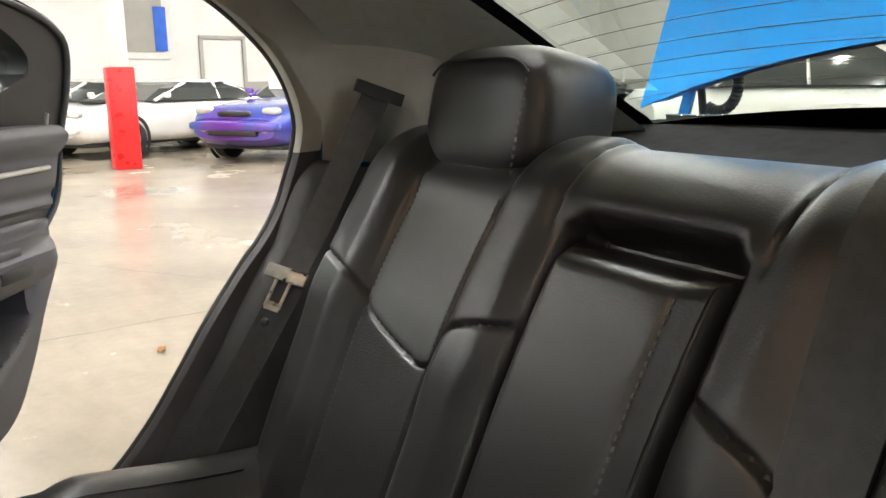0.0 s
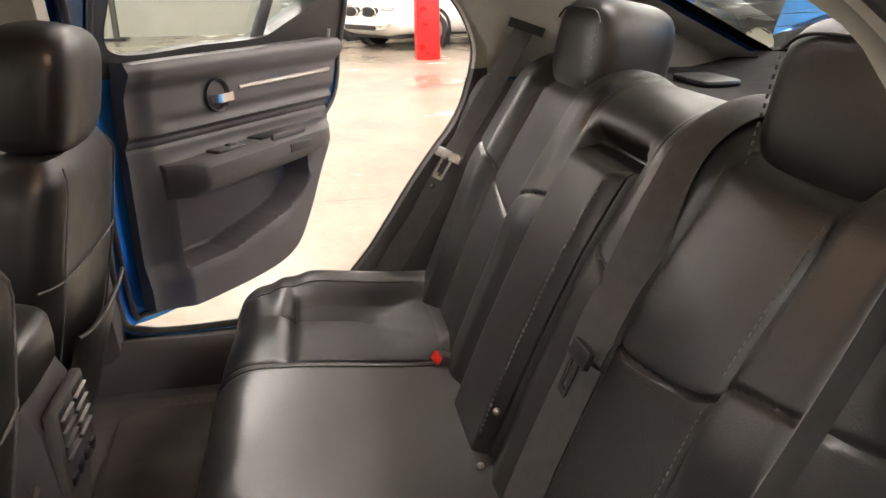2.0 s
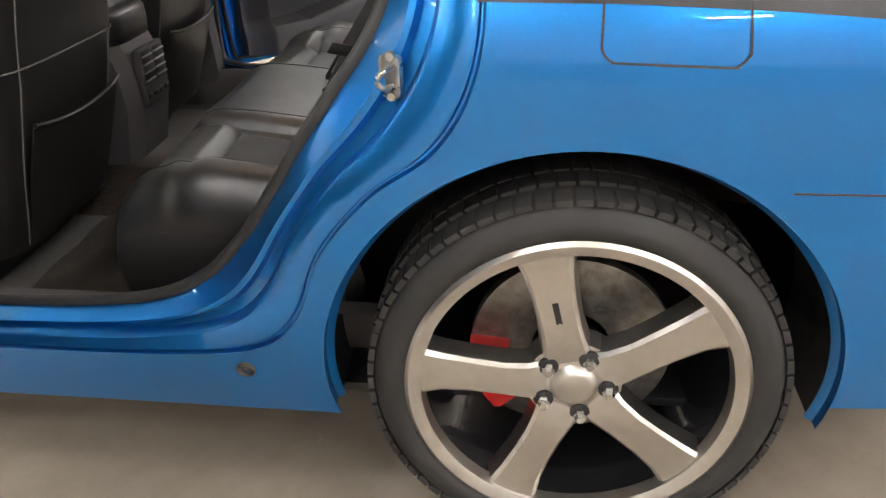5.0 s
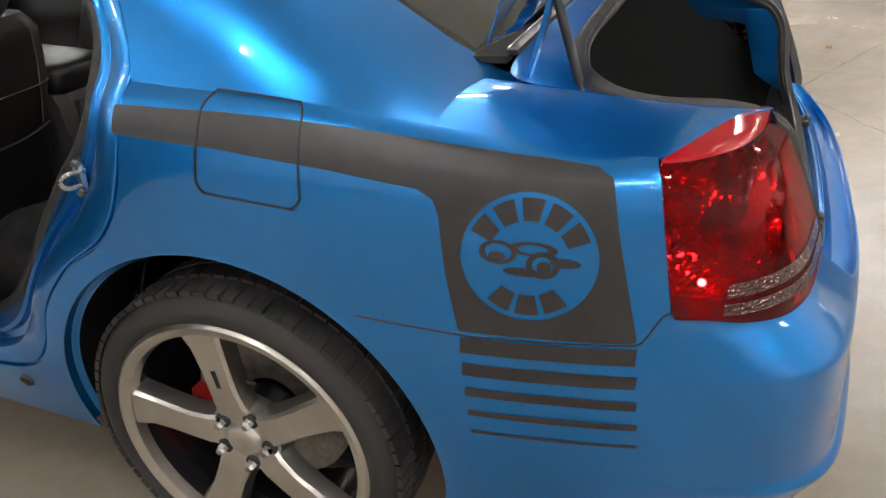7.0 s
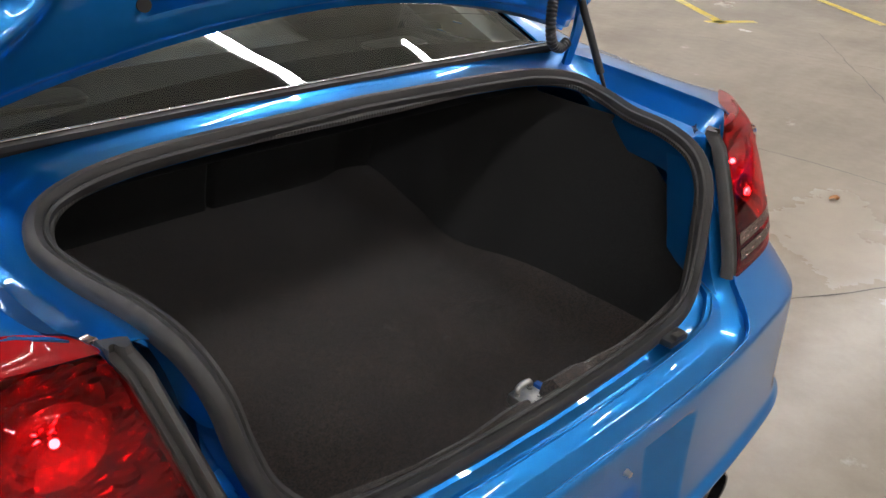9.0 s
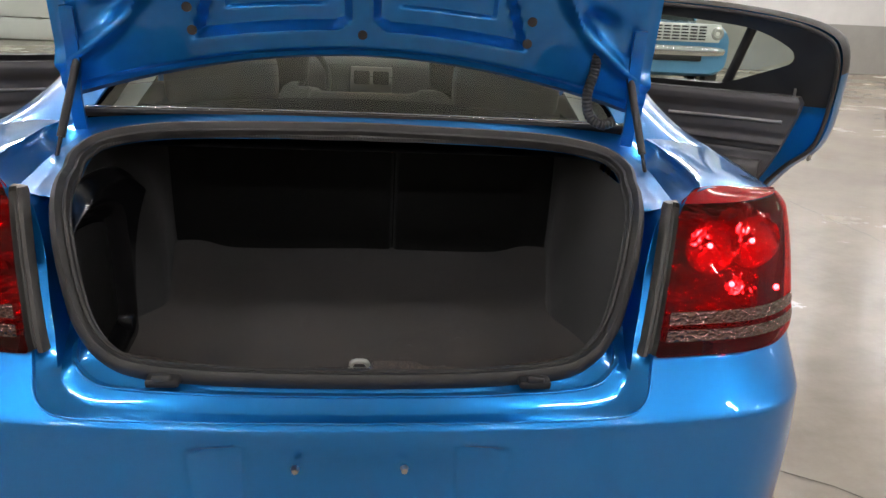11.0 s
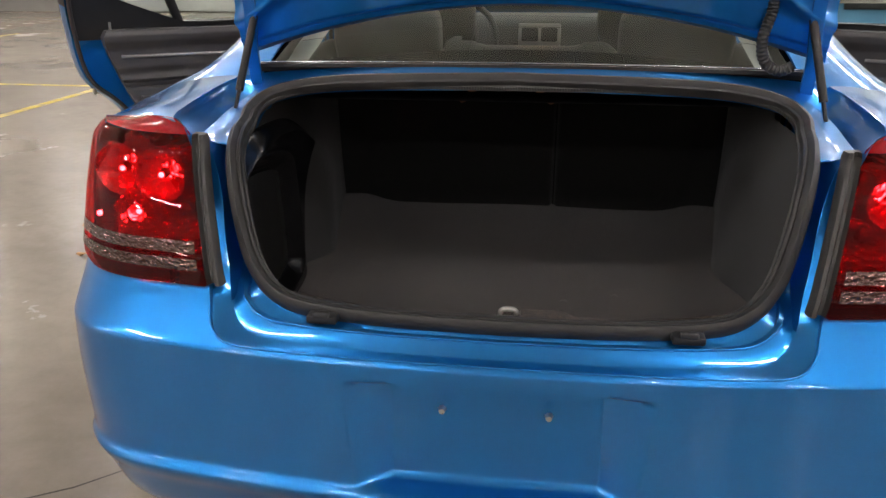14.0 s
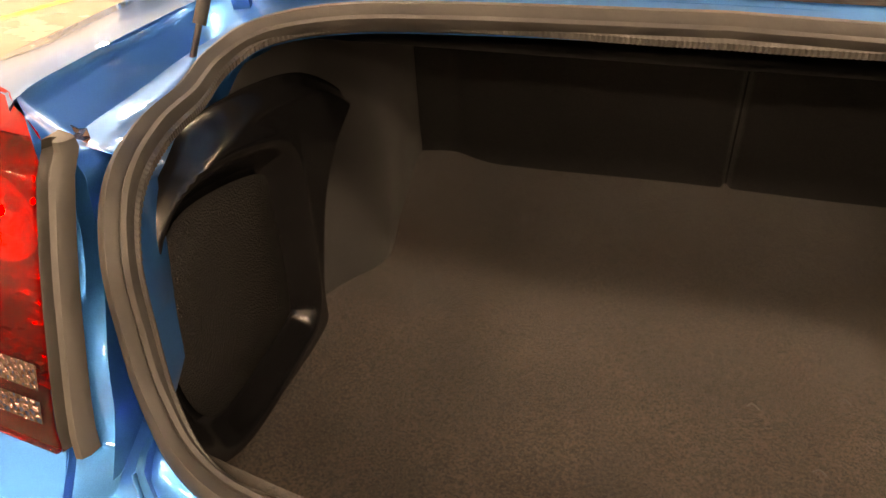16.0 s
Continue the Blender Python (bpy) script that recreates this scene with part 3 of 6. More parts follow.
ys = np.unique(np.concatenate([np.linspace(-0.43, 0.5, 40), np.linspace(0.5, 2.72, 44)]))
qs = np.linspace(0, 1, 34)
for side in (-1, 1):
    bm = sheet(ys, qs, lambda u, v: roof_point(u, v, side),
               [lambda U, V: -rear_glass_field(U, V), lambda U, V: -windscreen_field(U, V),
                lambda U, V: np.where(V < 0.8, -inside(DOOR_OUT, U, roof_z_at(U, V)), 1.0), lambda U, V: np.where(V < 0.8, -inside(FRONT_OUT, U, roof_z_at(U, V)), 1.0)])
    thicken(bm, 0.004)
    part("roof_panel", bm, PAINT, car)
    bm = sheet(np.linspace(-0.30, 2.0, 56), qs, lambda u, v: roof_point(u, v, side, 0.045),
               [lambda U, V: -rear_glass_field(U, V) + 0.014, lambda U, V: -windscreen_field(U, V) - 0.01, lambda U, V: V - 0.06,
                lambda U, V: np.where(V < 0.8, -inside(DOOR_OUT, U, roof_z_at(U, V)) - 0.02, 1.0), lambda U, V: np.where(V < 0.8, -inside(FRONT_OUT, U, roof_z_at(U, V)), 1.0)])
    part("headliner", bm, HEADLINER, car, "light grey cloth headliner and pillar lining")
rear_glass = bmesh.new()
frit = bmesh.new()
for side in (-1, 1):
    sheet(np.linspace(-0.42, 0.29, 40), np.linspace(0.3, 1, 30), lambda u, v: roof_point(u, v, side, 0.006), [lambda U, V: rear_glass_field(U, V) - 0.004], rear_glass)
    sheet(np.linspace(-0.42, 0.29, 40), np.linspace(0.3, 1, 30), lambda u, v: roof_point(u, v, side, 0.010),
          [lambda U, V: rear_glass_field(U, V) + 0.03, lambda U, V: 0.022 - np.minimum(rear_glass_field(U, V), (U + 0.405) * 0.30)], frit)
rw = part("rear_window", rear_glass, GLASS, car, "tinted glass rear window")
rw.visible_shadow = False
part("window_border", frit, FRIT, rw, "black ceramic border")
bm = bmesh.new()
for side in (-1, 1):
    sheet(np.linspace(1.84, 2.71, 30), np.linspace(0.3, 1, 24), lambda u, v: roof_point(u, v, side, 0.006), [windscreen_field], bm)
# heating wires and the bright moulding along the foot of the glass
for k in range(10):
    y = -0.24 + k * 0.048
    x1 = 0.575 - 0.16 * (y + 0.40)
    pts = []
    for x in np.linspace(-x1, x1, 24):
        t = 1 - abs(x) / float(rail_x(y))
        zc = float(roof_z(y))
        pts.append((x, y, zc - 0.045 + 0.045 * (1 - (1 - t) ** 2) - 0.009 if zc - 0.045 > 1.05 else 1.05 + (zc - 1.05) * (1 - (1 - t) ** 2) - 0.009))
    part("heating_wire", tube(pts, 0.0006, False, bm=None), BLACK, rw)
base_line = [(x, -0.410 + 0.004 * (x / 0.6) ** 2, 1.092 - 0.006 * (x / 0.6) ** 2) for x in np.linspace(-0.602, 0.602, 40)]
part("window_moulding", tube(base_line, [(-0.009, -0.006), (0.009, -0.006), (0.008, 0.002), (-0.008, 0.002)]), BLACK, rw, "black moulding under the rear window")
part("bright_edge", tube([(x, y + 0.009, z + 0.004) for x, y, z in base_line], 0.0022), CHROME, rw, "thin bright moulding edge")
ws = part("windscreen", bm, GLASS, car)
ws.visible_shadow = False

seal_x = smooth_table([(0.80, 0.832), (0.85, 0.826), (0.95, 0.81), (1.0, 0.797), (1.05, 0.777), (1.1, 0.757), (1.2, 0.733), (1.3, 0.70), (1.40, 0.665)])
# door jambs: painted flange from the panel edge to the seal, and the rubber seal itself
for side in (-1, 1):
    rings = []
    for k in range(150):
        (yo, zo), (yi, zi) = DOOR_OUT[k], DOOR_IN[k]

        def skin(y, z):
            if z <= 1.04:
                return flank(y, z, side)
            lo, hi = 0.0, 0.5
            for _ in range(24):
                mid = (lo + hi) / 2
                if roof_point(y, mid, side).z < z:
                    lo = mid
                else:
                    hi = mid
            return roof_point(y, lo, side)

        a = skin(yo, zo)
        b = skin(yi, zi)
        ax, bx = abs(a.x), abs(b.x)
        sx = bx - 0.098 if zi < 0.85 else min(bx - 0.012, float(seal_x(zi)))
        upk = (bx - sx) / 0.098
        ring = []
        for f, dep in ((0.0, 0.0), (0.008, 0.006), (0.022, 0.013), (0.045, 0.013), (0.065, 0.007), (0.09, 0.006), (0.42, 0.019), (0.455, 0.026), (0.48, 0.048), (0.60, 0.056), (0.66, 0.047), (0.73, 0.047), (0.88, 0.074)):
            base = ax + (bx - ax) * f
            ring.append((side * (base - dep * upk), yo + f * (yi - yo), zo + f * (zi - zo)))
        ring += [(side * (bx - 0.098 * upk), yi, zi), (side * (bx - 0.098 * upk - 0.02), yi - 0.02 * (yi - yo), zi - 0.02 * (zi - zo))]
        rings.append(ring)
    bm = loft(rings, None, False, True)
    part("door_jamb", bm, PAINT, car)
    pts = [Vector(r[13]) for r in rings]
    # lining that turns in from the seal: stone grey above the belt line, charcoal below
    for name, m, lo, hi in (("upper_lining", PILLAR_TRIM, 1.04, 2.0), ("lower_lining", VINYL, 0.5, 1.05)):
        rows = []
        order = [k % 150 for k in range(75, 225)]
        for k in order:
            (yo, zo), (yi, zi) = DOOR_OUT[k], DOOR_IN[k]
            if lo <= zi <= hi and yi < (1.19 if name == "upper_lining" else 0.78):
                q = Vector(rings[k][13])
                out = Vector((0, yo - yi, zo - zi)).normalized()
                rows.append([q + Vector((-side * 0.004, 0, 0)) - out * 0.008, q + Vector((-side * 0.022, 0, 0)) - out * 0.012, q + Vector((-side * 0.034, 0, 0)) - out * 0.007,
                             q + Vector((-side * 0.040, 0, 0)) + out * 0.010, q + Vector((-side * 0.042, 0, 0)) + out * 0.028])
        if len(rows) > 1:
            part(name, loft(rows, None, False), m, car, "stone grey pillar lining" if m is PILLAR_TRIM else "charcoal quarter lining")
    sec = [(0.013 * math.cos(a), 0.012 * math.sin(a)) for a in np.linspace(0, 2 * math.pi, 10, endpoint=False)]
    part("door_seal", tube(pts, sec, True, (1, 0, 0)), RUBBER, car, "black rubber door seal")

# boot surround: gutter, seal
NB = 130
bo, bs = mirrored(BOOT_OUT, NB), mirrored(BOOT_SEAL, NB)
rings = []
for a, b in zip(bo, bs):
    d = b - a
    low = np.array([0, 0.0, -0.02])
    side_k = float(sstep(-0.52, -0.60, b[1])) * float(sstep(0.90, 0.98, b[2])) * 0.75
    foot = float(sstep(0.80, 0.745, b[2]))
    deep = float(sstep(0.76, 0.80, b[2])) * float(sstep(1.0, 0.96, b[2])) * float(sstep(-0.70, -0.80, a[1]))
    up = (1 - foot) * (1 - 0.85 * float(sstep(-0.53, -0.49, b[1])))
    prof = []
    for f, top, pit, step in ((0.0, 0.0, 0.0, 0.0), (0.03, -0.008, 0.014, -0.017), (0.10, -0.014, 0.018, -0.018), (0.37, -0.028, 0.020, -0.018), (0.41, -0.027, 0.088, -0.017), (0.53, -0.025, 0.094, -0.006),
                              (0.58, -0.024, 0.094, -0.001), (0.66, -0.021, 0.092, -0.003), (0.70, -0.018, 0.088, -0.019), (0.88, -0.010, 0.035, -0.018)):
        prof.append(a + f * d + (0, pit * deep, top * up * (1 - deep) + step * foot))
    rings.append([*prof, b + (0, 0, -0.008), b + 0.02 * d + (0, 0, -0.014 - 0.03 * side_k), b - 0.12 * d * side_k + (0, 0, -0.02 - 0.085 * side_k)])
part("boot_gutter", loft(rings, None, False, True), PAINT, car, "blue painted boot gutter", angle=28)
# thin tubes added along both pressed edges so they show a highlight line
for name, row, lift in (("notch_bead", 0, 0.0), ("ridge_bead", 6, 0.0008)):
    line = [Vector(q[row]) + Vector((0, 0, lift)) for q, b in zip(rings, bs) if b[2] < 0.765]
    line.sort(key=lambda p: p.x)
    part(name, tube(line, 0.0024), PAINT, car, "thin bead added for an edge highlight")
sec = [(-0.015, -0.012), (-0.0165, 0.002), (-0.012, 0.013), (-0.003, 0.018), (0.004, 0.012), (0.006, 0.009), (0.0085, 0.012), (0.013, 0.010), (0.015, 0.002), (0.013, -0.012)]
seal = part("boot_seal", tube(bs, sec, True, (0, -0.55, 0.83)), RUBBER, car, "thick black rubber boot seal")
# ribbed gripping lip on the inner side of the seal
lip = []
ctr = bs.mean(0)
fine = spline(bs, 1000, True)
for k in range(1000):
    inw = ctr - fine[k]
    inw[1] *= 0.7
    inw = inw / np.linalg.norm(inw)
    h = 0.0022 if k % 2 else 0.0012
    lip.append([fine[k] + inw * 0.013 + (0, -0.001, 0.004), fine[k] + inw * (0.017 + h) + (0, -0.001, 0.0), fine[k] + inw * (0.017 + h) + (0, 0, -0.007), fine[k] + inw * 0.012 + (0, 0, -0.009)])
part("seal_lip", loft(lip, None, False, True), RUBBER, seal, "ribbed rubber lip", smooth=False)

# ---------------------------------------------------------------- tail lamps
S_LAMP = np.linspace(float(s_of_y(-0.60)), 0.97, 90)
Z_LAMP = np.linspace(0.74, 1.05, 60)


def s_at_x(x, z=0.9):
    x0 = x / (1 + (side_w(z) / 0.932 - 1) * 0.25)
    return float(np.interp(-x0, -PLAN[250:, 0], PLAN_S[250:]))


for side in (-1, 1):
    P = lambda u, v, o=0.006: body_point(u, v, side, o)  # noqa: E731
    bm = sheet(S_LAMP, Z_LAMP, lambda u, v: P(u, v, 0.008), [lambda U, V: lamp_field(U, V) - 0.002])
    thicken(bm, 0.003)
    lamp = part("tail_lamp", bm, LENS, car, "red tail lamp, lit, with two round bulbs above smoked reversing strips")
    bm = sheet(S_LAMP, Z_LAMP, lambda u, v: P(u, v, -0.055), [lambda U, V: np.minimum(lamp_field(U, V) - 0.004, 1.020 - V)])
    rng = random.Random(7)
    for q in bm.verts:
        q.co += Vector((rng.uniform(-1, 1), rng.uniform(-1, 1), rng.uniform(-1, 1))) * 0.0018
    part("reflector", bm, REFLECTOR, lamp, "faceted bright reflector", smooth=False)
    # dark red border and the ribbed strips of the reversing lamp
    for z0, z1 in ((0.818, 0.839), (0.790, 0.809)):
        bm = sheet(S_LAMP, np.linspace(z0, z1, 5), lambda u, v: P(u, v, 0.0092), [lambda U, V: lamp_field(U, V) - 0.012, lambda U, V: -0.80 - skin_xy(U, V)[1]])
        part("reversing_strip", bm, CLEARLENS, lamp, "ribbed smoked clear strip")
    top = []
    for u in np.linspace(0.0, 1.0, 30):
        a = body_point(s_at_x(0.586, 1.038) * u + s_at(-0.69, 1.0385) * (1 - u), 1.0385, side, 0.008)
        b = shoulder(1.0, float(u), side) + Vector((0, 0.006, 0.0015))
        top.append([a, a + (b - a) * 0.06 + Vector((0, 0, 0.004)), a + (b - a) * 0.4 + Vector((0, 0, 0.004)), b])
    part("lens_top", loft(top, None, False), LENS_SOLID, lamp)
    # bulbs with their bowls
    for x, z in ((0.655, 0.935), (0.765, 0.935), (0.70, 0.868)):
        c = body_point(s_at_x(x), z, side, -0.03)
        r = 0.051 if z > 0.9 else 0.018
        bowl = spin([(0.0, r), (0.006, r * 0.92), (0.012, r * 0.80), (0.017, r * 0.66), (0.021, r * 0.5), (0.024, r * 0.35), (0.026, r * 0.2)], 26, "y", (c.x, c.y - 0.012, c.z))
        for q in bowl.verts:
            q.co += Vector((rng.uniform(-1, 1), rng.uniform(-1, 1), rng.uniform(-1, 1))) * 0.0005
        part("bowl", bowl, BOWL, lamp, smooth=False)
        part("bulb", cushion((0.010, 0.010, 0.010), (c.x, c.y - 0.004, c.z), 2.0, 12, 8), BULB, lamp, "glowing red bulb")
    # faceted lumps added behind the lens to give it small glints
    for x, z in ((0.60, 0.965), (0.71, 0.985), (0.81, 0.90), (0.60, 0.88), (0.765, 0.865), (0.83, 0.96)):
        c = body_point(s_at_x(x, z), z, side, -0.035)
        part("glint_lump", cushion((0.035, 0.02, 0.03), c, 2.0, 9, 6), REFLECTOR, lamp, smooth=False)
    c = flank(-0.775, 0.83, side, -0.02)
    part("bulb", cushion((0.010, 0.012, 0.012), c, 2.0, 12, 8), BULB, lamp, "glowing red side bulb")
    # black moulding along the inner edge
    rows = []
    for z in np.linspace(0.766, 1.024, 14):
        xi = lamp_inner_x(z)
        a = body_point(s_at_x(xi, z), z, side, 0.006)
        ridge = [(0.0, 0.0), (-0.004, 0.010), (-0.010, 0.011), (-0.013, 0.001), (-0.017, -0.004), (-0.023, -0.003), (-0.027, 0.004), (-0.028, 0.016), (-0.020, 0.022), (0.004, 0.030)]
        rows.append([a + Vector((side * dx, dy, 0)) for dx, dy in ridge])
    mid = sum(rows[-1], Vector()) / len(rows[-1])
    rows.append([mid + (q - mid) * 0.88 + Vector((0, 0, 0.009)) for q in rows[-1]])
    part("lamp_moulding", loft(rows, None, True, False, True), MOULDING, lamp, "matt black moulding beside the lens")

# ---------------------------------------------------------------- stripe, emblem and bars on the flanks
def stripe_field(side):
    outer = [(0.207, 1.017), (0.0, 1.024), (-0.3, 1.028), (-0.54, 1.028), (-0.605, 1.022), (-0.628, 1.0), (-0.648, 0.91), (-0.69, 0.742), (-0.69, 0.739),
             (-0.42, 0.727), (-0.40, 0.82), (-0.385, 0.918), (-0.375, 0.94), (-0.35, 0.953), (-0.2, 0.963), (0.0, 0.971), (0.204, 0.972)]
    return lambda U, V: inside(outer, U, V)


EMB = (-0.523, 0.866)
EMB_R = 0.101
fuel_poly = []
for (cy, cz), a0 in (((0.012, 1.026), 0), ((-0.122, 1.022), 90), ((-0.132, 0.918), 180), ((0.012, 0.922), 270)):
    for a in np.linspace(a0, a0 + 90, 7):
        fuel_poly.append((cy + 0.024 * math.cos(radians(a)), cz + 0.024 * math.sin(radians(a))))

for side in (-1, 1):
    yg = np.linspace(-0.72, 0.212, 130)
    zg = np.linspace(0.70, 1.035, 60)
    stripe = part("side_stripe", sheet(yg, zg, lambda u, v: flank(u, v, side, 0.0012),
                  [stripe_field(side), lambda U, V: np.hypot(U - EMB[0], (V - EMB[1])) - EMB_R]), DECAL, car, "charcoal side stripe with a round emblem")
    z0 = 0.716
    for h, gap, y0, y1 in ((0.030, 0.019, -0.423, -0.692), (0.025, 0.024, -0.427, -0.697), (0.018, 0.029, -0.432, -0.702), (0.012, 0.032, -0.437, -0.707), (0.006, 0.03, -0.442, -0.711)):
        part("side_bar", sheet(np.linspace(y1, y0, 24), np.linspace(-h, 0, 4), lambda u, v: flank(u, z0 + v + 0.05 * (y0 - u), side, 0.0012)), DECAL, stripe)
        z0 -= h + gap
    # the emblem's lettering and drawing stand as plain charcoal shapes
    def arc_block(a0, a1, r0, r1):
        return sheet(np.radians(np.linspace(a0, a1, 9)), np.linspace(r0, r1, 4), lambda u, v: flank(EMB[0] + side * v * math.cos(u), EMB[1] + v * math.sin(u), side, 0.0015))

    for a in (146, 117, 89, 61, 33):
        part("emblem_block", arc_block(a - 10, a + 11, 0.060, 0.094), DECAL, stripe)
    for a in (243, 272, 301):
        part("emblem_block", arc_block(a - 12, a + 11, 0.058, 0.092), DECAL, stripe)
    for bx, bz, rx, rz, r0 in ((-0.045, 0.008, 0.028, 0.019, 0.72), (-0.046, 0.002, 0.013, 0.007, 0.01), (0.006, 0.018, 0.036, 0.011, 0.6), (0.022, -0.006, 0.025, 0.022, 0.62),
                               (0.024, -0.009, 0.011, 0.010, 0.01), (0.054, 0.0, 0.022, 0.007, 0.01), (-0.006, -0.020, 0.030, 0.007, 0.01)):
        part("emblem_shape", sheet(np.linspace(0, 2 * math.pi, 25), np.linspace(r0, 1, 4),
             lambda u, v: flank(EMB[0] + side * (bx + rx * v * math.cos(u)), EMB[1] + bz + rz * v * math.sin(u), side, 0.0015)), DECAL, stripe)
# fuel flap on the driver's side: a narrow dark gap round a rounded panel
pts = [flank(y, z, -1, 0.0016) for y, z in spline(fuel_poly, 200, True)]
flap = part("fuel_flap", tube(pts, [(-0.0016, -0.001), (0.0016, -0.001), (0.0016, 0.0008), (-0.0016, 0.0008)], True, (-1, 0, 0.4)), BLACK, car, "fuel flap outline")
# bumper to wing joint
for side in (-1, 1):
    pts = [flank(y, 0.7195 + 0.06 * max(0, -0.42 - y) + 0.055 * float(sstep(-0.69, -0.73, y)), side, 0.0004) for y in np.linspace(-0.245, -0.73, 60)]
    part("panel_gap", tube(pts, 0.0016, False), BLACK, car)
    # wheel arch lip and liner
    lip, liner = [], []
    for a in np.linspace(radians(-12), radians(192), 60):
        y, z = AXLE[0] + ARCH_R * math.cos(a), AXLE[1] + ARCH_R * math.sin(a)
        p = flank(y, max(z, 0.2), side, 0.0)
        lip.append([p, p + Vector((-side * 0.02, 0, 0)), p + Vector((-side * 0.03, -0.012 * math.cos(a), -0.012 * math.sin(a)))])
        liner.append([p + Vector((-side * 0.03, -0.004 * math.cos(a), -0.004 * math.sin(a))), p + Vector((-side * 0.30, 0.01 * math.cos(a), 0.01 * math.sin(a)))])
    part("arch_lip", loft(lip, None, False), PAINT, car)
    part("arch_liner", loft(liner, None, False), BLACK, car)

# ---------------------------------------------------------------- wheels
def wheel(side, y):
    w = part("wheel", spin([(0.0, 0.03), (0.06, 0.03), (0.06, 0.06), (-0.02, 0.06)], 24, "x"), ALLOY_DARK, car, "five-spoke alloy wheel with low black tyre")
    w.location = (side * 0.822, y, 0.352)
    w.rotation_euler = (0, 0, 0 if side > 0 else math.pi)
    prof = [(-0.118, 0.262), (-0.122, 0.29), (-0.118, 0.325), (-0.095, 0.343), (0.0, 0.349), (0.085, 0.343), (0.106, 0.330), (0.117, 0.312), (0.119, 0.300), (0.115, 0.288), (0.104, 0.276), (0.09, 0.265)]
    t = part("tyre", spin(prof, 96, "x"), TYRE, w, "black road tyre")
    blocks = bmesh.new()
    for k in range(72):
        a = 2 * math.pi * k / 72
        for h, ww, sk in ((-0.07, 0.045, 0.0), (-0.02, 0.035, 0.02), (0.03, 0.035, 0.0), (0.082, 0.045, 0.02)):
            b = box((ww, 0.024, 0.010), (0, 0, 0), 0.0, 1, Matrix.Rotation(a + sk, 4, "X") @ Matrix.Translation((h, 0, 0.3465 if abs(h) < 0.06 else 0.341)))
            me = bpy.data.meshes.new("tmp")
            b.to_mesh(me)
            b.free()
            blocks.from_mesh(me)
            bpy.data.meshes.remove(me)
    tagged(part("tread_block", blocks, TYRE, t, smooth=False), kind="stuff")
    rim = part("rim", spin([(0.085, 0.252), (0.108, 0.256), (0.113, 0.264), (0.117, 0.276), (0.112, 0.283), (0.098, 0.279)], 96, "x"), ALLOY, w, "polished outer rim")
    part("barrel", spin([(0.095, 0.258), (0.02, 0.246), (-0.10, 0.240)], 72, "x"), ALLOY_DARK, rim, "black inner barrel")
    for k in range(5):
        a = 0.24 + k * 2 * math.pi / 5
        m = Matrix.Rotation(a, 4, "X")
        rings = []
        for r, hw, hx in ((0.045, 0.040, 0.088), (0.08, 0.034, 0.098), (0.12, 0.031, 0.100), (0.17, 0.032, 0.098), (0.22, 0.036, 0.098), (0.256, 0.044, 0.103)):
            ring = [(hx - 0.040, -hw * 1.25, r), (hx - 0.006, -hw * 1.05, r), (hx, -hw * 0.86, r), (hx + 0.001, 0, r), (hx, hw * 0.86, r), (hx - 0.006, hw * 1.05, r), (hx - 0.040, hw * 1.25, r)]
            rings.append([m @ Vector((p[0], p[1], p[2])) for p in ring])
        spoke = part("spoke", loft(rings, None, False), ALLOY, w, "broad brushed spoke", angle=25)
        if k == 0:
            part("spoke_mark", box((0.002, 0.010, 0.040), (0.0995, 0, 0.15), 0.0, 1, m), BLACK, spoke, "small dark mark")
        m2 = Matrix.Rotation(a + math.pi / 5, 4, "X")
        c = m2 @ Vector((0.096, 0, 0.0575))
        part("wheel_nut", spin([(0.018, 0.0001), (0.018, 0.007), (0.012, 0.0105), (-0.02, 0.0115)], 6, "x", c), CHROME, w, smooth=False)
        # flat black disc stands in for the shade round a sunken nut
        part("lug_shade_disc", disc(0.017, m2 @ Vector((0.0905, 0, 0.0575)), "x", 20, 0.004), BLACK, w)
    part("hub", spin([(0.102, 0.0001), (0.102, 0.026), (0.098, 0.034), (0.09, 0.04), (0.085, 0.08), (0.05, 0.09)], 48, "x"), ALLOY, w, "round centre cap")
    part("brake_disc", spin([(-0.02, 0.07), (-0.02, 0.178), (-0.045, 0.178), (-0.045, 0.07)], 64, "x"), ROTOR, w)
    rings = []
    f = 1 if side > 0 else -1
    for a in np.linspace(radians(-42), radians(6), 8):
        c, s = math.cos(a), math.sin(a)
        rings.append([(x, f * r * c, r * s) for x, r in ((0.015, 0.11), (0.022, 0.125), (0.022, 0.165), (0.01, 0.18), (-0.06, 0.18), (-0.06, 0.11))])
    part("brake_caliper", loft(rings, None, True, False, True), REDPAINT, w, "red painted brake caliper")
    return w


for y in (AXLE[0], AXLE[0] + 3.048):
    for side in (-1, 1):
        wheel(side, y)

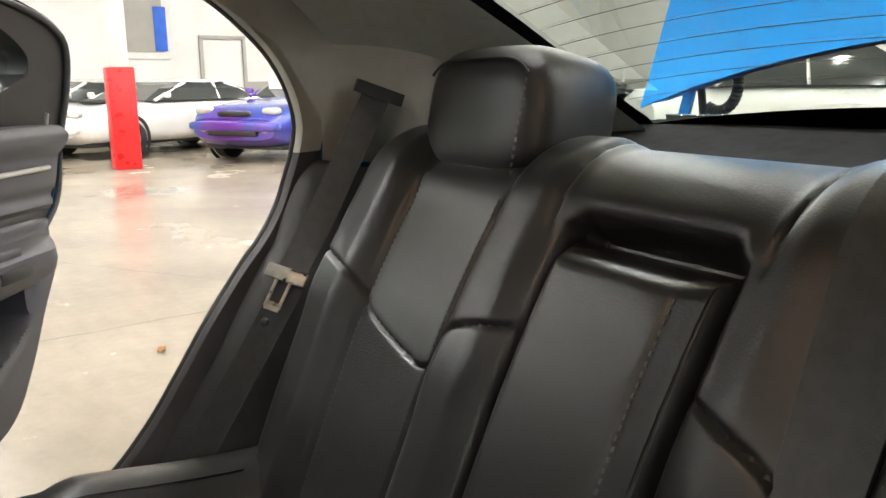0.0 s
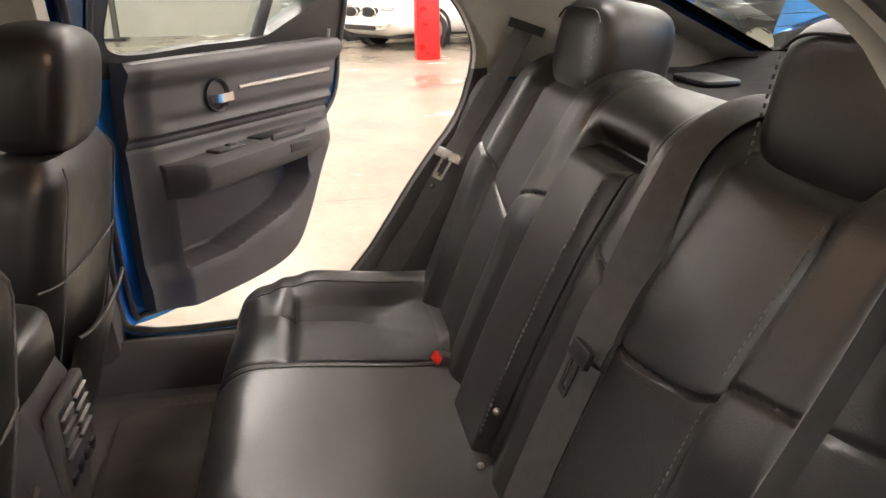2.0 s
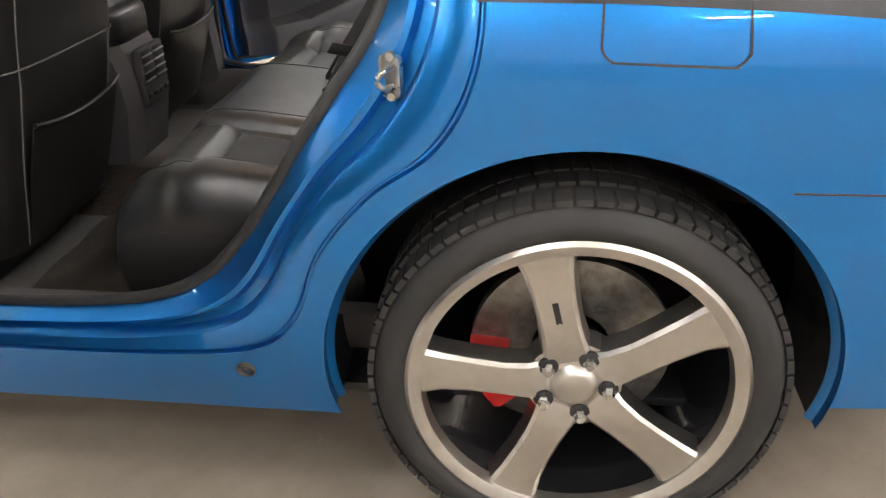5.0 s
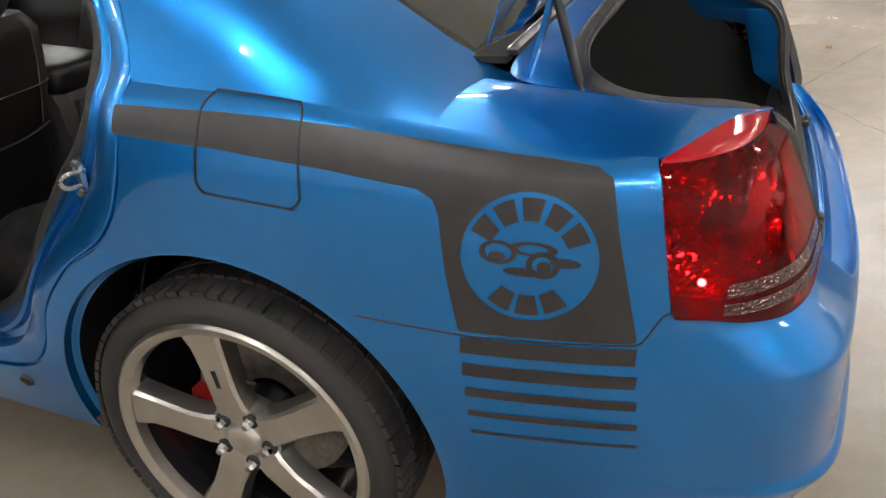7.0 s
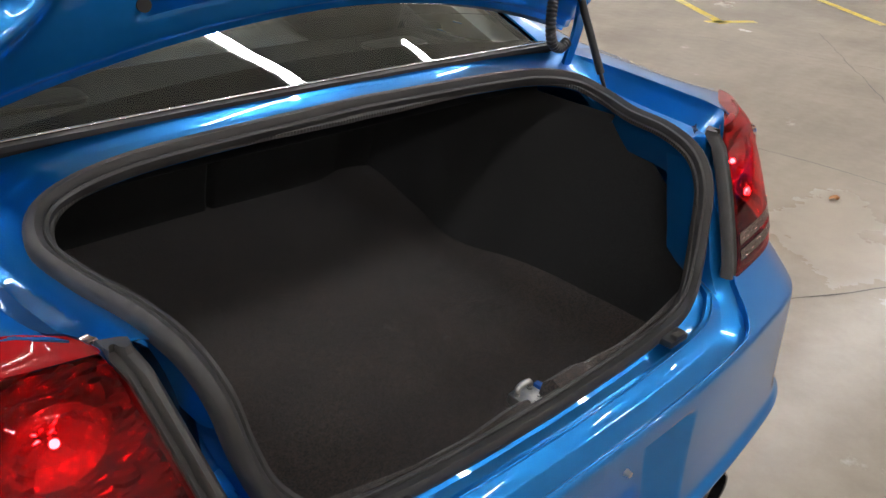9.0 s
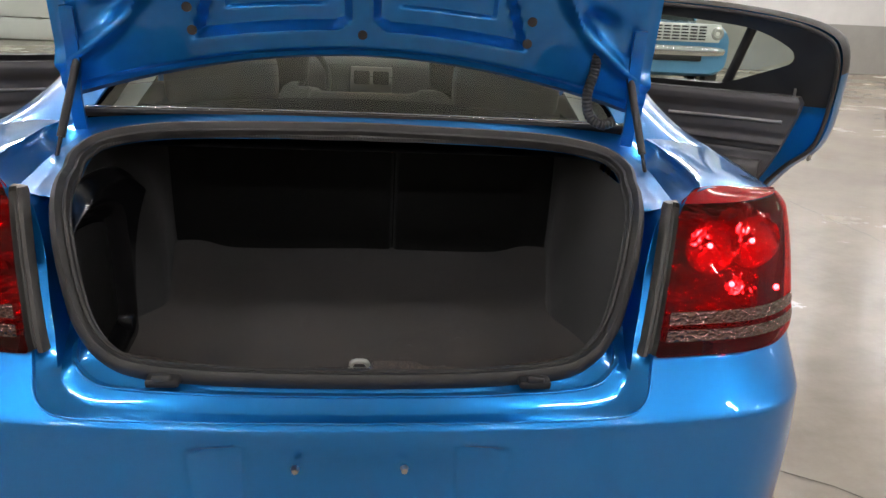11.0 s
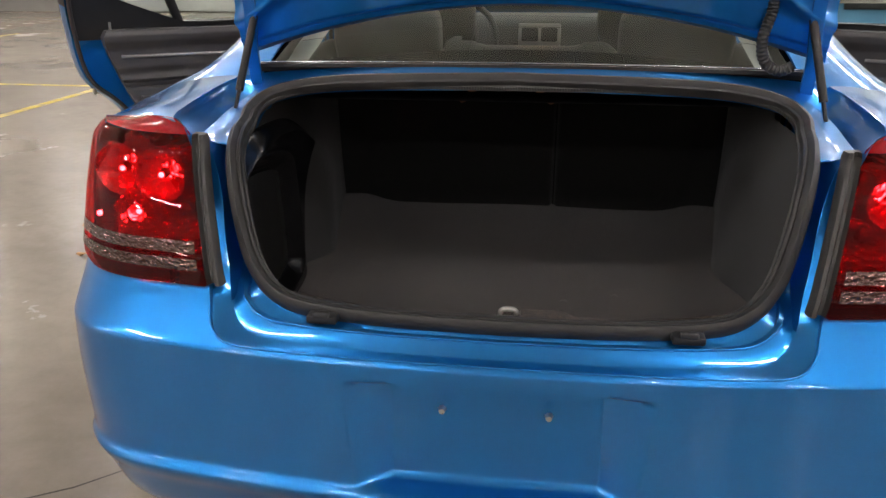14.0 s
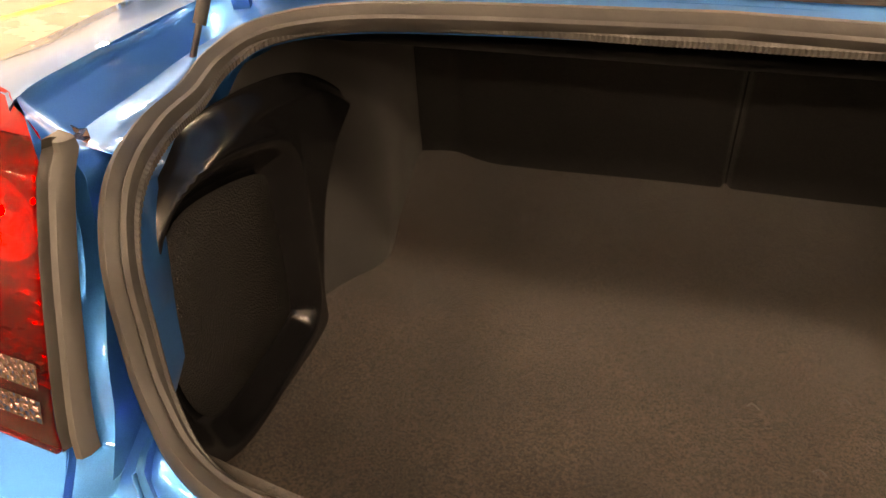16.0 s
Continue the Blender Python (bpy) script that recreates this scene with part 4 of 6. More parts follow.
# ---------------------------------------------------------------- tail details
under = []
for x in np.linspace(-0.64, 0.64, 40):
    p = body_point(s_at_x(abs(x)) if abs(x) > 0.02 else 1.0, 0.305, 1)
    under.append([(x, p.y + 0.012, 0.305), (x, p.y + 0.03, 0.272), (x, p.y + 0.10, 0.250), (x, p.y + 0.5, 0.24)])
part("rear_valance", loft(under, None, False), BLACK, car, "black lower valance")
for side in (-1, 1):
    pipe = part("exhaust_pipe", spin([(0.25, 0.036), (-0.03, 0.040), (-0.032, 0.043), (-0.028, 0.046), (0.25, 0.046)], 36, "y", (side * 0.527, -1.0, 0.268)), DARK_CHROME, car, "chromed round exhaust tip")
    # inside of the tip, plain black
    part("bore", spin([(0.06, 0.0001), (0.06, 0.036), (0.2, 0.036)], 24, "y", (side * 0.527, -1.0, 0.272)), BLACK, pipe, "black bore")
    part("plate_bolt", spin([(-0.004, 0.0001), (-0.004, 0.005), (0.006, 0.007)], 12, "y", (side * 0.089, -1.056, 0.604)), STEEL, car)
    stop = part("bump_stop", box((0.055, 0.03, 0.016), (side * 0.313, -0.966, 0.72), 0.005), BLACK, car, "black rubber bump stop")
    part("pad", box((0.03, 0.014, 0.012), (side * 0.313, -0.975, 0.73), 0.004), RUBBER, stop)
for side in (-1, 1):
    part("side_marker", box((0.004, 0.02, 0.01), flank(0.0, 0.5, side, -0.02), 0.002), BLACK, car)

# ---------------------------------------------------------------- boot lid, raised
LID_HINGE = Vector((0, -0.40, 1.095))
LID_TILT = 73.0
lid_m = Matrix.Translation(LID_HINGE) @ Matrix.Rotation(radians(-LID_TILT), 4, "X")


def lid_place(u, v, lift=0.0):
    """u across (-1..1), v from the hinge edge (0) to the tail edge (1)."""
    w = float(lerp_table(v, [(0, 0.648), (0.5, 0.64), (0.8, 0.60), (1.0, 0.55)]))
    arc = 0.122 * (1 - abs(u) ** 1.9)
    run = min(v / 0.86, 1.0)
    y = -(arc + (0.50 - arc) * run)
    z = 0.0
    if v > 0.86:
        z = -((v - 0.86) / 0.14) * 0.20
        y -= (v - 0.86) * 0.2
    return lid_m @ Vector((u * w, y, z + lift + 0.012 * (1 - u * u)))


bm = sheet(np.linspace(-1, 1, 30), np.linspace(0, 1, 24), lambda u, v: lid_place(u, v, 0.03))
thicken(bm, 0.003)
lid = part("boot_lid", bm, PAINT, car, "raised blue boot lid seen from inside")


def lid_inner(u, v):
    a, b = abs(u), v
    # two pressed pans either side of a centre rib, a bowed rib outside them, and scoops by the hinges
    low = 0.155 + 0.05 * float(sstep(0.10, 0.02, a))
    pan = float(sstep(0.035, 0.065, a)) * float(sstep(0.60 - 0.25 * b, 0.565 - 0.25 * b, a)) * float(sstep(low, low + 0.03, b)) * float(sstep(0.82, 0.76, b))
    inner = float(sstep(0.12, 0.13, a)) * float(sstep(0.45, 0.44, a)) * float(sstep(low + 0.10, low + 0.11, b)) * float(sstep(0.72, 0.71, b))
    r = math.hypot((a - 1.05) / 0.55, (b - 0.62) / 0.62)
    rib = math.exp(-((r - 0.74) / 0.05) ** 2)
    scoop = math.exp(-(((a - 0.78) / 0.06) ** 2 + ((b - 0.34) / 0.05) ** 2))
    rim = 0.018 * float(sstep(0.93, 1.0, a)) + 0.022 * float(sstep(0.035, 0.0, b))
    step = 0.010 * float(sstep(0.055, 0.075, b))
    return lid_place(u * 0.985, v, -0.012 - step + 0.036 * pan + 0.008 * inner - 0.022 * rib + 0.03 * scoop + rim)


part("inner_panel", sheet(np.linspace(-1, 1, 150), np.linspace(0.005, 0.99, 110), lid_inner), PAINT_IN, lid, "pressed blue inner panel")
# black discs on the panel stand in for the shaded insides of its openings
for u, v in ((-0.55, 0.20), (-0.56, 0.30), (0.55, 0.20), (0.56, 0.30), (0.0, 0.14)):
    p = lid_inner(u, v)
    q = lid_m.to_3x3() @ Vector((0, 0, -1))
    part("hole_disc", disc(0.010, p + q * 0.001, "y", 16, 0.006), BLACK, lid)
for side in (-1, 1):
    a, b = Vector((side * 0.622, -0.555, 0.968)), Vector((side * 0.580, -0.455, 1.222))
    d = (b - a)
    strut = part("gas_strut", tube([a, a + d * 0.40], 0.0042), BLACK, car, "gas strut holding the boot lid")
    part("cylinder", tube([a + d * 0.30, b], 0.0085), BLACK, strut, "black cylinder")
    part("ball_joint", cushion((0.022, 0.022, 0.026), b, 2.5, 12, 8), BLACK, strut)
    part("ball_joint", cushion((0.018, 0.018, 0.022), a, 2.5, 12, 8), BLACK, strut)
    # hinge arm
    arm = spline([(side * 0.60, -0.43, 1.03), (side * 0.598, -0.455, 1.12), (side * 0.59, -0.47, 1.2), (side * 0.585, -0.50, 1.30)], 16)
    part("lid_hinge", tube(arm, [(-0.004, -0.013), (0.004, -0.013), (0.004, 0.013), (-0.004, 0.013)], False, (1, 0, 0)), PAINT_IN, car, "blue painted hinge arm")
# corrugated cable sleeve from the lid
coil = spline([(0.50, -0.47, 1.28), (0.505, -0.46, 1.22), (0.49, -0.47, 1.16), (0.50, -0.47, 1.115), (0.53, -0.468, 1.097), (0.555, -0.465, 1.105)], 60)
bm = tube(coil, 0.010)
for i, v in enumerate(bm.verts):
    k = i // 10
    c = Vector(coil[min(k, 59)])
    v.co = c + (v.co - c) * (1.0 + 0.22 * (k % 2))
part("cable_sleeve", bm, RUBBER, car, "black corrugated cable sleeve")

# ---------------------------------------------------------------- cabin shell
for side in (-1, 1):
    # sill inner, between the seal and the floor
    rings = []
    for y in np.linspace(0.35, 2.4, 24):
        rings.append([(side * 0.80, y, 0.40), (side * 0.765, y, 0.405), (side * 0.745, y, 0.385), (side * 0.735, y, 0.28), (side * 0.70, y, 0.265)])
    part("sill_trim", loft(rings, None, False), VINYL, car, "charcoal plastic sill trim")
bm = sheet(np.linspace(-0.72, 0.72, 41), np.linspace(0.52, 2.6, 30), lambda u, v: Vector((u, v, 0.27 + 0.13 * float(sstep(0.17, 0.09, abs(u))) + 0.08 * float(sstep(0.86, 0.70, v)))))
part("cabin_carpet", bm, CARPET, car, "black cabin carpet")
for x in (-0.42, 0.42):
    m = part("floor_mat", sheet(np.linspace(-0.22, 0.22, 12), np.linspace(-0.18, 0.18, 10), lambda u, v: Vector((x + u, 1.03 + v, 0.283 + 0.004 * math.sin(u * 30) * math.cos(v * 22)))), MATC, None)
    tagged(m, "worn dark carpet floor mat before the rear seat", "floor mat")
# under-body and rocker closing
part("floor_pan", box((1.6, 3.3, 0.02), (0, 1.4, 0.235), 0.005), BLACK, car)
part("rear_floor_pan", box((1.2, 1.1, 0.02), (0, -0.42, 0.30), 0.005), BLACK, car)
# door pillars
for side in (-1, 1):
    rings = []
    for z, y0, y1, x in ((0.36, 1.22, 1.47, 0.80), (0.6, 1.24, 1.43, 0.80), (0.9, 1.25, 1.41, 0.785), (1.05, 1.25, 1.40, 0.765), (1.25, 1.24, 1.37, 0.67), (1.40, 1.22, 1.36, 0.60)):
        rings.append([(side * (x + 0.005), y0, z), (side * (x - 0.055), y0 + 0.005, z), (side * (x - 0.065), (y0 + y1) / 2, z), (side * (x - 0.055), y1, z), (side * (x + 0.06), y1, z), (side * (x + 0.06), y0 + 0.03, z)])
    pil = part("door_pillar", loft(rings[:3], None, True, False, True), VINYL, car, "charcoal door pillar")
    part("pillar_trim", loft(rings[2:], None, True, False, True), PILLAR_TRIM, pil, "stone grey upper pillar trim")
# lining of the rear pillar with the belt slot
for side in (-1, 1):
    poly = [(0.308, 1.03), (0.312, 1.10), (0.388, 1.215), (0.53, 1.305), (0.58, 1.345), (0.30, 1.37), (-0.10, 1.17), (-0.22, 1.06), (-0.22, 0.99)]

    def lining(u, v):
        k = float(np.clip((v - 0.98) / 0.4, 0, 1))
        return Vector((side * (0.712 - 0.085 * k - 0.08 * k * float(sstep(0.36, 0.06, u)) - 0.05 * float(sstep(0.1, -0.2, u))), u, v))

    lin = part("pillar_lining", sheet(np.linspace(-0.25, 0.62, 40), np.linspace(0.98, 1.38, 24), lining, [lambda U, V: inside(poly, U, V)]), PILLAR_TRIM, car, "stone grey rear pillar lining")
    part("belt_slot", tube([(side * 0.63, 0.275, 1.155), (side * 0.615, 0.20, 1.128)], [(-0.006, -0.01), (0.006, -0.01), (0.006, 0.01), (-0.006, 0.01)], False), BLACK, lin, "black belt slot")
# dome lamp in the headliner
dome = thing("dome_lamp", "small lit dome lamp in the grey headliner", "dome lamp", (0, 0.80, 1.418))
part("housing", box((0.20, 0.11, 0.016), (0, 0, 0.004), 0.005), PILLAR_TRIM, dome)
part("lamp_lens", box((0.15, 0.075, 0.010), (0, 0, -0.007), 0.003), DOMEGLOW, dome, "glowing lens")
# parcel shelf
bm = sheet(np.linspace(-0.62, 0.62, 30), np.linspace(-0.40, 0.22, 16), lambda u, v: Vector((u, v, 1.035 + 0.046 * float(sstep(-0.08, -0.40, v)))))
thicken(bm, 0.012)
shelf = part("parcel_shelf", bm, SHELF, car, "charcoal cloth parcel shelf")
for x in (-0.4, 0.4):
    part("shelf_vent", cushion((0.16, 0.09, 0.014), (x, -0.08, 1.042), 5.0, 20, 8), BLACK, shelf)

# ---------------------------------------------------------------- rear seat
bench = thing("rear_bench_seat", "black leather rear bench seat with perforated inserts and stitched seams", "car seat", (0, 0.45, 0.30))
bench_inv = Matrix.Translation((0, -0.45, -0.30))


def bpart(name, bm, material, parent=None, label="", **kw):
    if parent is None:
        bmesh.ops.transform(bm, matrix=bench_inv, verts=bm.verts)
        return part(name, bm, material, bench, label, **kw)
    bmesh.ops.transform(bm, matrix=bench_inv, verts=bm.verts)
    return part(name, bm, material, parent, label, **kw)


BACK = spline([(0.50, 0.46), (0.455, 0.56), (0.385, 0.72), (0.32, 0.87), (0.262, 0.985), (0.225, 1.035), (0.17, 1.058), (0.10, 1.05), (0.07, 1.02)], 200)
BACK_T = np.linspace(0, 1, 200)
# height of the crease across the insert, from the centre outwards
crease_z = smooth_table([(0.0, 0.93), (0.13, 0.885), (0.20, 0.866), (0.245, 0.84), (0.275, 0.806), (0.31, 0.803), (0.40, 0.818), (0.455, 0.832), (0.485, 0.852), (0.53, 0.872), (0.70, 0.90)])
CREASE = np.interp(crease_z(np.linspace(0, 0.7, 71)), BACK[:150, 1], BACK_T[:150]).tolist()


def back_relief(x, t):
    a = abs(x)
    b = abs(a - 0.37)
    rise = 0.032 * float(sstep(0.098, 0.160, b))
    if a > 0.37:
        d = rise - 0.03 * float(sstep(0.585, 0.66, a))
    else:
        d = rise - 0.012 * float(sstep(0.17, 0.12, a))
    # crease where the upper and lower bolsters meet, sagging across the insert
    tc = at(CREASE, a / 0.7)
    d -= 0.007 * math.exp(-((t - tc) / 0.0048) ** 2) * float(sstep(0.105, 0.14, a))
    d += 0.005 * math.exp(-((t - tc + 0.06) / 0.06) ** 2) * float(sstep(0.105, 0.14, a)) * float(sstep(0.08, 0.15, b))
    # grooves beside the inserts and beside the centre pad
    d -= 0.010 * math.exp(-((b - 0.108) / 0.005) ** 2) * float(sstep(0.78, 0.70, t))
    d -= 0.030 * math.exp(-((a - 0.110) / 0.006) ** 2) * float(sstep(0.735, 0.715, t))
    if a < 0.112:
        d -= 0.050 * math.exp(-((t - 0.722) / 0.018) ** 2) * float(sstep(0.112, 0.09, a))
    # seams that run over the top roll
    d -= 0.005 * math.exp(-((a - 0.135 - 0.10 * max(0, t - 0.72)) / 0.004) ** 2) * float(sstep(0.70, 0.74, t))
    d += 0.012 * math.sin(math.pi * min(t / 0.7, 1.0))
    fade = float(sstep(1.0, 0.88, t))
    return d * fade - 0.06 * float(sstep(0.615, 0.69, a)) * fade


BACK_Y, BACK_Z = BACK[:, 0].tolist(), BACK[:, 1].tolist()


def back_point(x, t, out=0.0):
    x, t = float(x), float(t)
    y, z = at(BACK_Y, t), at(BACK_Z, t)
    t1, t2 = max(t - 0.02, 0.0), min(t + 0.02, 1.0)
    dy, dz = at(BACK_Y, t2) - at(BACK_Y, t1), at(BACK_Z, t2) - at(BACK_Z, t1)
    n = math.hypot(dy, dz)
    d = back_relief(x, t) + out
    return Vector((x, y + d * dz / n, z - d * dy / n))


backrest = bpart("backrest", sheet(np.linspace(-0.69, 0.69, 330), np.linspace(0, 1, 230), back_point), LEATHER, None, "black leather backrest")
for side in (-1, 1):
    tcurve = lambda U: np.interp(U, np.linspace(0, 0.7, 71), CREASE)  # noqa: E731
    for low in (True, False):
        bm = sheet(np.linspace(0.26, 0.48, 45), np.linspace(0.05, 0.80, 110), lambda u, v: back_point(side * u, v, 0.003),
                   [lambda U, V: 0.104 - np.abs(U - 0.37), (lambda U, V: np.minimum(tcurve(U) - 0.007 - V, V - 0.06)) if low else (lambda U, V: np.minimum(V - tcurve(U) - 0.007, 0.77 - V))])
        bpart("insert", bm, PERF if low else LEATHER, backrest, "perforated leather insert" if low else "")
    for u in (0.272, 0.468):
        for k in range(60):
            t = 0.07 + k * 0.0115
            if abs(t - at(CREASE, u / 0.7)) > 0.025:
                bpart("stitch", tube([back_point(side * u, t, 0.0028), back_point(side * u, t + 0.006, 0.0028)], 0.0009), STITCH if side < 0 else BLACK, backrest)
    # outer side panel down to the sill
    bm = sheet(np.linspace(0, 1, 16), np.linspace(0.05, 0.86, 40),
               lambda u, v: back_point(side * (0.675 + 0.0 * u), v) * (1 - u) + Vector((side * (0.795 - 0.03 * float(sstep(0.5, 0.9, v))), float(np.interp(v, [0, 0.3, 0.6, 0.9], [0.66, 0.50, 0.37, 0.30])), float(np.interp(v, BACK_T, BACK[:, 1])) * 0.98)) * u
               + Vector((0, 0.03 * math.sin(math.pi * u), 0)))
    bpart("side_bolster", bm, MOULDING, None, "charcoal side bolster")
    # headrest
    hx = side * 0.405
    m = Matrix.Translation((hx, 0.128, 1.102)) @ Matrix.Rotation(radians(12), 4, "X")
    hr = bpart("headrest", cushion((0.31, 0.165, 0.20), (0, 0, 0), 3.8, 40, 24, m), LEATHER, None, "stitched black leather headrest")
    pts = [m @ Vector((-side * (0.118 - 0.0 * z), 0.0805, z)) for z in np.linspace(-0.082, 0.055, 26)]
    rim = [m @ Vector((x, 0.079, 0.072 - 0.022 * (abs(x) / 0.118) ** 6)) for x in np.linspace(-0.118, 0.118, 24)]
    bpart("seam", tube(rim, 0.0022), BLACK, hr)
    for a, b in zip(pts[::2], pts[1::2]):
        bpart("stitch", tube([a, b], 0.0018), STITCH, hr)
# centre armrest pad
bm = sheet(np.linspace(-0.10, 0.10, 30), np.linspace(0.05, 0.698, 70), lambda u, v: back_point(u * (0.90 + 0.1 * v), v, 0.002 + 0.020 * float(sstep(0.10, 0.082, abs(u))) * float(sstep(0.698, 0.672, v))))
arm = bpart("armrest", bm, LEATHER, None, "folded black leather centre armrest")
for k in range(46):
    t = 0.14 + k * 0.0115
    bpart("stitch", tube([back_point(-0.083, t, 0.0235), back_point(-0.083, t + 0.006, 0.0235)], 0.0016), STITCH, arm)


def seat_z(x, y):
    a = abs(x)
    z = 0.548 - 0.03 * float(sstep(0.85, 0.47, y))
    # fat outer bolster that turns in along the rear of the insert
    outer = float(sstep(0.47, 0.60, a)) * float(sstep(0.74, 0.60, a) * 0.5 + 0.5) * (0.15 + 0.85 * float(sstep(0.90, 0.73, y)))
    rear = float(sstep(0.60, 0.48, y - 0.25 * max(0.0, a - 0.36))) * float(sstep(0.27, 0.36, a))
    z += 0.072 * max(outer, 0.42 * rear)
    z -= 0.006 * math.exp(-((a - 0.487 + 0.10 * float(sstep(0.66, 0.52, y))) / 0.005) ** 2) * float(sstep(0.50, 0.55, y)) * float(sstep(0.86, 0.80, y))
    # padded front edge and centre section
    z += 0.016 * float(sstep(0.785, 0.83, y)) * float(sstep(0.245, 0.28, a))
    z += 0.034 * float(sstep(0.285, 0.215, a)) - 0.006 * float(sstep(0.25, 0.0, a))
    z -= 0.010 * math.exp(-((a - 0.255) / 0.006) ** 2)
    if 0.27 < a < 0.54:
        z -= 0.008 * math.exp(-((y - 0.79) / 0.006) ** 2)
    return z


def seat_point(u, v):
    """u across, v from the back (0) over the front roll (0.72..) to the underside (1)."""
    u, v = float(u), float(v)
    x = u
    if v < 0.7:
        y = 0.44 + v / 0.7 * 0.42
        z = seat_z(x, y)
    else:
        a = (v - 0.7) / 0.3
        ang = min(a / 0.55, 1.0) * radians(100)
        r = 0.075
        z = seat_z(x, 0.86) - r * (1 - math.cos(ang)) - max(0, a - 0.55) / 0.45 * 0.18
        y = 0.86 + r * math.sin(ang) - max(0, a - 0.55) / 0.45 * 0.03
    b = abs(x)
    over = max(0.0, (b - 0.61) / 0.07)
    if over > 0:
        ang = min(over, 1.0) * math.pi / 2
        z -= 0.09 * (1 - math.cos(ang))
        x = math.copysign(0.61 + 0.085 * math.sin(ang), x)
    y -= 0.02 * float(sstep(0.3, 0.68, b)) * float(sstep(0.4, 0.8, v)) + 0.012 * math.exp(-((b - 0.212) / 0.012) ** 2) * (v > 0.7)
    return Vector((x, y, z))


base = bpart("seat_cushion", sheet(np.linspace(-0.68, 0.68, 190), np.linspace(0, 1, 90), seat_point), LEATHER, None, "padded black leather seat cushion")
for side in (-1, 1):
    rows = []
    for v in np.linspace(0, 1, 40):
        p = seat_point(side * 0.68, v)
        rows.append([p, Vector((side * 0.71, p.y - 0.02, p.z - 0.06)), Vector((side * 0.70, min(p.y, 0.86), max(p.z - 0.22, 0.30)))])
    bpart("cushion_side", loft(rows, None, False), LEATHER, base)
    bm = sheet(np.linspace(0.27, 0.53, 24), np.linspace(0.06, 0.60, 30), lambda u, v: seat_point(side * u, v) + Vector((0, 0, 0.0025)),
               [lambda U, V: np.minimum.reduce([0.114 - np.abs(U - 0.405), V - 0.09 - 6.0 * np.maximum(0, np.abs(U - 0.405) - 0.06) ** 2, 0.575 - V])])
    bpart("insert", bm, PERF, base, "perforated leather insert")
    for u in (0.205, 0.57):
        bpart("seam", tube([seat_point(side * u, v) + Vector((0, 0, 0.001)) for v in np.linspace(0.12, 0.9, 50)], 0.0012), BLACK, base)

# ---------------------------------------------------------------- belts and buckles
def ribbon(points, width, across, thick=0.0016):
    rings = []
    w = Vector(across).normalized() * width / 2
    n = w.cross(Vector(points[-1]) - Vector(points[0])).normalized() * thick
    for p in points:
        p = Vector(p)
        rings.append([p - w, p + w, p + w + n, p - w + n])
    return loft(rings, None, True, False, True)


def seat_belt(slot, tongue, low, across, side):
    b = thing("seat_belt", "dark grey seat belt with steel tongue hanging before the backrest", "seat belt", tongue, "rear seat belts")
    inv = Matrix.Translation(-Vector(tongue))

    def bp(name, bm, m, parent=b, label=""):
        bmesh.ops.transform(bm, matrix=inv, verts=bm.verts)
        return part(name, bm, m, parent, label)

    s, t, l = Vector(slot), Vector(tongue), Vector(low)
    bp("webbing", ribbon(spline([s, s * 0.66 + t * 0.34, s * 0.33 + t * 0.67, t + Vector((0, 0.004, 0))], 20), 0.047, across), WEBBING)
    bp("lower_webbing", ribbon(spline([t + Vector((0, 0.002, -0.01)), (t + l) / 2 + Vector((0, 0.0, 0)), l], 20), 0.047, across), WEBBING)
    d = (t - s).normalized()
    ac = Vector(across).normalized()
    n = ac.cross(d)
    rot = Matrix((ac, d, n)).transposed().to_4x4()
    m = Matrix.Translation(t + Vector((0, 0.012, 0))) @ rot
    head = bp("tongue_head", box((0.066, 0.022, 0.010), (0, 0, 0), 0.003, 2, m), STEEL if side > 0 else BLACK, b, "belt tongue head")
    bp("tongue_blade", box((0.024, 0.014, 0.003), (0, 0.052, 0), 0.001, 1, m, box((0.006, 0.045, 0.003), (-0.011, 0.032, 0), 0.001, 1, m, box((0.006, 0.045, 0.003), (0.011, 0.032, 0), 0.001, 1, m))), STEEL if side > 0 else BLACK, b)
    bp("belt_button", cushion((0.014, 0.014, 0.008), (0.0, 0.078, 0.0), 2.0, 12, 8, m), BLACK)
    return b


seat_belt((0.63, 0.237, 1.14), (0.585, 0.41, 0.872), (0.668, 0.60, 0.50), (0.55, 0.6, 0.25), 1)
seat_belt((-0.63, 0.237, 1.14), (-0.668, 0.42, 0.845), (-0.69, 0.58, 0.52), (0.35, -0.9, -0.25), -1)
# middle belt, lying down the face of the backrest
mid = thing("seat_belt", "grey middle seat belt with black tongue lying on the backrest", "seat belt", tuple(back_point(-0.235, 0.42, 0.02)), "rear seat belts")
minv = Matrix.Translation(-back_point(-0.235, 0.42, 0.02))
rows = []
for t in np.linspace(0.97, 0.42, 40):
    xc = -0.215 - 0.035 * float(sstep(0.95, 0.42, t))
    rows.append([back_point(xc + q, t, 0.013) for q in (-0.0235, 0.0, 0.0235)])
bm = thicken(loft(rows, None, False), 0.0016)
bmesh.ops.transform(bm, matrix=minv, verts=bm.verts)
part("webbing", bm, WEBBING, mid)
rows = [[back_point(-0.245 + q, t, 0.006) for q in (-0.0235, 0.0, 0.0235)] for t in np.linspace(0.41, 0.06, 24)]
bm = thicken(loft(rows, None, False), 0.0016)
bmesh.ops.transform(bm, matrix=minv, verts=bm.verts)
part("lower_webbing", bm, WEBBING, mid)
c0, c1 = back_point(-0.248, 0.425, 0.022), back_point(-0.248, 0.30, 0.022)
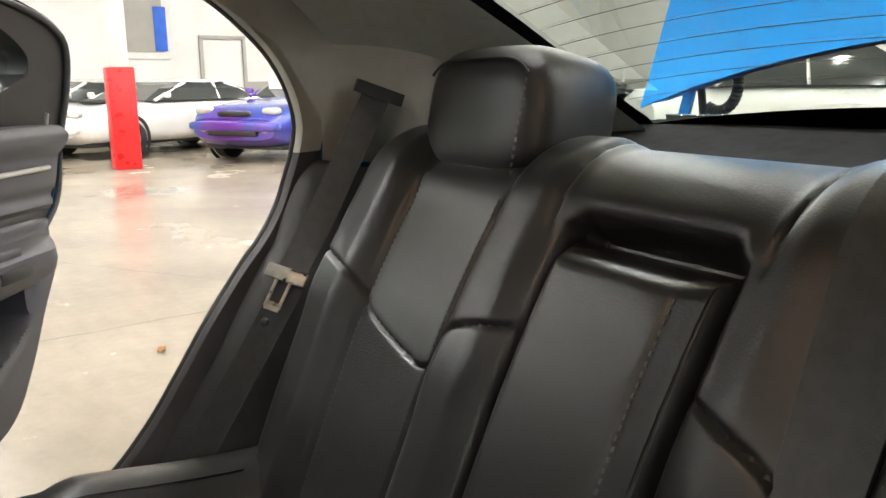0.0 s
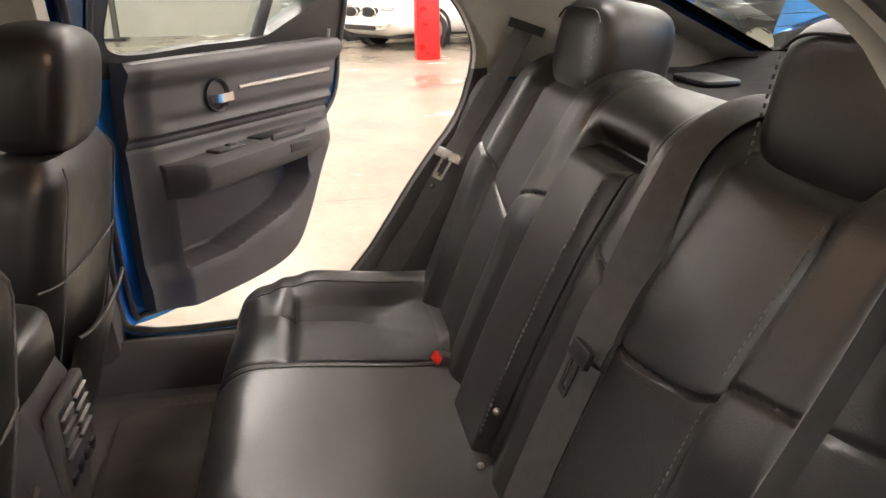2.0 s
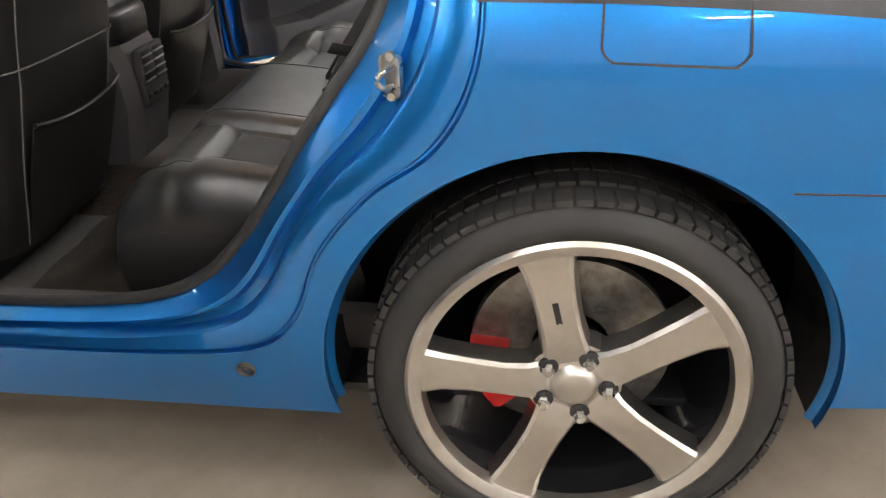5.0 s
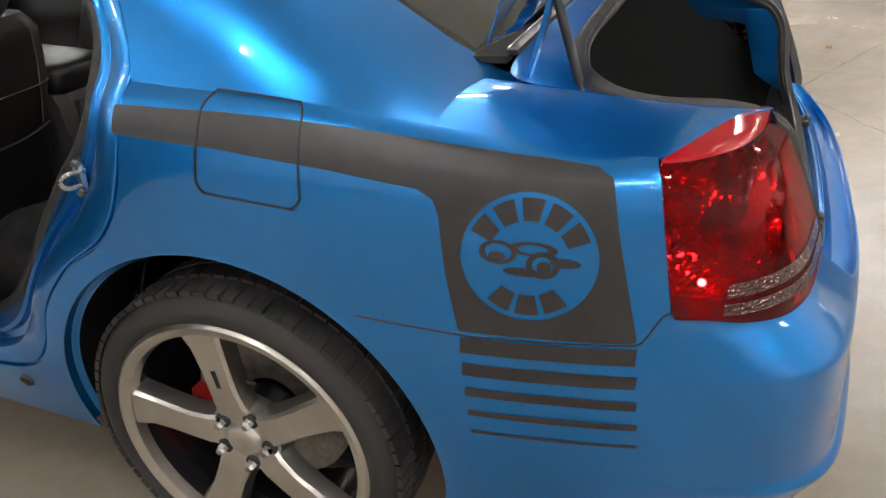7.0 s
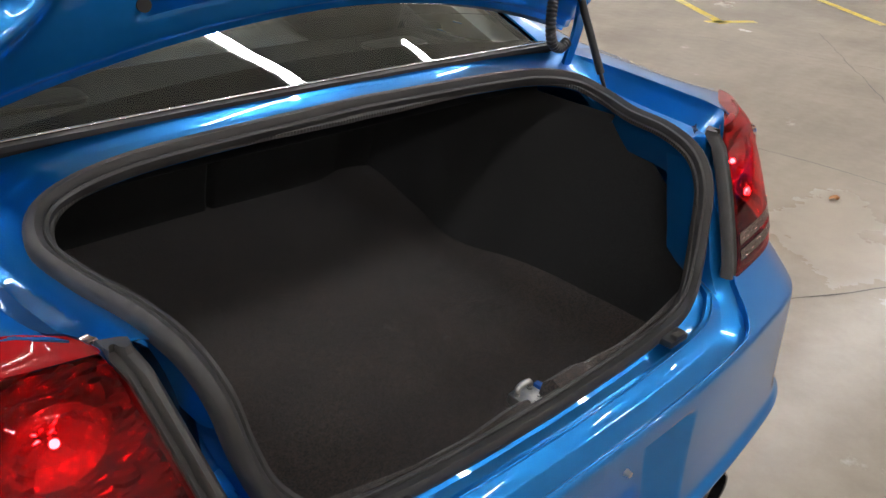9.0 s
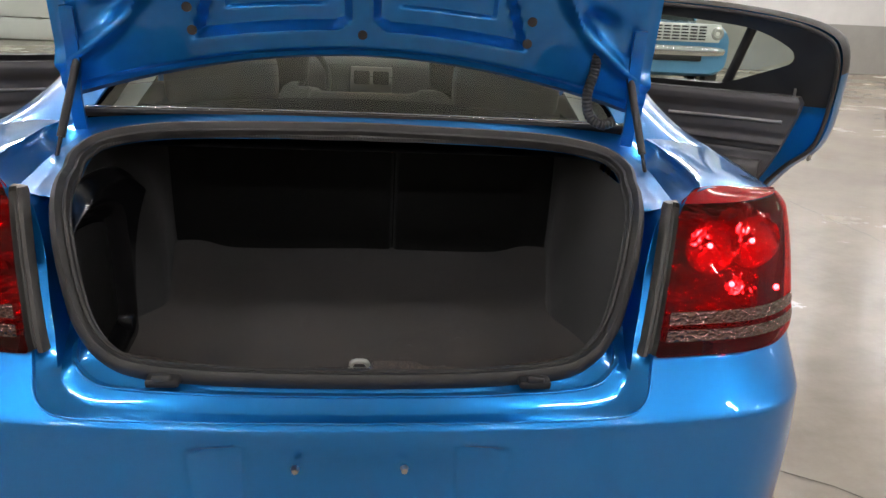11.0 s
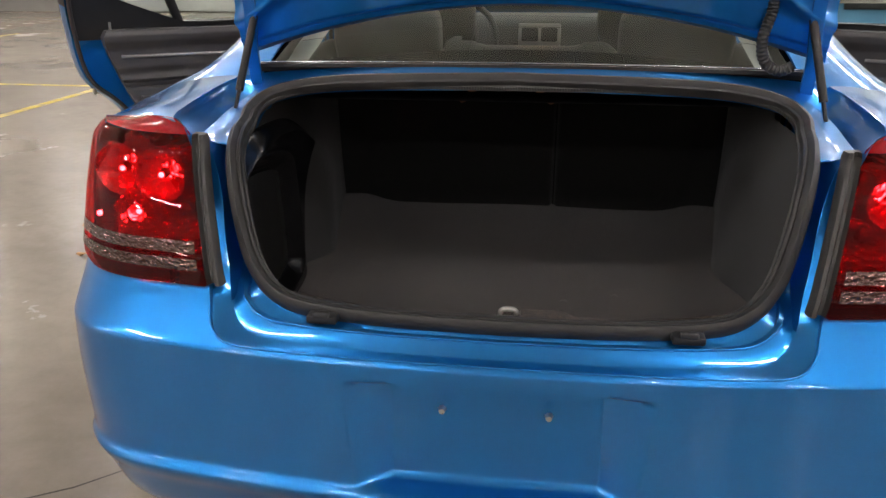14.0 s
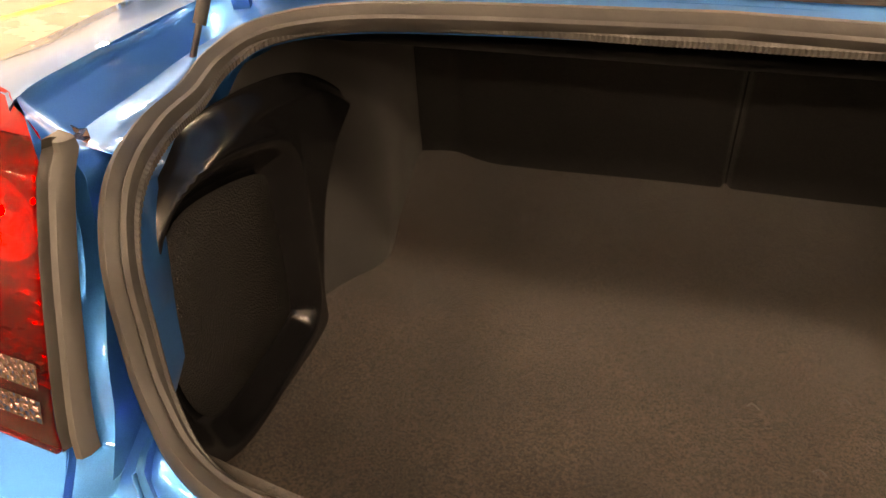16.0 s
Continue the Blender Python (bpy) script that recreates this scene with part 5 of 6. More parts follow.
dv = (c1 - c0).normalized()
rot = Matrix((Vector((1, 0, 0)), dv, Vector((1, 0, 0)).cross(dv))).transposed().to_4x4()
m = minv @ Matrix.Translation(c0) @ rot
part("tongue_head", box((0.068, 0.026, 0.010), (0, 0, 0), 0.003, 2, m), BLACK, mid, "black belt tongue")
part("tongue_blade", box((0.026, 0.010, 0.003), (0, 0.058, 0), 0.001, 1, m, box((0.007, 0.05, 0.003), (-0.0105, 0.036, 0), 0.001, 1, m, box((0.007, 0.05, 0.003), (0.0105, 0.036, 0), 0.001, 1, m))), BLACK, mid)
for x, t in ((-0.10, 0.20), (-0.125, 0.10)):
    part("snap_stud", cushion((0.012, 0.012, 0.012), minv @ back_point(x, t, 0.02), 2.0, 10, 8), STEEL, mid)


def buckle(at, turn):
    b = thing("belt_buckle", "black belt buckle with red release button between seat cushions", "belt buckle", at, "rear belt buckles")
    m = Matrix.Rotation(radians(turn), 4, "Z") @ Matrix.Rotation(radians(-58), 4, "X")
    part("housing", box((0.042, 0.026, 0.088), (0, 0, -0.014), 0.007, 2, m), VINYL, b)
    part("release_button", box((0.034, 0.020, 0.012), (0, 0.002, 0.030), 0.004, 2, m), BUTTON_RED, b, "red release button")


buckle((0.23, 0.49, 0.545), 10)
buckle((-0.312, 0.53, 0.555), -5)

# ---------------------------------------------------------------- front seats and console
def front_seat(x, y):
    s = thing("front_seat", "black leather front seat seen from behind, with map pocket", "car seat", (x, y, 0.28), "front seats")

    rings = []
    for v in np.linspace(0, 1, 26):
        w = float(np.interp(v, [0, 0.3, 0.75, 0.93, 1], [0.235, 0.25, 0.25, 0.235, 0.19]))
        yc, dep = 0.06 - 0.15 * v, float(np.interp(v, [0, 0.6, 0.93, 1], [0.20, 0.19, 0.16, 0.10]))
        ring = []
        for a in np.linspace(0, 2 * math.pi, 32, endpoint=False):
            c, q = math.cos(a), math.sin(a)
            ring.append((w * math.copysign(abs(c) ** 0.45, c), yc + dep / 2 * math.copysign(abs(q) ** 0.6, q), 0.10 + v * 0.60))
        rings.append(ring)
    b = part("backrest", loft(rings, None, True, False, True), LEATHER, s, "black leather seat back")
    # pocket panel and seams on the rear face
    def rear(u, v, o=0.004):
        w = float(np.interp(v, [0, 0.3, 0.75, 0.93, 1], [0.235, 0.25, 0.25, 0.235, 0.19]))
        yc, dep = 0.06 - 0.15 * v, float(np.interp(v, [0, 0.6, 0.93, 1], [0.20, 0.19, 0.16, 0.10]))
        c = min(1.0, abs(u))
        return Vector((w * u, yc - dep / 2 * (1 - c ** 4.4) ** 0.3 - o, 0.10 + v * 0.60))
    pocket = sheet(np.linspace(-0.72, 0.72, 24), np.linspace(0.0, 1, 16), lambda u, v: rear(u, 0.04 + v * (0.40 + 0.07 * abs(u) ** 2), 0.008 + 0.02 * v))
    thicken(pocket, 0.003)
    p = part("map_pocket", pocket, LEATHER, s, "slack leather map pocket")
    part("pocket_edge", tube([rear(u, 0.04 + 0.40 + 0.07 * u * u, 0.030) for u in np.linspace(-0.72, 0.72, 24)], 0.005), LEATHER, p)
    for u in (-0.72, 0.72):
        part("seam", tube([rear(u, v, 0.004) for v in np.linspace(0.02, 0.97, 30)], 0.002), STITCH, b)
    part("seam", tube([rear(u, 0.66, 0.004) for u in np.linspace(-0.95, 0.95, 30)], 0.0022), STITCH, b)
    part("seat_cushion", cushion((0.50, 0.52, 0.16), (0, 0.30, 0.14), 4.0, 32, 14), LEATHER, s)
    m = Matrix.Translation((0, -0.095, 0.80)) @ Matrix.Rotation(radians(10), 4, "X")
    h = part("headrest", cushion((0.31, 0.16, 0.22), (0, 0, 0), 3.6, 36, 20, m), LEATHER, s, "black leather headrest")
    for q in (-0.07, 0.07):
        part("headrest_post", tube([(q, -0.10, 0.66), (q, -0.11, 0.76)], 0.006), CHROME, h)
    part("base", box((0.42, 0.40, 0.10), (0, 0.28, 0.04), 0.02), BLACK, s)
    return s


front_seat(-0.40, 1.22)
front_seat(0.40, 1.28)
console = thing("centre_console", "charcoal centre console with rear air vents and padded armrest", "console", (0, 1.115, 0.30))
rings = []
for z, y0, w in ((0.0, 0.05, 0.10), (0.12, 0.02, 0.105), (0.24, 0.0, 0.11), (0.36, 0.01, 0.115), (0.40, 0.03, 0.115)):
    rings.append([(-w, 0.6, z), (-w, y0 + 0.03, z), (-w + 0.03, y0, z), (w - 0.03, y0, z), (w, y0 + 0.03, z), (w, 0.6, z)])
part("console_body", loft(rings, None, True, False, True), VINYL, console)
part("console_armrest", cushion((0.25, 0.40, 0.11), (0, 0.22, 0.44), 5.0, 36, 14), LEATHER, console, "padded black leather armrest lid")
vent = part("vent_panel", box((0.15, 0.02, 0.15), (0, 0.0, 0.31), 0.008), VINYL, console, "rear air vent panel")
for x in (-0.034, 0.034):
    part("vent_well", box((0.056, 0.012, 0.085), (x, -0.0055, 0.335), 0.003), BLACK, vent)
    for k in range(4):
        part("vent_slat", box((0.054, 0.010, 0.0035), (x, -0.0115, 0.302 + k * 0.021), 0.001), SILVER, vent)
for x in (-0.05, -0.017, 0.017, 0.05):
    part("vent_button", box((0.022, 0.006, 0.014), (x, -0.012, 0.262), 0.002), BLACK, vent)
# dashboard, far forward
dash = part("dashboard", cushion((1.44, 0.55, 0.34), (0, 2.35, 0.86), 5.0, 40, 16), VINYL, car, "charcoal dashboard")
part("centre_stack", box((0.22, 0.03, 0.14), (0, 2.07, 0.93), 0.01), SILVER, dash, "silver centre vent surround")
for x in (-0.05, 0.05):
    part("dash_vent", box((0.085, 0.02, 0.07), (x, 2.055, 0.945), 0.008), BLACK, dash)
wheel_pts = [(-0.40 + 0.185 * math.cos(a), 1.93 + 0.05 * math.sin(a), 0.93 + 0.175 * math.sin(a)) for a in np.linspace(0, 2 * math.pi, 40, endpoint=False)]
sw = part("steering_wheel", tube(wheel_pts, 0.015, True, (0, 1, 0)), LEATHER, car, "leather steering wheel")
part("wheel_hub", cushion((0.16, 0.06, 0.13), (-0.40, 1.95, 0.92), 3.0), BLACK, sw)

# ---------------------------------------------------------------- boot interior
boot = thing("boot_liner", "black carpet boot lining with moulded subwoofer panel", "boot lining", (0, -0.4, 0.53))
binv = Matrix.Translation((0, 0.4, -0.53))


def tpart(name, bm, material, parent=None, label="", **kw):
    bmesh.ops.transform(bm, matrix=binv, verts=bm.verts)
    return part(name, bm, material, parent or boot, label, **kw)


tpart("boot_floor", sheet(np.linspace(-0.60, 0.60, 40), np.linspace(-0.93, 0.40, 40),
      lambda u, v: Vector((u, v, 0.522 + 0.02 * float(sstep(-0.3, 0.25, v)) + 0.035 * float(sstep(0.42, 0.58, abs(u))) + 0.003 * math.sin(u * 9 + v * 5)))), CARPET, None, "black carpeted boot floor")
tpart("seat_back_panel", sheet(np.linspace(-0.60, 0.60, 300), np.linspace(0.52, 1.03, 16), lambda u, v: Vector((u, 0.345 - 0.05 * float(sstep(0.5, 0.6, abs(u))) - 0.30 * (v - 0.52) + 0.03 * math.exp(-((u - 0.092) / 0.007) ** 2) - 0.01 * math.exp(-((v - 0.56) / 0.012) ** 2), v))), FELT, None, "black felt seat backs with a split")
for side in (-1, 1):
    def wall(u, v):
        y, z = u, v
        x = 0.555 + (0.03 * float(sstep(-0.16, -0.32, y)) if side < 0 else 0.0) - 0.045 * math.exp(-((y + 0.20) / 0.16) ** 2) * float(sstep(0.98, 0.72, z)) + 0.04 * float(sstep(0.0, 0.3, y)) - 0.02 * float(sstep(-0.80, -0.92, y))
        return Vector((side * x, y, z))
    tpart("side_wall", sheet(np.linspace(-0.93, 0.36, 40), np.linspace(0.53, 1.05, 24), wall, [lambda U, V: 0.03 + np.where(U < -0.55, (1.04 - 0.9 * (-0.55 - U)) - V, 1.06 - V), lambda U, V: 0.31 - 0.32 * (V - 0.52) - U, lambda U, V: np.where(U < -0.40, 0.985, 1.05) - V]), FELT, None, "black felt side wall")
tpart("rear_wall", sheet(np.linspace(-0.56, 0.56, 40), np.linspace(0, 1, 8), lambda u, v: Vector((u, -0.915 - 0.02 * v + 0.06 * u * u * 3, 0.52 + v * (0.20 + 0.05 * u * u * 3)))), CARPET, None, "carpeted rear sill")
tpart("shelf_underside", sheet(np.linspace(-0.6, 0.6, 20), np.linspace(-0.46, 0.16, 10), lambda u, v: Vector((u, v, 1.02))), BLACK)
for x, lean in ((-0.145, 0.03), (0.072, -0.03)):
    tpart("shelf_bracket", tube(spline([(x, -0.28, 0.995), (x + lean * 0.5, -0.30, 1.005), (x + lean, -0.33, 1.018)], 10), 0.010), WARM, None, "rust-brown bracket")
# striker in the boot sill
lt = tpart("boot_striker", box((0.05, 0.05, 0.02), (0.012, -0.90, 0.694), 0.005), STEEL, None, "steel boot latch striker")
tpart("striker_loop", tube(spline([(-0.004, -0.89, 0.69), (-0.004, -0.89, 0.716), (0.010, -0.89, 0.721), (0.024, -0.89, 0.716), (0.024, -0.89, 0.69)], 20), 0.005), STEEL, lt)
tpart("blue_tab", box((0.012, 0.02, 0.012), (0.045, -0.895, 0.70), 0.002), mat("blue_tab_plastic", (0.02, 0.12, 0.5), 0.4), lt)

# moulded subwoofer panel in the left wall of the boot
panel = [(-0.60, 0.985), (-0.43, 0.965), (-0.30, 0.905), (-0.295, 0.875), (-0.36, 0.83), (-0.405, 0.77), (-0.43, 0.66), (-0.45, 0.56), (-0.69, 0.545), (-0.83, 0.60), (-0.86, 0.75), (-0.84, 0.90), (-0.76, 0.97)]
pp = spline(panel, 120, True)
grille = spline([(-0.75, 0.905), (-0.58, 0.885), (-0.552, 0.83), (-0.535, 0.67), (-0.56, 0.645), (-0.73, 0.625), (-0.795, 0.70), (-0.80, 0.83)], 80, True)


def sub_x(y, z):
    d = float(inside(grille, np.array([y]), np.array([z]))[0])
    e = float(inside(pp, np.array([y]), np.array([z]))[0])
    return -(0.505 + 0.022 * float(sstep(-0.03, 0.004, d)) + 0.03 * float(sstep(0.03, 0.0, e)) - 0.012 * math.exp(-((d + 0.04) / 0.014) ** 2))


sub = tpart("subwoofer_panel", sheet(np.linspace(-0.87, -0.28, 130), np.linspace(0.53, 1.0, 110), lambda u, v: Vector((sub_x(u, v), u, v)), [lambda U, V: inside(pp, U, V)]), SPEAKER, None, "glossy black moulded subwoofer panel")
tpart("subwoofer_grille", sheet(np.linspace(-0.81, -0.52, 40), np.linspace(0.61, 0.92, 40), lambda u, v: Vector((sub_x(u, v) + 0.006 + 0.010 * float(sstep(0.0, 0.06, float(inside(grille, np.array([u]), np.array([v]))[0]))), u, v)),
      [lambda U, V: inside(grille, U, V) - 0.004]), GRILLE, sub, "perforated black metal grille")
# plastic cover over the boot sill
cov = []
for x in np.linspace(-0.40, 0.40, 60):
    up = 0.010 * float(sstep(0.19, 0.10, abs(x - 0.05))) + 0.012 * float(sstep(0.07, 0.05, abs(x - 0.055)))
    notch = 0.035 * float(sstep(0.022, 0.016, abs(x - 0.008)))
    zt = 0.712 + 0.09 * x * x + up - notch
    cov.append([(x, -0.945 + 0.06 * x * x, zt - 0.004), (x, -0.925 + 0.06 * x * x, zt + 0.004), (x, -0.908 + 0.06 * x * x, zt - 0.012), (x, -0.90 + 0.06 * x * x, 0.54)])
tpart("sill_cover", loft(cov, None, False), CARPET, None, "dark fibre boot sill cover")
for x, y in ((0.114, -0.408), (0.24, -0.36), (0.19, -0.52)):
    lint = part("lint", tube(spline([(x, y, 0.529), (x + 0.008, y + 0.004, 0.532), (x + 0.016, y - 0.002, 0.529)], 8), 0.0012), STITCH, None)
    tagged(lint, "pale scrap of lint on the black boot carpet", "lint", "lint scraps")

# ---------------------------------------------------------------- rear doors, standing open
DOOR_ANGLE = 52.0
HINGE = (0.89, 1.28)


def rear_door(side):
    d = thing("rear_door", "open blue rear door with charcoal inner trim and chrome handle", "car door", (side * HINGE[0], HINGE[1], 0.37), "open rear doors")
    # local: u along the door from its hinge, n towards the cabin, z up from the sill
    du = Vector((side * math.sin(radians(DOOR_ANGLE)), -math.cos(radians(DOOR_ANGLE)), 0))
    dn = Vector((-side * math.cos(radians(DOOR_ANGLE)), -math.sin(radians(DOOR_ANGLE)), 0))

    def L(u, n, z):
        lean = 0.20 * max(0.0, z - 1.0)
        return du * u + dn * (n + lean) + Vector((0, 0, z - 0.37))

    outline = spline([(0.02, 0.42), (0.07, 0.375), (0.27, 0.366), (0.50, 0.370), (0.67, 0.395), (0.745, 0.46), (0.80, 0.555), (0.865, 0.68), (0.945, 0.79), (1.02, 0.86), (1.052, 0.93),
                      (1.068, 1.04), (1.078, 1.17), (1.066, 1.255), (1.025, 1.306), (0.90, 1.350), (0.66, 1.385), (0.36, 1.402), (0.10, 1.398), (0.025, 1.36), (0.0, 1.10), (0.0, 0.80)], 150, True).tolist()
    win = spline([(0.10, 1.090), (0.40, 1.086), (0.60, 1.086), (0.66, 1.092), (0.76, 1.128), (0.885, 1.178), (0.900, 1.205), (0.88, 1.236), (0.80, 1.278), (0.70, 1.305), (0.45, 1.330), (0.25, 1.338), (0.11, 1.338), (0.09, 1.22)], 90, True)
    trim = [(0.09, 0.45), (0.11, 0.415), (0.30, 0.405), (0.52, 0.41), (0.64, 0.445), (0.72, 0.54), (0.79, 0.66), (0.855, 0.76), (0.90, 0.86), (0.935, 0.96), (0.957, 1.04), (0.945, 1.064), (0.90, 1.068), (0.50, 1.066), (0.12, 1.064), (0.09, 1.04), (0.085, 0.75)]
    tp = spline(trim, 90, True)
    # inner trim: upper pad, middle band with pull cup and chrome strip, armrest, pocket
    g = lambda U, V: inside(outline, U, V) - 0.006  # noqa: E731
    us, zs = np.linspace(0.0, 1.12, 80), np.linspace(0.36, 1.42, 76)
    bulge = lambda u, z: -0.055 - 0.022 * math.sin(math.pi * min(max((z - 0.3) / 0.8, 0), 1))  # noqa: E731
    part("outer_skin", sheet(us, zs, lambda u, v: L(u, bulge(u, v), v), [g, lambda U, V: -inside(win, U, V)]), PAINT, d, "blue outer skin")
    part("inner_shell", sheet(us, zs, lambda u, v: L(u, 0.03, v), [lambda U, V: g(U, V) - 0.02, lambda U, V: -inside(win, U, V), lambda U, V: V - 1.03]), BLACK, d, "dark inner window surround")
    part("inner_panel", sheet(us, zs, lambda u, v: L(u, 0.029, v), [lambda U, V: g(U, V) - 0.004, lambda U, V: 0.02 - inside(tp, U, V), lambda U, V: 1.035 - V, lambda U, V: -inside(win, U, V)]), PAINT, d)
    rim = []
    for u, z in outline:
        rim.append([L(u, bulge(u, z), z), L(u, bulge(u, z) + 0.03, z), L(u, -0.005, z), L(0.55 + (u - 0.55) * 0.975, 0.03, 0.9 + (z - 0.9) * 0.965)])
    # painted edge below, black window frame above the belt line
    first = next(i for i, q in enumerate(outline) if q[1] > 1.16)
    last = max(i for i, q in enumerate(outline) if q[1] > 1.16)
    part("door_edge", loft(rim[last:] + rim[:first + 1], None, False), PAINT, d)
    part("frame_edge", loft(rim[first:last + 1], None, False), BLACK, d, "black upper door frame")
    wr = []
    for u, z in win:
        wr.append([L(u, bulge(u, z), z), L(u, 0.0, z), L(u, 0.032, z)])
    part("window_frame", loft(wr, None, False, True), BLACK, d, "black window frame")
    seal = [L(0.55 + (u - 0.55) * 0.95, 0.036, 0.9 + (z - 0.9) * 0.94) for u, z in outline]
    part("door_weatherstrip", tube(seal, 0.008, True, dn), RUBBER, d)
    gl = part("window_glass", sheet(us, zs, lambda u, v: L(u, -0.02, v), [lambda U, V: inside(win, U, V) + 0.004]), GLASS, d, "clear side window")
    gl.visible_shadow = False
    part("quarter_bar", tube([L(0.655, -0.005, 1.08), L(0.735, -0.005, 1.305)], 0.019), BLACK, d)
    arm_z = lambda u: 0.765 + 0.035 * (u - 0.45)  # noqa: E731

    def trim_n(u, z):
        n = 0.060 + 0.016 * float(sstep(0.10, 0.16, u))
        n += 0.018 * float(sstep(0.99, 1.03, z)) - 0.014 * float(sstep(1.045, 1.068, z))
        # upper pad that stands over the middle band, with a hollow along its foot
        n += 0.016 * float(sstep(0.868, 0.885, z)) - 0.010 * math.exp(-((z - 0.905) / 0.016) ** 2) * float(sstep(0.14, 0.24, u))
        n -= 0.006 * math.exp(-((z - 0.852) / 0.005) ** 2)
        # bulge that carries the armrest
        n += 0.030 * float(sstep(0.83, 0.74, z)) * float(sstep(0.14, 0.20, u))
        # map pocket, deep at its top, with a round lower edge
        low = 0.515 + 0.20 * max(0.0, u - 0.36) + 2.2 * max(0.0, u - 0.58) ** 2
        pocket = float(sstep(low, low + 0.014, z)) * float(sstep(0.735, 0.715, z)) * float(sstep(0.185, 0.205, u)) * float(sstep(0.745, 0.715, u))
        n -= 0.085 * pocket
        n += 0.016 * float(sstep(low + 0.03, low - 0.03, z)) * (1 - pocket)
        return n

    part("inner_trim", sheet(np.linspace(0.06, 0.98, 110), np.linspace(0.39, 1.07, 110), lambda u, v: L(u, trim_n(u, v), v), [lambda U, V: inside(tp, U, V)]), VINYL, d, "moulded charcoal inner trim")
    part("trim_edge", loft([[L(u, trim_n(u, z), z), L(u, 0.03, z)] for u, z in tp], None, False, True), VINYL, d)
    # armrest: a padded rail with a flat top; black blocks stand in for the dark pull cup and the slot in its face
    rings = []
    for u in np.linspace(0.165, 0.845, 34):
        k = float(sstep(0.155, 0.235, u)) * float(sstep(0.90, 0.74, u))
        dep, zc, h = 0.045 + 0.085 * k, arm_z(u), 0.048 - 0.006 * float(sstep(0.6, 0.84, u))
        rings.append([L(u, 0.055, zc + h * 0.85), L(u, 0.055 + dep * 0.45, zc + h), L(u, 0.055 + dep * 0.82, zc + h * 0.94), L(u, 0.055 + dep * 0.97, zc + h * 0.66), L(u, 0.055 + dep, zc + h * 0.1),
                      L(u, 0.055 + dep * 0.93, zc - h * 0.55), L(u, 0.055 + dep * 0.72, zc - h * 0.95), L(u, 0.045, zc - h * 1.1)])
    rest = part("armrest", loft(rings, None, True, False, True), VINYL, d, "padded charcoal armrest")
    frame_m = Matrix((du, dn, Vector((0, 0, 1)))).transposed().to_4x4()
    part("pull_slot", box((0.105, 0.012, 0.026), (0, 0, 0), 0.004, 2, Matrix.Translation(L(0.62, 0.181, arm_z(0.62) + 0.006)) @ frame_m), BLACK, rest, "black block for the dark pull slot")
    part("pull_cup", box((0.15, 0.055, 0.008), (0, 0, 0), 0.003, 2, Matrix.Translation(L(0.565, 0.115, arm_z(0.565) + 0.047)) @ frame_m), BLACK, rest, "black block for the dark pull cup")
    part("cup_rail", box((0.15, 0.014, 0.020), (0, 0, 0), 0.005, 2, Matrix.Translation(L(0.585, 0.165, arm_z(0.585) + 0.048)) @ frame_m), VINYL, rest, "moulded pull rail")
    part("switch_panel", box((0.11, 0.05, 0.010), (0, 0, 0), 0.004, 2, Matrix.Translation(L(0.37, 0.12, arm_z(0.37) + 0.049)) @ frame_m), VINYL, rest, "window switch panel")
    part("window_switch", box((0.034, 0.018, 0.008), (0, 0, 0), 0.003, 2, Matrix.Translation(L(0.39, 0.12, arm_z(0.39) + 0.055)) @ frame_m), BLACK, rest)
    rot = Matrix((du, dn, Vector((0, 0, 1)))).transposed().to_4x4()
    cup = part("handle_cup", spin([(0.0, 0.046), (0.010, 0.044), (0.006, 0.038), (-0.018, 0.030), (-0.022, 0.0001)], 32, "y"), BLACK, d, "round black handle recess")
    cup.matrix_local = Matrix.Translation(L(0.38, 0.094, 0.955)) @ rot
    hb = part("door_handle", tube(spline([(-0.03, 0.008, -0.008), (0.0, 0.018, -0.008), (0.035, 0.02, -0.006), (0.055, 0.012, -0.004)], 14), [(-0.004, -0.012), (0.004, -0.012), (0.004, 0.012), (-0.004, 0.012)], False), CHROME, cup, "chrome pull handle")
    part("accent_strip", tube([L(u, trim_n(u, 0.965 + 0.012 * (u - 0.5)) + 0.003, 0.965 + 0.012 * (u - 0.5)) for u in np.linspace(0.47, 0.90, 20)], 0.006), SILVER, d, "slim chrome accent strip")
    part("lock_knob", tube([L(0.925, 0.07, 1.055), L(0.925, 0.07, 1.095)], 0.005), SILVER, d)
    la = part("door_latch", box((0.012, 0.05, 0.07), (0, 0, 0), 0.003, 2, Matrix.Translation(L(1.0, -0.01, 0.86)) @ rot), STEEL, d, "steel door latch")
    return d


for side in (1, -1):
    rear_door(side)

# striker on the left jamb, rubber plug in the sill
st = part("door_striker", box((0.006, 0.036, 0.062), (0, 0, 0), 0.008, 2, Matrix.Translation((-0.880, 0.325, 0.863)) @ Matrix.Rotation(radians(-28), 4, "Z")), STEEL, car, "zinc-plated door striker")
part("striker_loop", tube(spline([(-0.875, 0.315, 0.878), (-0.908, 0.33, 0.878), (-0.914, 0.34, 0.865), (-0.908, 0.332, 0.852), (-0.875, 0.32, 0.850)], 20), 0.0042), STEEL, st)
for z in (0.835, 0.893):
    part("striker_screw", spin([(-0.007, 0.0001), (-0.007, 0.006), (0.0, 0.008)], 12, "x", (-0.884, 0.325, z)), STEEL, st)
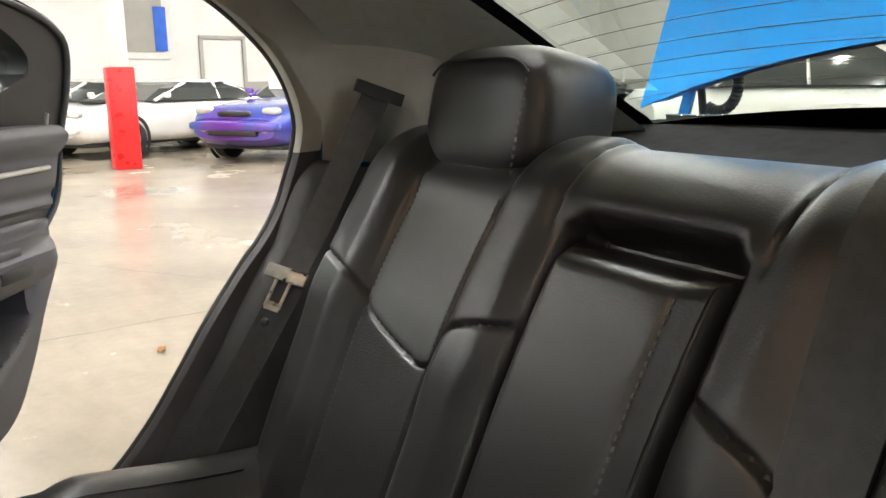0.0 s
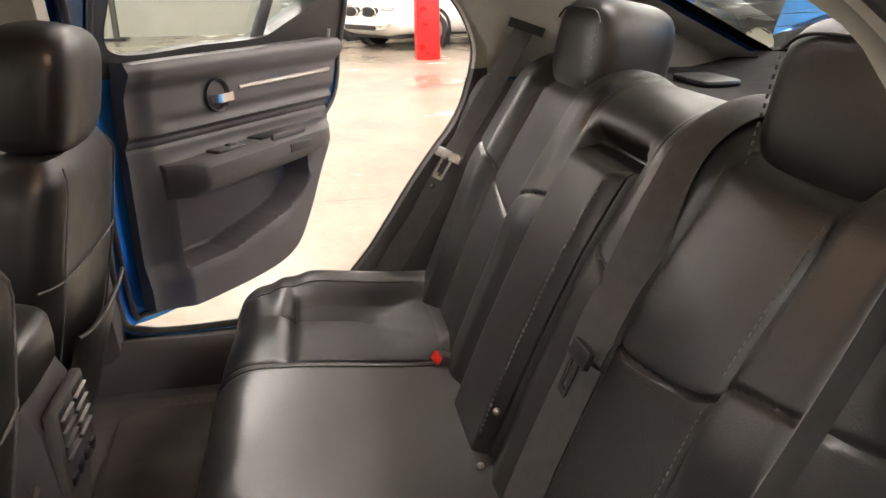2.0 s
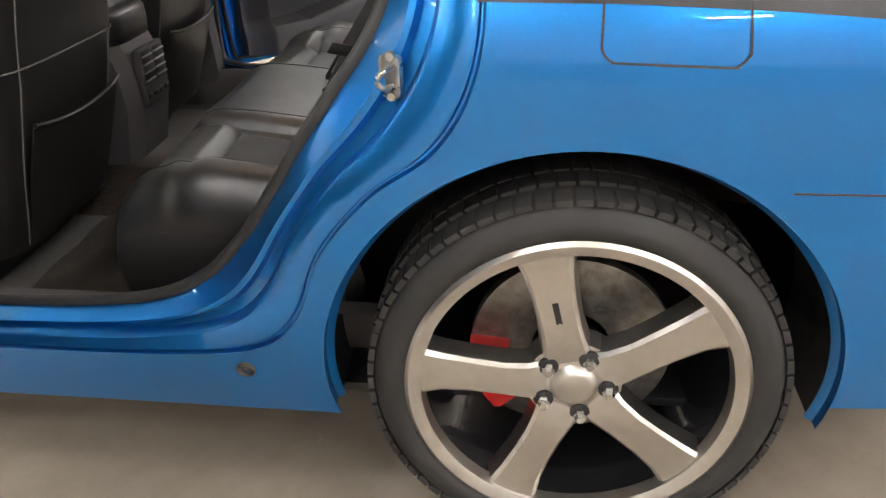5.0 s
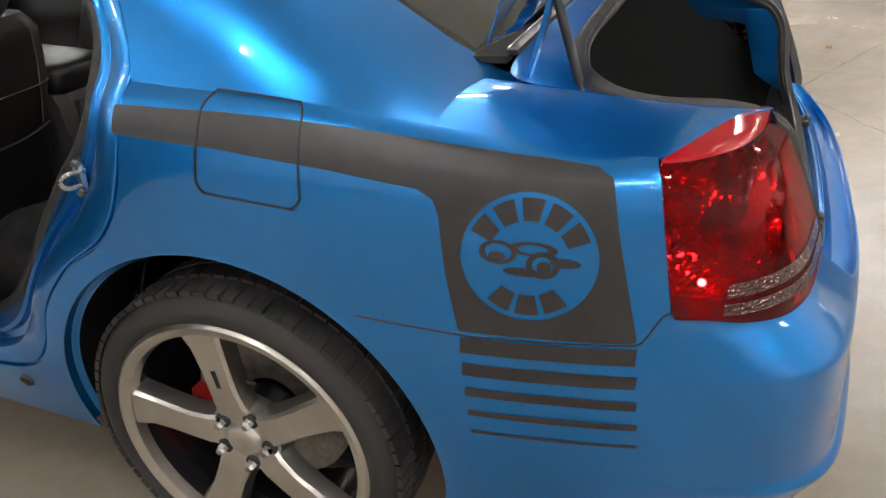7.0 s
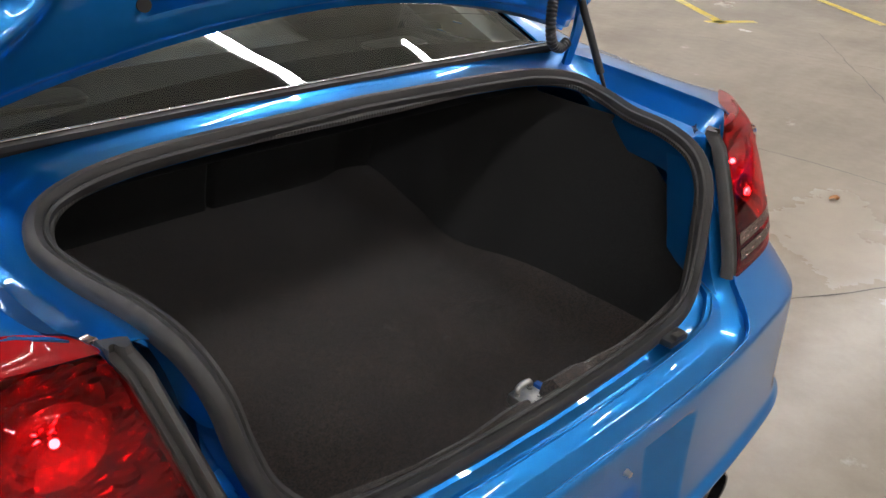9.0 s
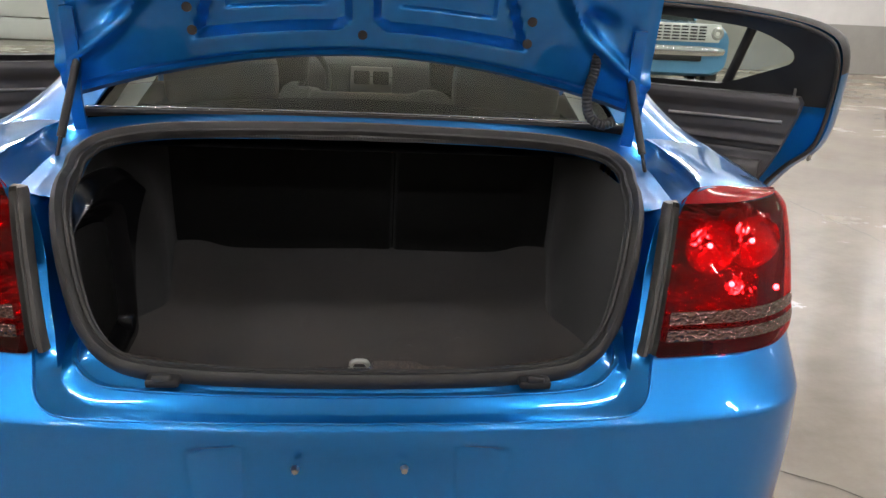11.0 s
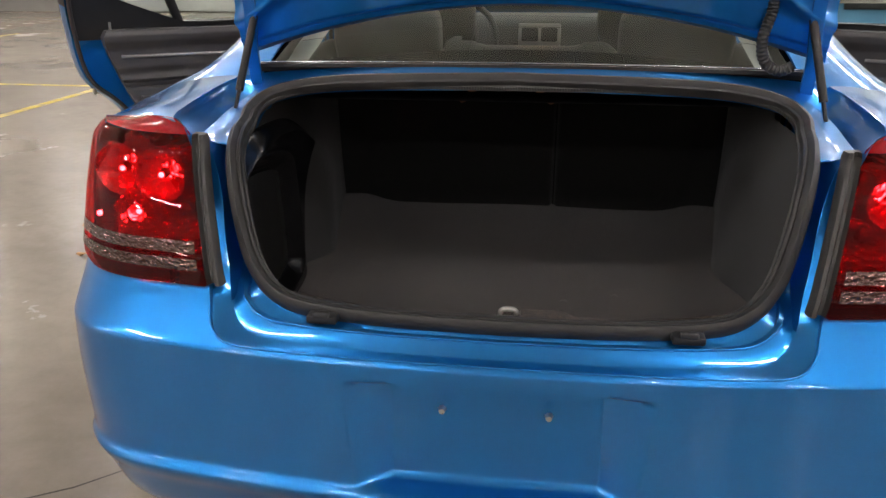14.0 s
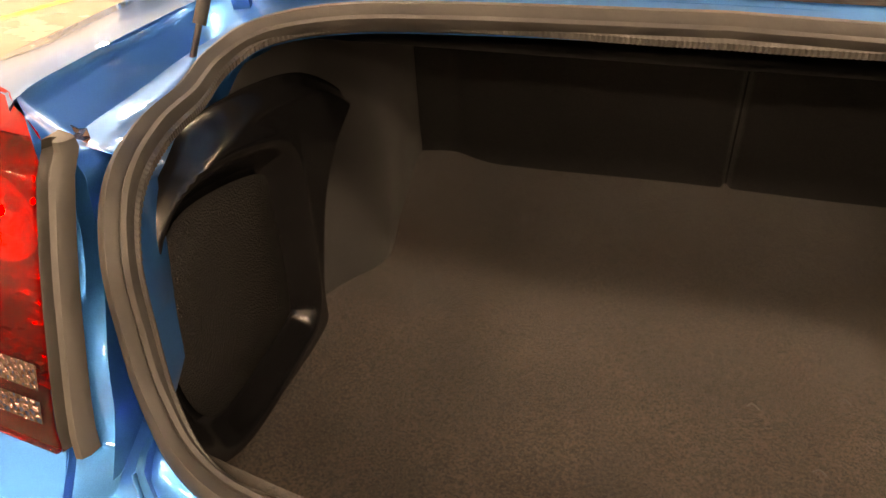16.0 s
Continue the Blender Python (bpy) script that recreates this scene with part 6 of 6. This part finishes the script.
plug = part("sill_plug", spin([(0.0, 0.0001), (0.003, 0.006), (0.0, 0.010), (0.006, 0.013), (0.006, 0.016), (-0.004, 0.0175)], 24, "x", (0, 0, 0)), RUBBER, car, "round rubber drain plug")
plug.location = flank(0.60, 0.345, -1, 0.0)
plug.rotation_euler = (0, radians(18), math.pi)

# ---------------------------------------------------------------- the hall
XW, XE, YSO, YN, H = -16.0, 19.0, -17.0, 18.5, 6.2
fl = part("floor", sheet(np.linspace(XW - 0.3, XE + 0.3, 12), np.linspace(YSO - 0.3, YN + 0.3, 12), lambda u, v: Vector((u, v, 0))), CONCRETE)
tagged(fl, "worn sealed beige concrete floor with cracks", "floor", kind="structure")


def hall_wall(name, a, b, label, upper=WALL_WHITE):
    a, b = Vector(a), Vector(b)
    d = b - a
    n = Vector((-d.y, d.x, 0)).normalized()
    w = thing(name, label, "wall", kind="structure")
    for z0, z1, m, t in ((0.0, 1.25, WALL_GREY, 0.0), (1.25, H, upper, 0.0)):
        bm = bmesh.new()
        vs = [bm.verts.new(p) for p in (a + Vector((0, 0, z0)), b + Vector((0, 0, z0)), b + Vector((0, 0, z1)), a + Vector((0, 0, z1)))]
        bm.faces.new(vs)
        r = bmesh.ops.extrude_face_region(bm, geom=bm.faces[:])
        bmesh.ops.translate(bm, vec=n * 0.25, verts=[v for v in r["geom"] if isinstance(v, bmesh.types.BMVert)])
        part("lower_band" if z0 == 0 else "upper_field", bm, m, w, smooth=False)
    return w


hall_wall("wall_east", (XE, YN, 0), (XE, YSO, 0), "white block wall with a grey lower band")
hall_wall("wall_west", (XW, YSO, 0), (XW, YN, 0), "white block wall with a grey lower band")
hall_wall("wall_north", (XW, YN, 0), (XE, YN, 0), "white block wall with a grey lower band")
hall_wall("wall_south", (XE, YSO, 0), (XW, YSO, 0), "white block wall with a grey lower band")
c = part("ceiling", box((XE - XW + 0.6, YN - YSO + 0.6, 0.2), ((XE + XW) / 2, (YN + YSO) / 2, H + 0.1)), CEIL, smooth=False)
tagged(c, "pale grey painted ceiling deck", "ceiling", kind="structure")

# strip lights
def strip_light():
    l = thing("ceiling_light", "lit white fluorescent strip light under the ceiling", "ceiling light", (0, 0, H - 0.55), "hall strip lights")
    part("housing", box((1.36, 0.20, 0.10), (0, 0, 0.06), 0.02), CEIL, l)
    part("diffuser", box((1.28, 0.13, 0.03), (0, 0, -0.005), 0.01), LAMPGLOW, l, "glowing diffuser")
    for x in (-0.5, 0.5):
        part("hanger", tube([(x, 0, 0.1), (x, 0, 0.55)], 0.008), STEEL, l)
    return l


first = strip_light()
LAMP_TURN = radians(-38)
k = 0
for x in (-12.5, -9.0, -5.6, -2.9, 2.3, 5.4, 8.5, 11.3, 14.0):
    for y in (-13.5, -8.5, -3.6, 1.62, 7.0, 12.5, 16.8):
        m = Matrix.Translation((x, y, H - 0.55)) @ Matrix.Rotation(LAMP_TURN, 4, "Z")
        if k == 0:
            first.location = (x, y, H - 0.55)
            first.rotation_euler = (0, 0, LAMP_TURN)
        else:
            copy_thing(first, m)
        k += 1

# red guarded column
col = thing("column", "white steel column with a red painted guard at its foot", "column", (11.45, -1.18, 0), kind="structure")
part("guard", box((0.36, 0.36, 1.42), (0, 0, 0.71), 0.02), PILLAR_RED, col, "red sheet metal guard")
part("shaft", box((0.24, 0.24, H - 1.42), (0, 0, 1.42 + (H - 1.42) / 2), 0.01), WALL_WHITE, col)

# ---------------------------------------------------------------- other vehicles in the hall
def flat_paint(name, c1, c2, metal=0.1):
    m = mat(name, c1, 0.35, metal, Coat_Weight=0.8, Coat_Roughness=0.05)
    varied(m, c1, c2, 3.0, 3.0)
    return m


CAR_GLASS = mat("dark_car_glass", (0.035, 0.04, 0.04), 0.06, Coat_Weight=0.5)
WHITE_PAINT = flat_paint("white_car_paint", (0.74, 0.74, 0.71), (0.78, 0.78, 0.75))
HEADLAMP = mat("headlamp_glass", (0.72, 0.72, 0.70), 0.12, 0.6)


def parked_car(name, label, at, turn, paint, length=4.7, width=1.85, height=1.3, hood=0.78, grille=None, boxy=False, group="parked cars", stripe=None):
    """A car along local +y; hood: the height of the bonnet."""
    c = thing(name, label, "car", at, group)
    c.rotation_euler = (0, 0, radians(turn))
    L, w = length / 2, width / 2
    belt = hood + 0.10
    st = [(-L, 0.86, 0.42, hood - 0.10), (-L + 0.12, 0.93, 0.27, hood + 0.02), (-L * 0.55, 1.0, 0.22, belt), (0.0, 1.0, 0.20, belt), (L * 0.28, 1.0, 0.20, belt - 0.02),
          (L * 0.55, 1.0, 0.22, hood + 0.02), (L - 0.25, 0.95, 0.24, hood - 0.06), (L - 0.05, 0.88, 0.30, hood - 0.14), (L, 0.82, 0.36, hood - 0.24)]
    if boxy:
        st = [(-L, 0.96, 0.5, belt - 0.05), (-L + 0.05, 0.99, 0.42, belt), (0.0, 1.0, 0.42, belt), (L * 0.5, 1.0, 0.42, hood + 0.05), (L - 0.06, 0.98, 0.45, hood + 0.03), (L, 0.96, 0.5, hood - 0.02)]
    ys = np.linspace(-L, L, 40)
    col = lambda k: np.interp(ys, [q[0] for q in st], [q[k] for q in st])  # noqa: E731
    rings = []
    for y, kw, zb, zt in zip(ys, col(1), col(2), col(3)):
        hw = w * kw
        ring = []
        for a in np.linspace(0, 2 * math.pi, 28, endpoint=False):
            ca, sa = math.cos(a), math.sin(a)
            e = 0.42 if not boxy else 0.25
            ring.append((hw * math.copysign(abs(ca) ** e, ca), y, (zb + zt) / 2 + (zt - zb) / 2 * math.copysign(abs(sa) ** 0.55, sa)))
        rings.append(ring)
    part("body", loft(rings, None, True, False, True), paint, c)
    # cabin
    c0, c1, c2, c3 = (-L * 0.72, -L * 0.38, L * 0.02, L * 0.36) if not boxy else (-L * 0.9, -L * 0.85, L * 0.2, L * 0.36)
    rows = []
    for z, ya, yb, kw in ((belt - 0.05, c0, c3, 0.92), ((belt + height) / 2, (c0 + c1) / 2, (c2 + c3) / 2, 0.83), (height - 0.05, c1, c2, 0.72)):
        hw = w * kw
        rows.append([(hw, ya, z), (hw, yb, z), (hw * 0.8, yb + 0.1, z), (-hw * 0.8, yb + 0.1, z), (-hw, yb, z), (-hw, ya, z), (-hw * 0.8, ya - 0.08, z), (hw * 0.8, ya - 0.08, z)])
    part("window_band", loft(rows, None, True), CAR_GLASS, c, "dark glazing", smooth=False)
    part("roof", cushion((w * 1.50, (c2 - c1) + 0.30, 0.09), (0, (c1 + c2) / 2, height - 0.045), 4.0, 28, 10), paint, c)
    for sx in (-1, 1):
        for ya, yb in ((c0, c1), (c3, c2)):
            part("pillar", tube([(sx * w * 0.90, ya, belt - 0.04), (sx * w * 0.74, yb, height - 0.06)], 0.032), paint, c)
        part("pillar", tube([(sx * w * 0.90, (c1 + c2) / 2 - 0.2, belt - 0.04), (sx * w * 0.74, (c1 + c2) / 2 - 0.2, height - 0.06)], 0.03), paint, c)
        part("wing_mirror", cushion((0.16, 0.09, 0.10), (sx * (w + 0.04), c3 - 0.15, belt + 0.05), 3.0, 14, 8), paint, c)
        for y in (-L * 0.60, L * 0.62):
            r = 0.33 if not boxy else 0.42
            wh = part("wheel", spin([(-0.10, r * 0.6), (-0.11, r * 0.8), (-0.09, r), (0.09, r), (0.11, r * 0.8), (0.10, r * 0.6)], 32, "x", (sx * (w - 0.10), y, r)), TYRE, c, "black tyre")
            part("rim", spin([(sx * 0.09, 0.001), (sx * 0.10, r * 0.3), (sx * 0.085, r * 0.55), (sx * 0.10, r * 0.64), (sx * 0.06, r * 0.64)], 24, "x", (sx * (w - 0.10), y, r)), ALLOY, wh, "bright alloy rim")
            part("arch", spin([(0.0, r * 1.02), (0.0, r * 1.22)], 32, "x", (sx * (w + 0.002), y, r)), BLACK, c) if not boxy else None
        zl = hood - 0.14 if not boxy else hood - 0.10
        if boxy:
            part("headlamp", spin([(0.0, 0.001), (0.03, 0.06), (0.02, 0.095), (-0.02, 0.10)], 24, "y", (sx * w * 0.72, L + 0.03, zl)), HEADLAMP, c, "round headlamp")
        else:
            part("headlamp", cushion((0.34, 0.14, 0.12), (sx * w * 0.68, L - 0.13, zl), 3.0, 18, 8), HEADLAMP, c)
            part("fog_lamp", cushion((0.14, 0.06, 0.08), (sx * w * 0.62, L - 0.02, hood - 0.42), 2.5, 14, 8), HEADLAMP, c)
    if grille:
        grille(c, w, L, hood)
    part("front_bumper", cushion((width * 0.92, 0.16, 0.16), (0, L - 0.02, hood - 0.36), 4.0, 28, 10), paint if not boxy else CHROME, c)
    part("lower_intake", box((width * 0.5, 0.05, 0.09), (0, L + 0.03, hood - 0.46), 0.02), BLACK, c)
    part("underbody", box((width * 0.8, length * 0.9, 0.08), (0, 0, 0.24), 0.02), BLACK, c)
    return c


def twin_grille(c, w, L, hood):
    for sx in (-1, 1):
        g = part("grille", cushion((0.42, 0.10, 0.17), (sx * 0.28, L - 0.02, hood - 0.20), 4.0, 24, 8), BLACK, c, "black grille opening")
        part("grille_frame", tube([(sx * 0.28 + 0.22 * math.cos(a), L + 0.03, hood - 0.20 + 0.09 * math.sin(a)) for a in np.linspace(0, 2 * math.pi, 24, endpoint=False)], 0.014, True, (0, 1, 0)), CHROME, g)
    part("bonnet_scoop", cushion((0.5, 0.6, 0.10), (0, L * 0.55, hood + 0.05), 3.0), BLACK, c)


def single_grille(c, w, L, hood):
    part("grille", cushion((0.62, 0.10, 0.10), (0, L - 0.05, hood - 0.18), 4.0, 24, 8), BLACK, c, "black grille opening")
    part("windscreen_card", box((0.55, 0.01, 0.22), (0.25, L * 0.31, hood + 0.28), 0.0, 1), WHITE_PAINT, c)


def bar_grille(c, w, L, hood):
    g = part("grille", box((1.36, 0.05, 0.26), (0, L + 0.02, hood - 0.10), 0.02), WHITE_PAINT, c, "white slotted grille")
    for k in range(5):
        for x in np.linspace(-0.40, 0.40, 7):
            part("grille_slot", box((0.105, 0.02, 0.022), (x, L + 0.045, hood - 0.19 + k * 0.044), 0.004), BLACK, g)


PURPLE = mat("colour_shift_paint", (0.10, 0.03, 0.30), 0.3, 0.3, Coat_Weight=1.0, Coat_Roughness=0.04)
varied(PURPLE, (0.10, 0.03, 0.33), (0.02, 0.06, 0.36), 0.9, 2.0, 0.42, 0.6)
parked_car("white_coupe", "white classic coupe with black twin grille and bonnet scoop", (14.7, -2.4, 0), 30.0, WHITE_PAINT, 4.85, 1.86, 1.28, 0.86, twin_grille)
parked_car("purple_coupe", "purple and blue colour-shift coupe on alloy wheels", (12.45, -4.6, 0), 33.0, PURPLE, 4.6, 1.86, 1.34, 0.92, single_grille)
parked_car("grey_coupe", "pale grey coupe parked behind the white coupe", (17.1, -1.1, 0), 30.0, flat_paint("pale_grey_car_paint", (0.50, 0.50, 0.49), (0.55, 0.55, 0.53)), 4.5, 1.8, 1.3, 0.84, single_grille)
parked_car("blue_truck", "light blue classic off-road truck with white slotted grille", (4.35, 11.4, 0), 180.0, flat_paint("light_blue_truck_paint", (0.10, 0.30, 0.52), (0.12, 0.33, 0.55)), 4.0, 1.75, 1.85, 1.18, bar_grille, True)
parked_car("green_coupe", "lime green coupe parked ahead", (-0.9, 10.2, 0), 170.0, flat_paint("lime_green_paint", (0.13, 0.62, 0.05), (0.15, 0.66, 0.06)), 4.7, 1.88, 1.32, 0.92, single_grille)
parked_car("white_suv", "white sport utility vehicle with red tail lamps", (5.6, -8.6, 0), 150.0, WHITE_PAINT, 4.8, 1.95, 1.72, 1.05, single_grille)
parked_car("black_convertible", "black car with raised bonnet line beside a red one", (8.4, -6.8, 0), 140.0, flat_paint("black_car_paint", (0.012, 0.012, 0.014), (0.018, 0.018, 0.02)), 4.7, 1.9, 1.45, 0.95, single_grille)
parked_car("red_coupe", "red coupe with dark windows", (3.0, -9.8, 0), 160.0, flat_paint("red_car_paint", (0.45, 0.02, 0.02), (0.5, 0.025, 0.02)), 4.6, 1.85, 1.25, 0.82, single_grille)

# doorway, banner and window frame on the east wall
dr = thing("door_1", "grey framed doorway in the white wall", "door", (XE - 0.02, -4.85, 0), kind="structure")
for y in (-0.52, 0.52):
    part("jamb", box((0.12, 0.09, 2.25), (-0.02, y, 1.125), 0.008), WALL_GREY, dr)
part("head", box((0.12, 1.13, 0.09), (-0.02, 0, 2.29), 0.008), WALL_GREY, dr)
part("leaf", box((0.05, 0.95, 2.24), (0.0, 0, 1.12), 0.004), WALL_WHITE, dr, "white door leaf")
wn = thing("window_1", "white framed wall panel with a blue banner", "window", (XE - 0.02, -3.0, 1.7), kind="structure")
BANNER = mat("blue_banner_cloth", (0.02, 0.10, 0.48), 0.7)
varied(BANNER, (0.02, 0.09, 0.45), (0.03, 0.12, 0.52), 4.0, 4.0)
part("frame", box((0.06, 1.25, 1.75), (0, 0, 0.95), 0.02), WALL_WHITE, wn)
part("pane", box((0.02, 1.0, 1.45), (-0.04, 0.02, 0.95), 0.005), WALL_GREY, wn)
part("banner", box((0.02, 0.28, 1.0), (-0.055, -0.42, 0.75), 0.004), BANNER, wn)

# roller doors on the north wall
def roller_door(x):
    d = thing("garage_door", "white sectional garage door with horizontal panels", "garage door", (x, YN - 0.06, 0), "sectional doors", "structure")
    for k in range(7):
        part("panel", box((4.2, 0.06, 0.50), (0, 0, 0.28 + k * 0.52), 0.012), WALL_WHITE, d)
        for q in (-1.6, 0, 1.6):
            part("bracket", box((0.10, 0.03, 0.08), (q, -0.04, 0.54 + k * 0.52), 0.006), STEEL, d)
    for q in (-2.2, 2.2):
        part("rail", box((0.10, 0.10, 3.8), (q, -0.03, 1.9), 0.01), STEEL, d)
    return d


for x in (-9.8, -3.6, 2.8):
    roller_door(x)
post = thing("bollard", "red painted steel post before the garage door", "bollard", (-6.55, YN - 0.7, 0))
part("post", spin([(0.0, 0.11), (1.6, 0.11), (1.68, 0.09), (1.70, 0.001)], 24, "z"), PILLAR_RED, post)
# steel cart by the east wall
cart = thing("platform_cart", "grey steel platform cart against the wall", "cart", (17.6, 6.6, 0))
part("deck", box((0.8, 2.0, 0.08), (0, 0, 0.34), 0.01), STEEL, cart)
for y in (-0.8, 0.8):
    part("rail", tube(spline([(-0.35, y, 0.3), (-0.35, y, 0.8), (0.35, y, 0.8), (0.35, y, 0.3)], 20), 0.02), STEEL, cart)
    for x in (-0.3, 0.3):
        part("castor", disc(0.11, (x, y, 0.13), "x", 16, 0.05), RUBBER, cart)
for y in (4.9, 5.5):
    p = thing("lift_post", "dark steel stand against the wall", "stand", (18.2, y, 0))
    part("mast", box((0.12, 0.12, 2.6), (0, 0, 1.3), 0.01), BLACK, p)
    part("foot", box((0.5, 0.5, 0.05), (0, 0, 0.03), 0.01), BLACK, p)

# floor paint and cracks
def floor_line(a, b, w, m, name, label, jag=0.0):
    a, b = Vector(a), Vector(b)
    d = (b - a)
    n = Vector((-d.y, d.x, 0)).normalized()
    rng = random.Random(int(abs(a.x * 91 + a.y * 37 + b.x * 11) * 10))
    rows = []
    k = max(2, int(d.length / 0.12)) if jag else 2
    for i in range(k + 1):
        o = n * (rng.uniform(-1, 1) * jag)
        ww = w * (0.5 + rng.random()) if jag else w
        p = a + d * i / k + o
        rows.append([p - n * ww / 2 + Vector((0, 0, 0.002)), p + n * ww / 2 + Vector((0, 0, 0.002))])
    ob = part(name, loft(rows, None, False), m, None, smooth=False)
    tagged(ob, label, "floor marking" if not jag else "floor crack", kind="structure")


for a, b in (((-14, 6.0, 0), (-4.5, 6.0, 0)), ((6.55, 2.35, 0), (9.0, 5.55, 0)), ((6.47, 2.50, 0), (6.95, 2.23, 0)), ((8.05, 1.40, 0), (10.9, 4.75, 0)), ((-4.8, 1.5, 0), (-4.8, 6.0, 0)), ((-10, 6.0, 0), (-10, 12, 0))):
    floor_line(a, b, 0.10, YELLOW, "floor_line", "worn yellow painted floor line")
for a, b in (((-0.95, -0.45, 0), (-2.0, -1.25, 0)), ((1.2, -0.08, 0), (1.75, -0.5, 0)), ((1.75, -0.5, 0), (6.0, -2.5, 0)), ((2.0, -1.9, 0), (7.0, 1.6, 0)), ((3.2, 3.5, 0), (3.9, -6.0, 0)), ((-2.0, -1.25, 0), (-5, -3.2, 0)),
             ((5.8, 2.2, 0), (6.6, -3.0, 0))):
    floor_line(a, b, 0.006, CRACK, "floor_crack", "dark hairline crack in the concrete", 0.012)
for x, y in ((2.96, 0.166), (3.05, -0.26), (-2.3, 1.42), (-2.09, 1.02), (4.2, -1.4)):
    lf = part("dry_leaf", sheet(np.linspace(-0.03, 0.03, 7), np.linspace(-0.022, 0.022, 6), lambda u, v: Vector((x + u, y + v, 0.004 + 0.010 * math.sin(u * 90) ** 2 + 0.006 * math.cos(v * 120) ** 2)),
              [lambda U, V: 0.022 - np.hypot(U * 0.75, V) + 0.005 * np.sin(np.arctan2(V, U) * 5)]), mat("dry_leaf_brown", (0.34, 0.16, 0.05), 0.8), None)
    tagged(lf, "small dry brown leaf on the concrete floor", "leaf", "fallen leaves")

# ---------------------------------------------------------------- the blue car's front: closed front doors, wings, bonnet and nose
NOSE = spline([(0.916, 2.45), (0.912, 3.0), (0.90, 3.4), (0.868, 3.72), (0.80, 3.92), (0.62, 4.03), (0.32, 4.075), (0.0, 4.085)], 120)
NOSE_X, NOSE_Y = NOSE[:, 0].tolist(), NOSE[:, 1].tolist()
nose_top = smooth_table([(2.4, 1.045), (2.75, 1.04), (3.2, 1.005), (3.7, 0.93), (3.95, 0.86), (4.09, 0.80)])


def nose_point(s, z, side):
    x, y = at(NOSE_X, s), at(NOSE_Y, s)
    w = 1 + (float(side_w(z)) / 0.932 - 1) * (1 - 0.6 * sstep(3.5, 3.95, y))
    return Vector((side * x * w, y - 0.05 * sstep(0.6, 0.85, z) * sstep(3.7, 4.0, y), z))


def nose_fields():
    yy = lambda U: np.interp(U, np.linspace(0, 1, 120), NOSE[:, 1])  # noqa: E731
    return [lambda U, V: np.hypot(yy(U) - AXLE[0] - 3.048, V - AXLE[1]) - ARCH_R, lambda U, V: nose_top(yy(U)) - V]


for side in (-1, 1):
    bm = sheet(np.linspace(1.40, 2.445, 24), np.linspace(0.34, 1.045, 30), lambda u, v: flank(u, v, side))
    thicken(bm, 0.004)
    fd = part("front_door", bm, PAINT, car, "closed blue front door")
    part("door_trim", sheet(np.linspace(1.30, 2.42, 24), np.linspace(0.40, 1.04, 20), lambda u, v: Vector((side * (0.80 - 0.05 * math.exp(-((v - 0.72) / 0.05) ** 2)), u, v))), VINYL, fd, "charcoal inner trim")
    part("door_handle", tube([flank(y, 0.93, side, 0.02) for y in np.linspace(1.50, 1.70, 8)], 0.011), PAINT, fd, "blue pull handle")
    fg = part("door_window", sheet(np.linspace(1.38, 2.48, 40), np.linspace(0.0, 0.5, 20), lambda u, v: roof_point(u, v, side, 0.006), [lambda U, V: inside(FRONT_OUT, U, roof_z_at(U, V)) + 0.004]), GLASS, fd, "clear side window")
    fg.visible_shadow = False
    bm = sheet(np.linspace(1.40, 2.445, 30), np.linspace(0.20, 0.336, 8), lambda u, v: flank(u, v, side))
    thicken(bm, 0.004)
    part("sill_panel", bm, PAINT, car)
    bm = sheet(np.linspace(0, 1, 110), np.linspace(0.24, 1.045, 60), lambda u, v: nose_point(u, v, side), nose_fields())
    thicken(bm, 0.004)
    part("front_wing", bm, PAINT, car, "blue front wing and bumper half")
    lamp = part("headlamp", sheet(np.linspace(0.72, 0.86, 20), np.linspace(0.66, 0.79, 10), lambda u, v: nose_point(u, v, side) + Vector((side * 0.004, 0.006, 0))), HEADLAMP, car, "clear headlamp")
    lamp["label"] = "clear headlamp"
    liner = []
    for a in np.linspace(radians(-12), radians(192), 40):
        y, z = AXLE[0] + 3.048 + ARCH_R * math.cos(a), max(AXLE[1] + ARCH_R * math.sin(a), 0.24)
        liner.append([(side * 0.90, y, z), (side * 0.60, y, z)])
    part("arch_liner", loft(liner, None, False), BLACK, car)
bonnet = bmesh.new()
for side in (-1, 1):
    sheet(np.linspace(0.155, 1, 60), np.linspace(0, 1, 14), lambda u, q: Vector((side * abs(nose_point(u, float(nose_top(at(NOSE_Y, u))), 1).x) * (1 - q), nose_point(u, 0.80, 1).y,
          float(nose_top(at(NOSE_Y, u))) + 0.035 * (1 - (1 - q) ** 2) * float(sstep(4.08, 3.7, at(NOSE_Y, u))) + 0.014 * float(sstep(0.55, 0.62, q)))), [], bonnet)
bmesh.ops.remove_doubles(bonnet, verts=bonnet.verts, dist=0.0005)
part("bonnet", bonnet, PAINT, car, "blue bonnet with a raised centre")
gr = part("grille", box((0.72, 0.03, 0.20), (0, 4.045, 0.655), 0.02), BLACK, car, "black radiator grille")
part("grille_bar", box((0.70, 0.02, 0.022), (0, 4.066, 0.655), 0.006), PAINT, gr)
part("grille_bar", box((0.022, 0.02, 0.19), (0, 4.066, 0.655), 0.006), PAINT, gr)
part("lower_intake", box((0.90, 0.03, 0.10), (0, 4.062, 0.36), 0.02), BLACK, car)
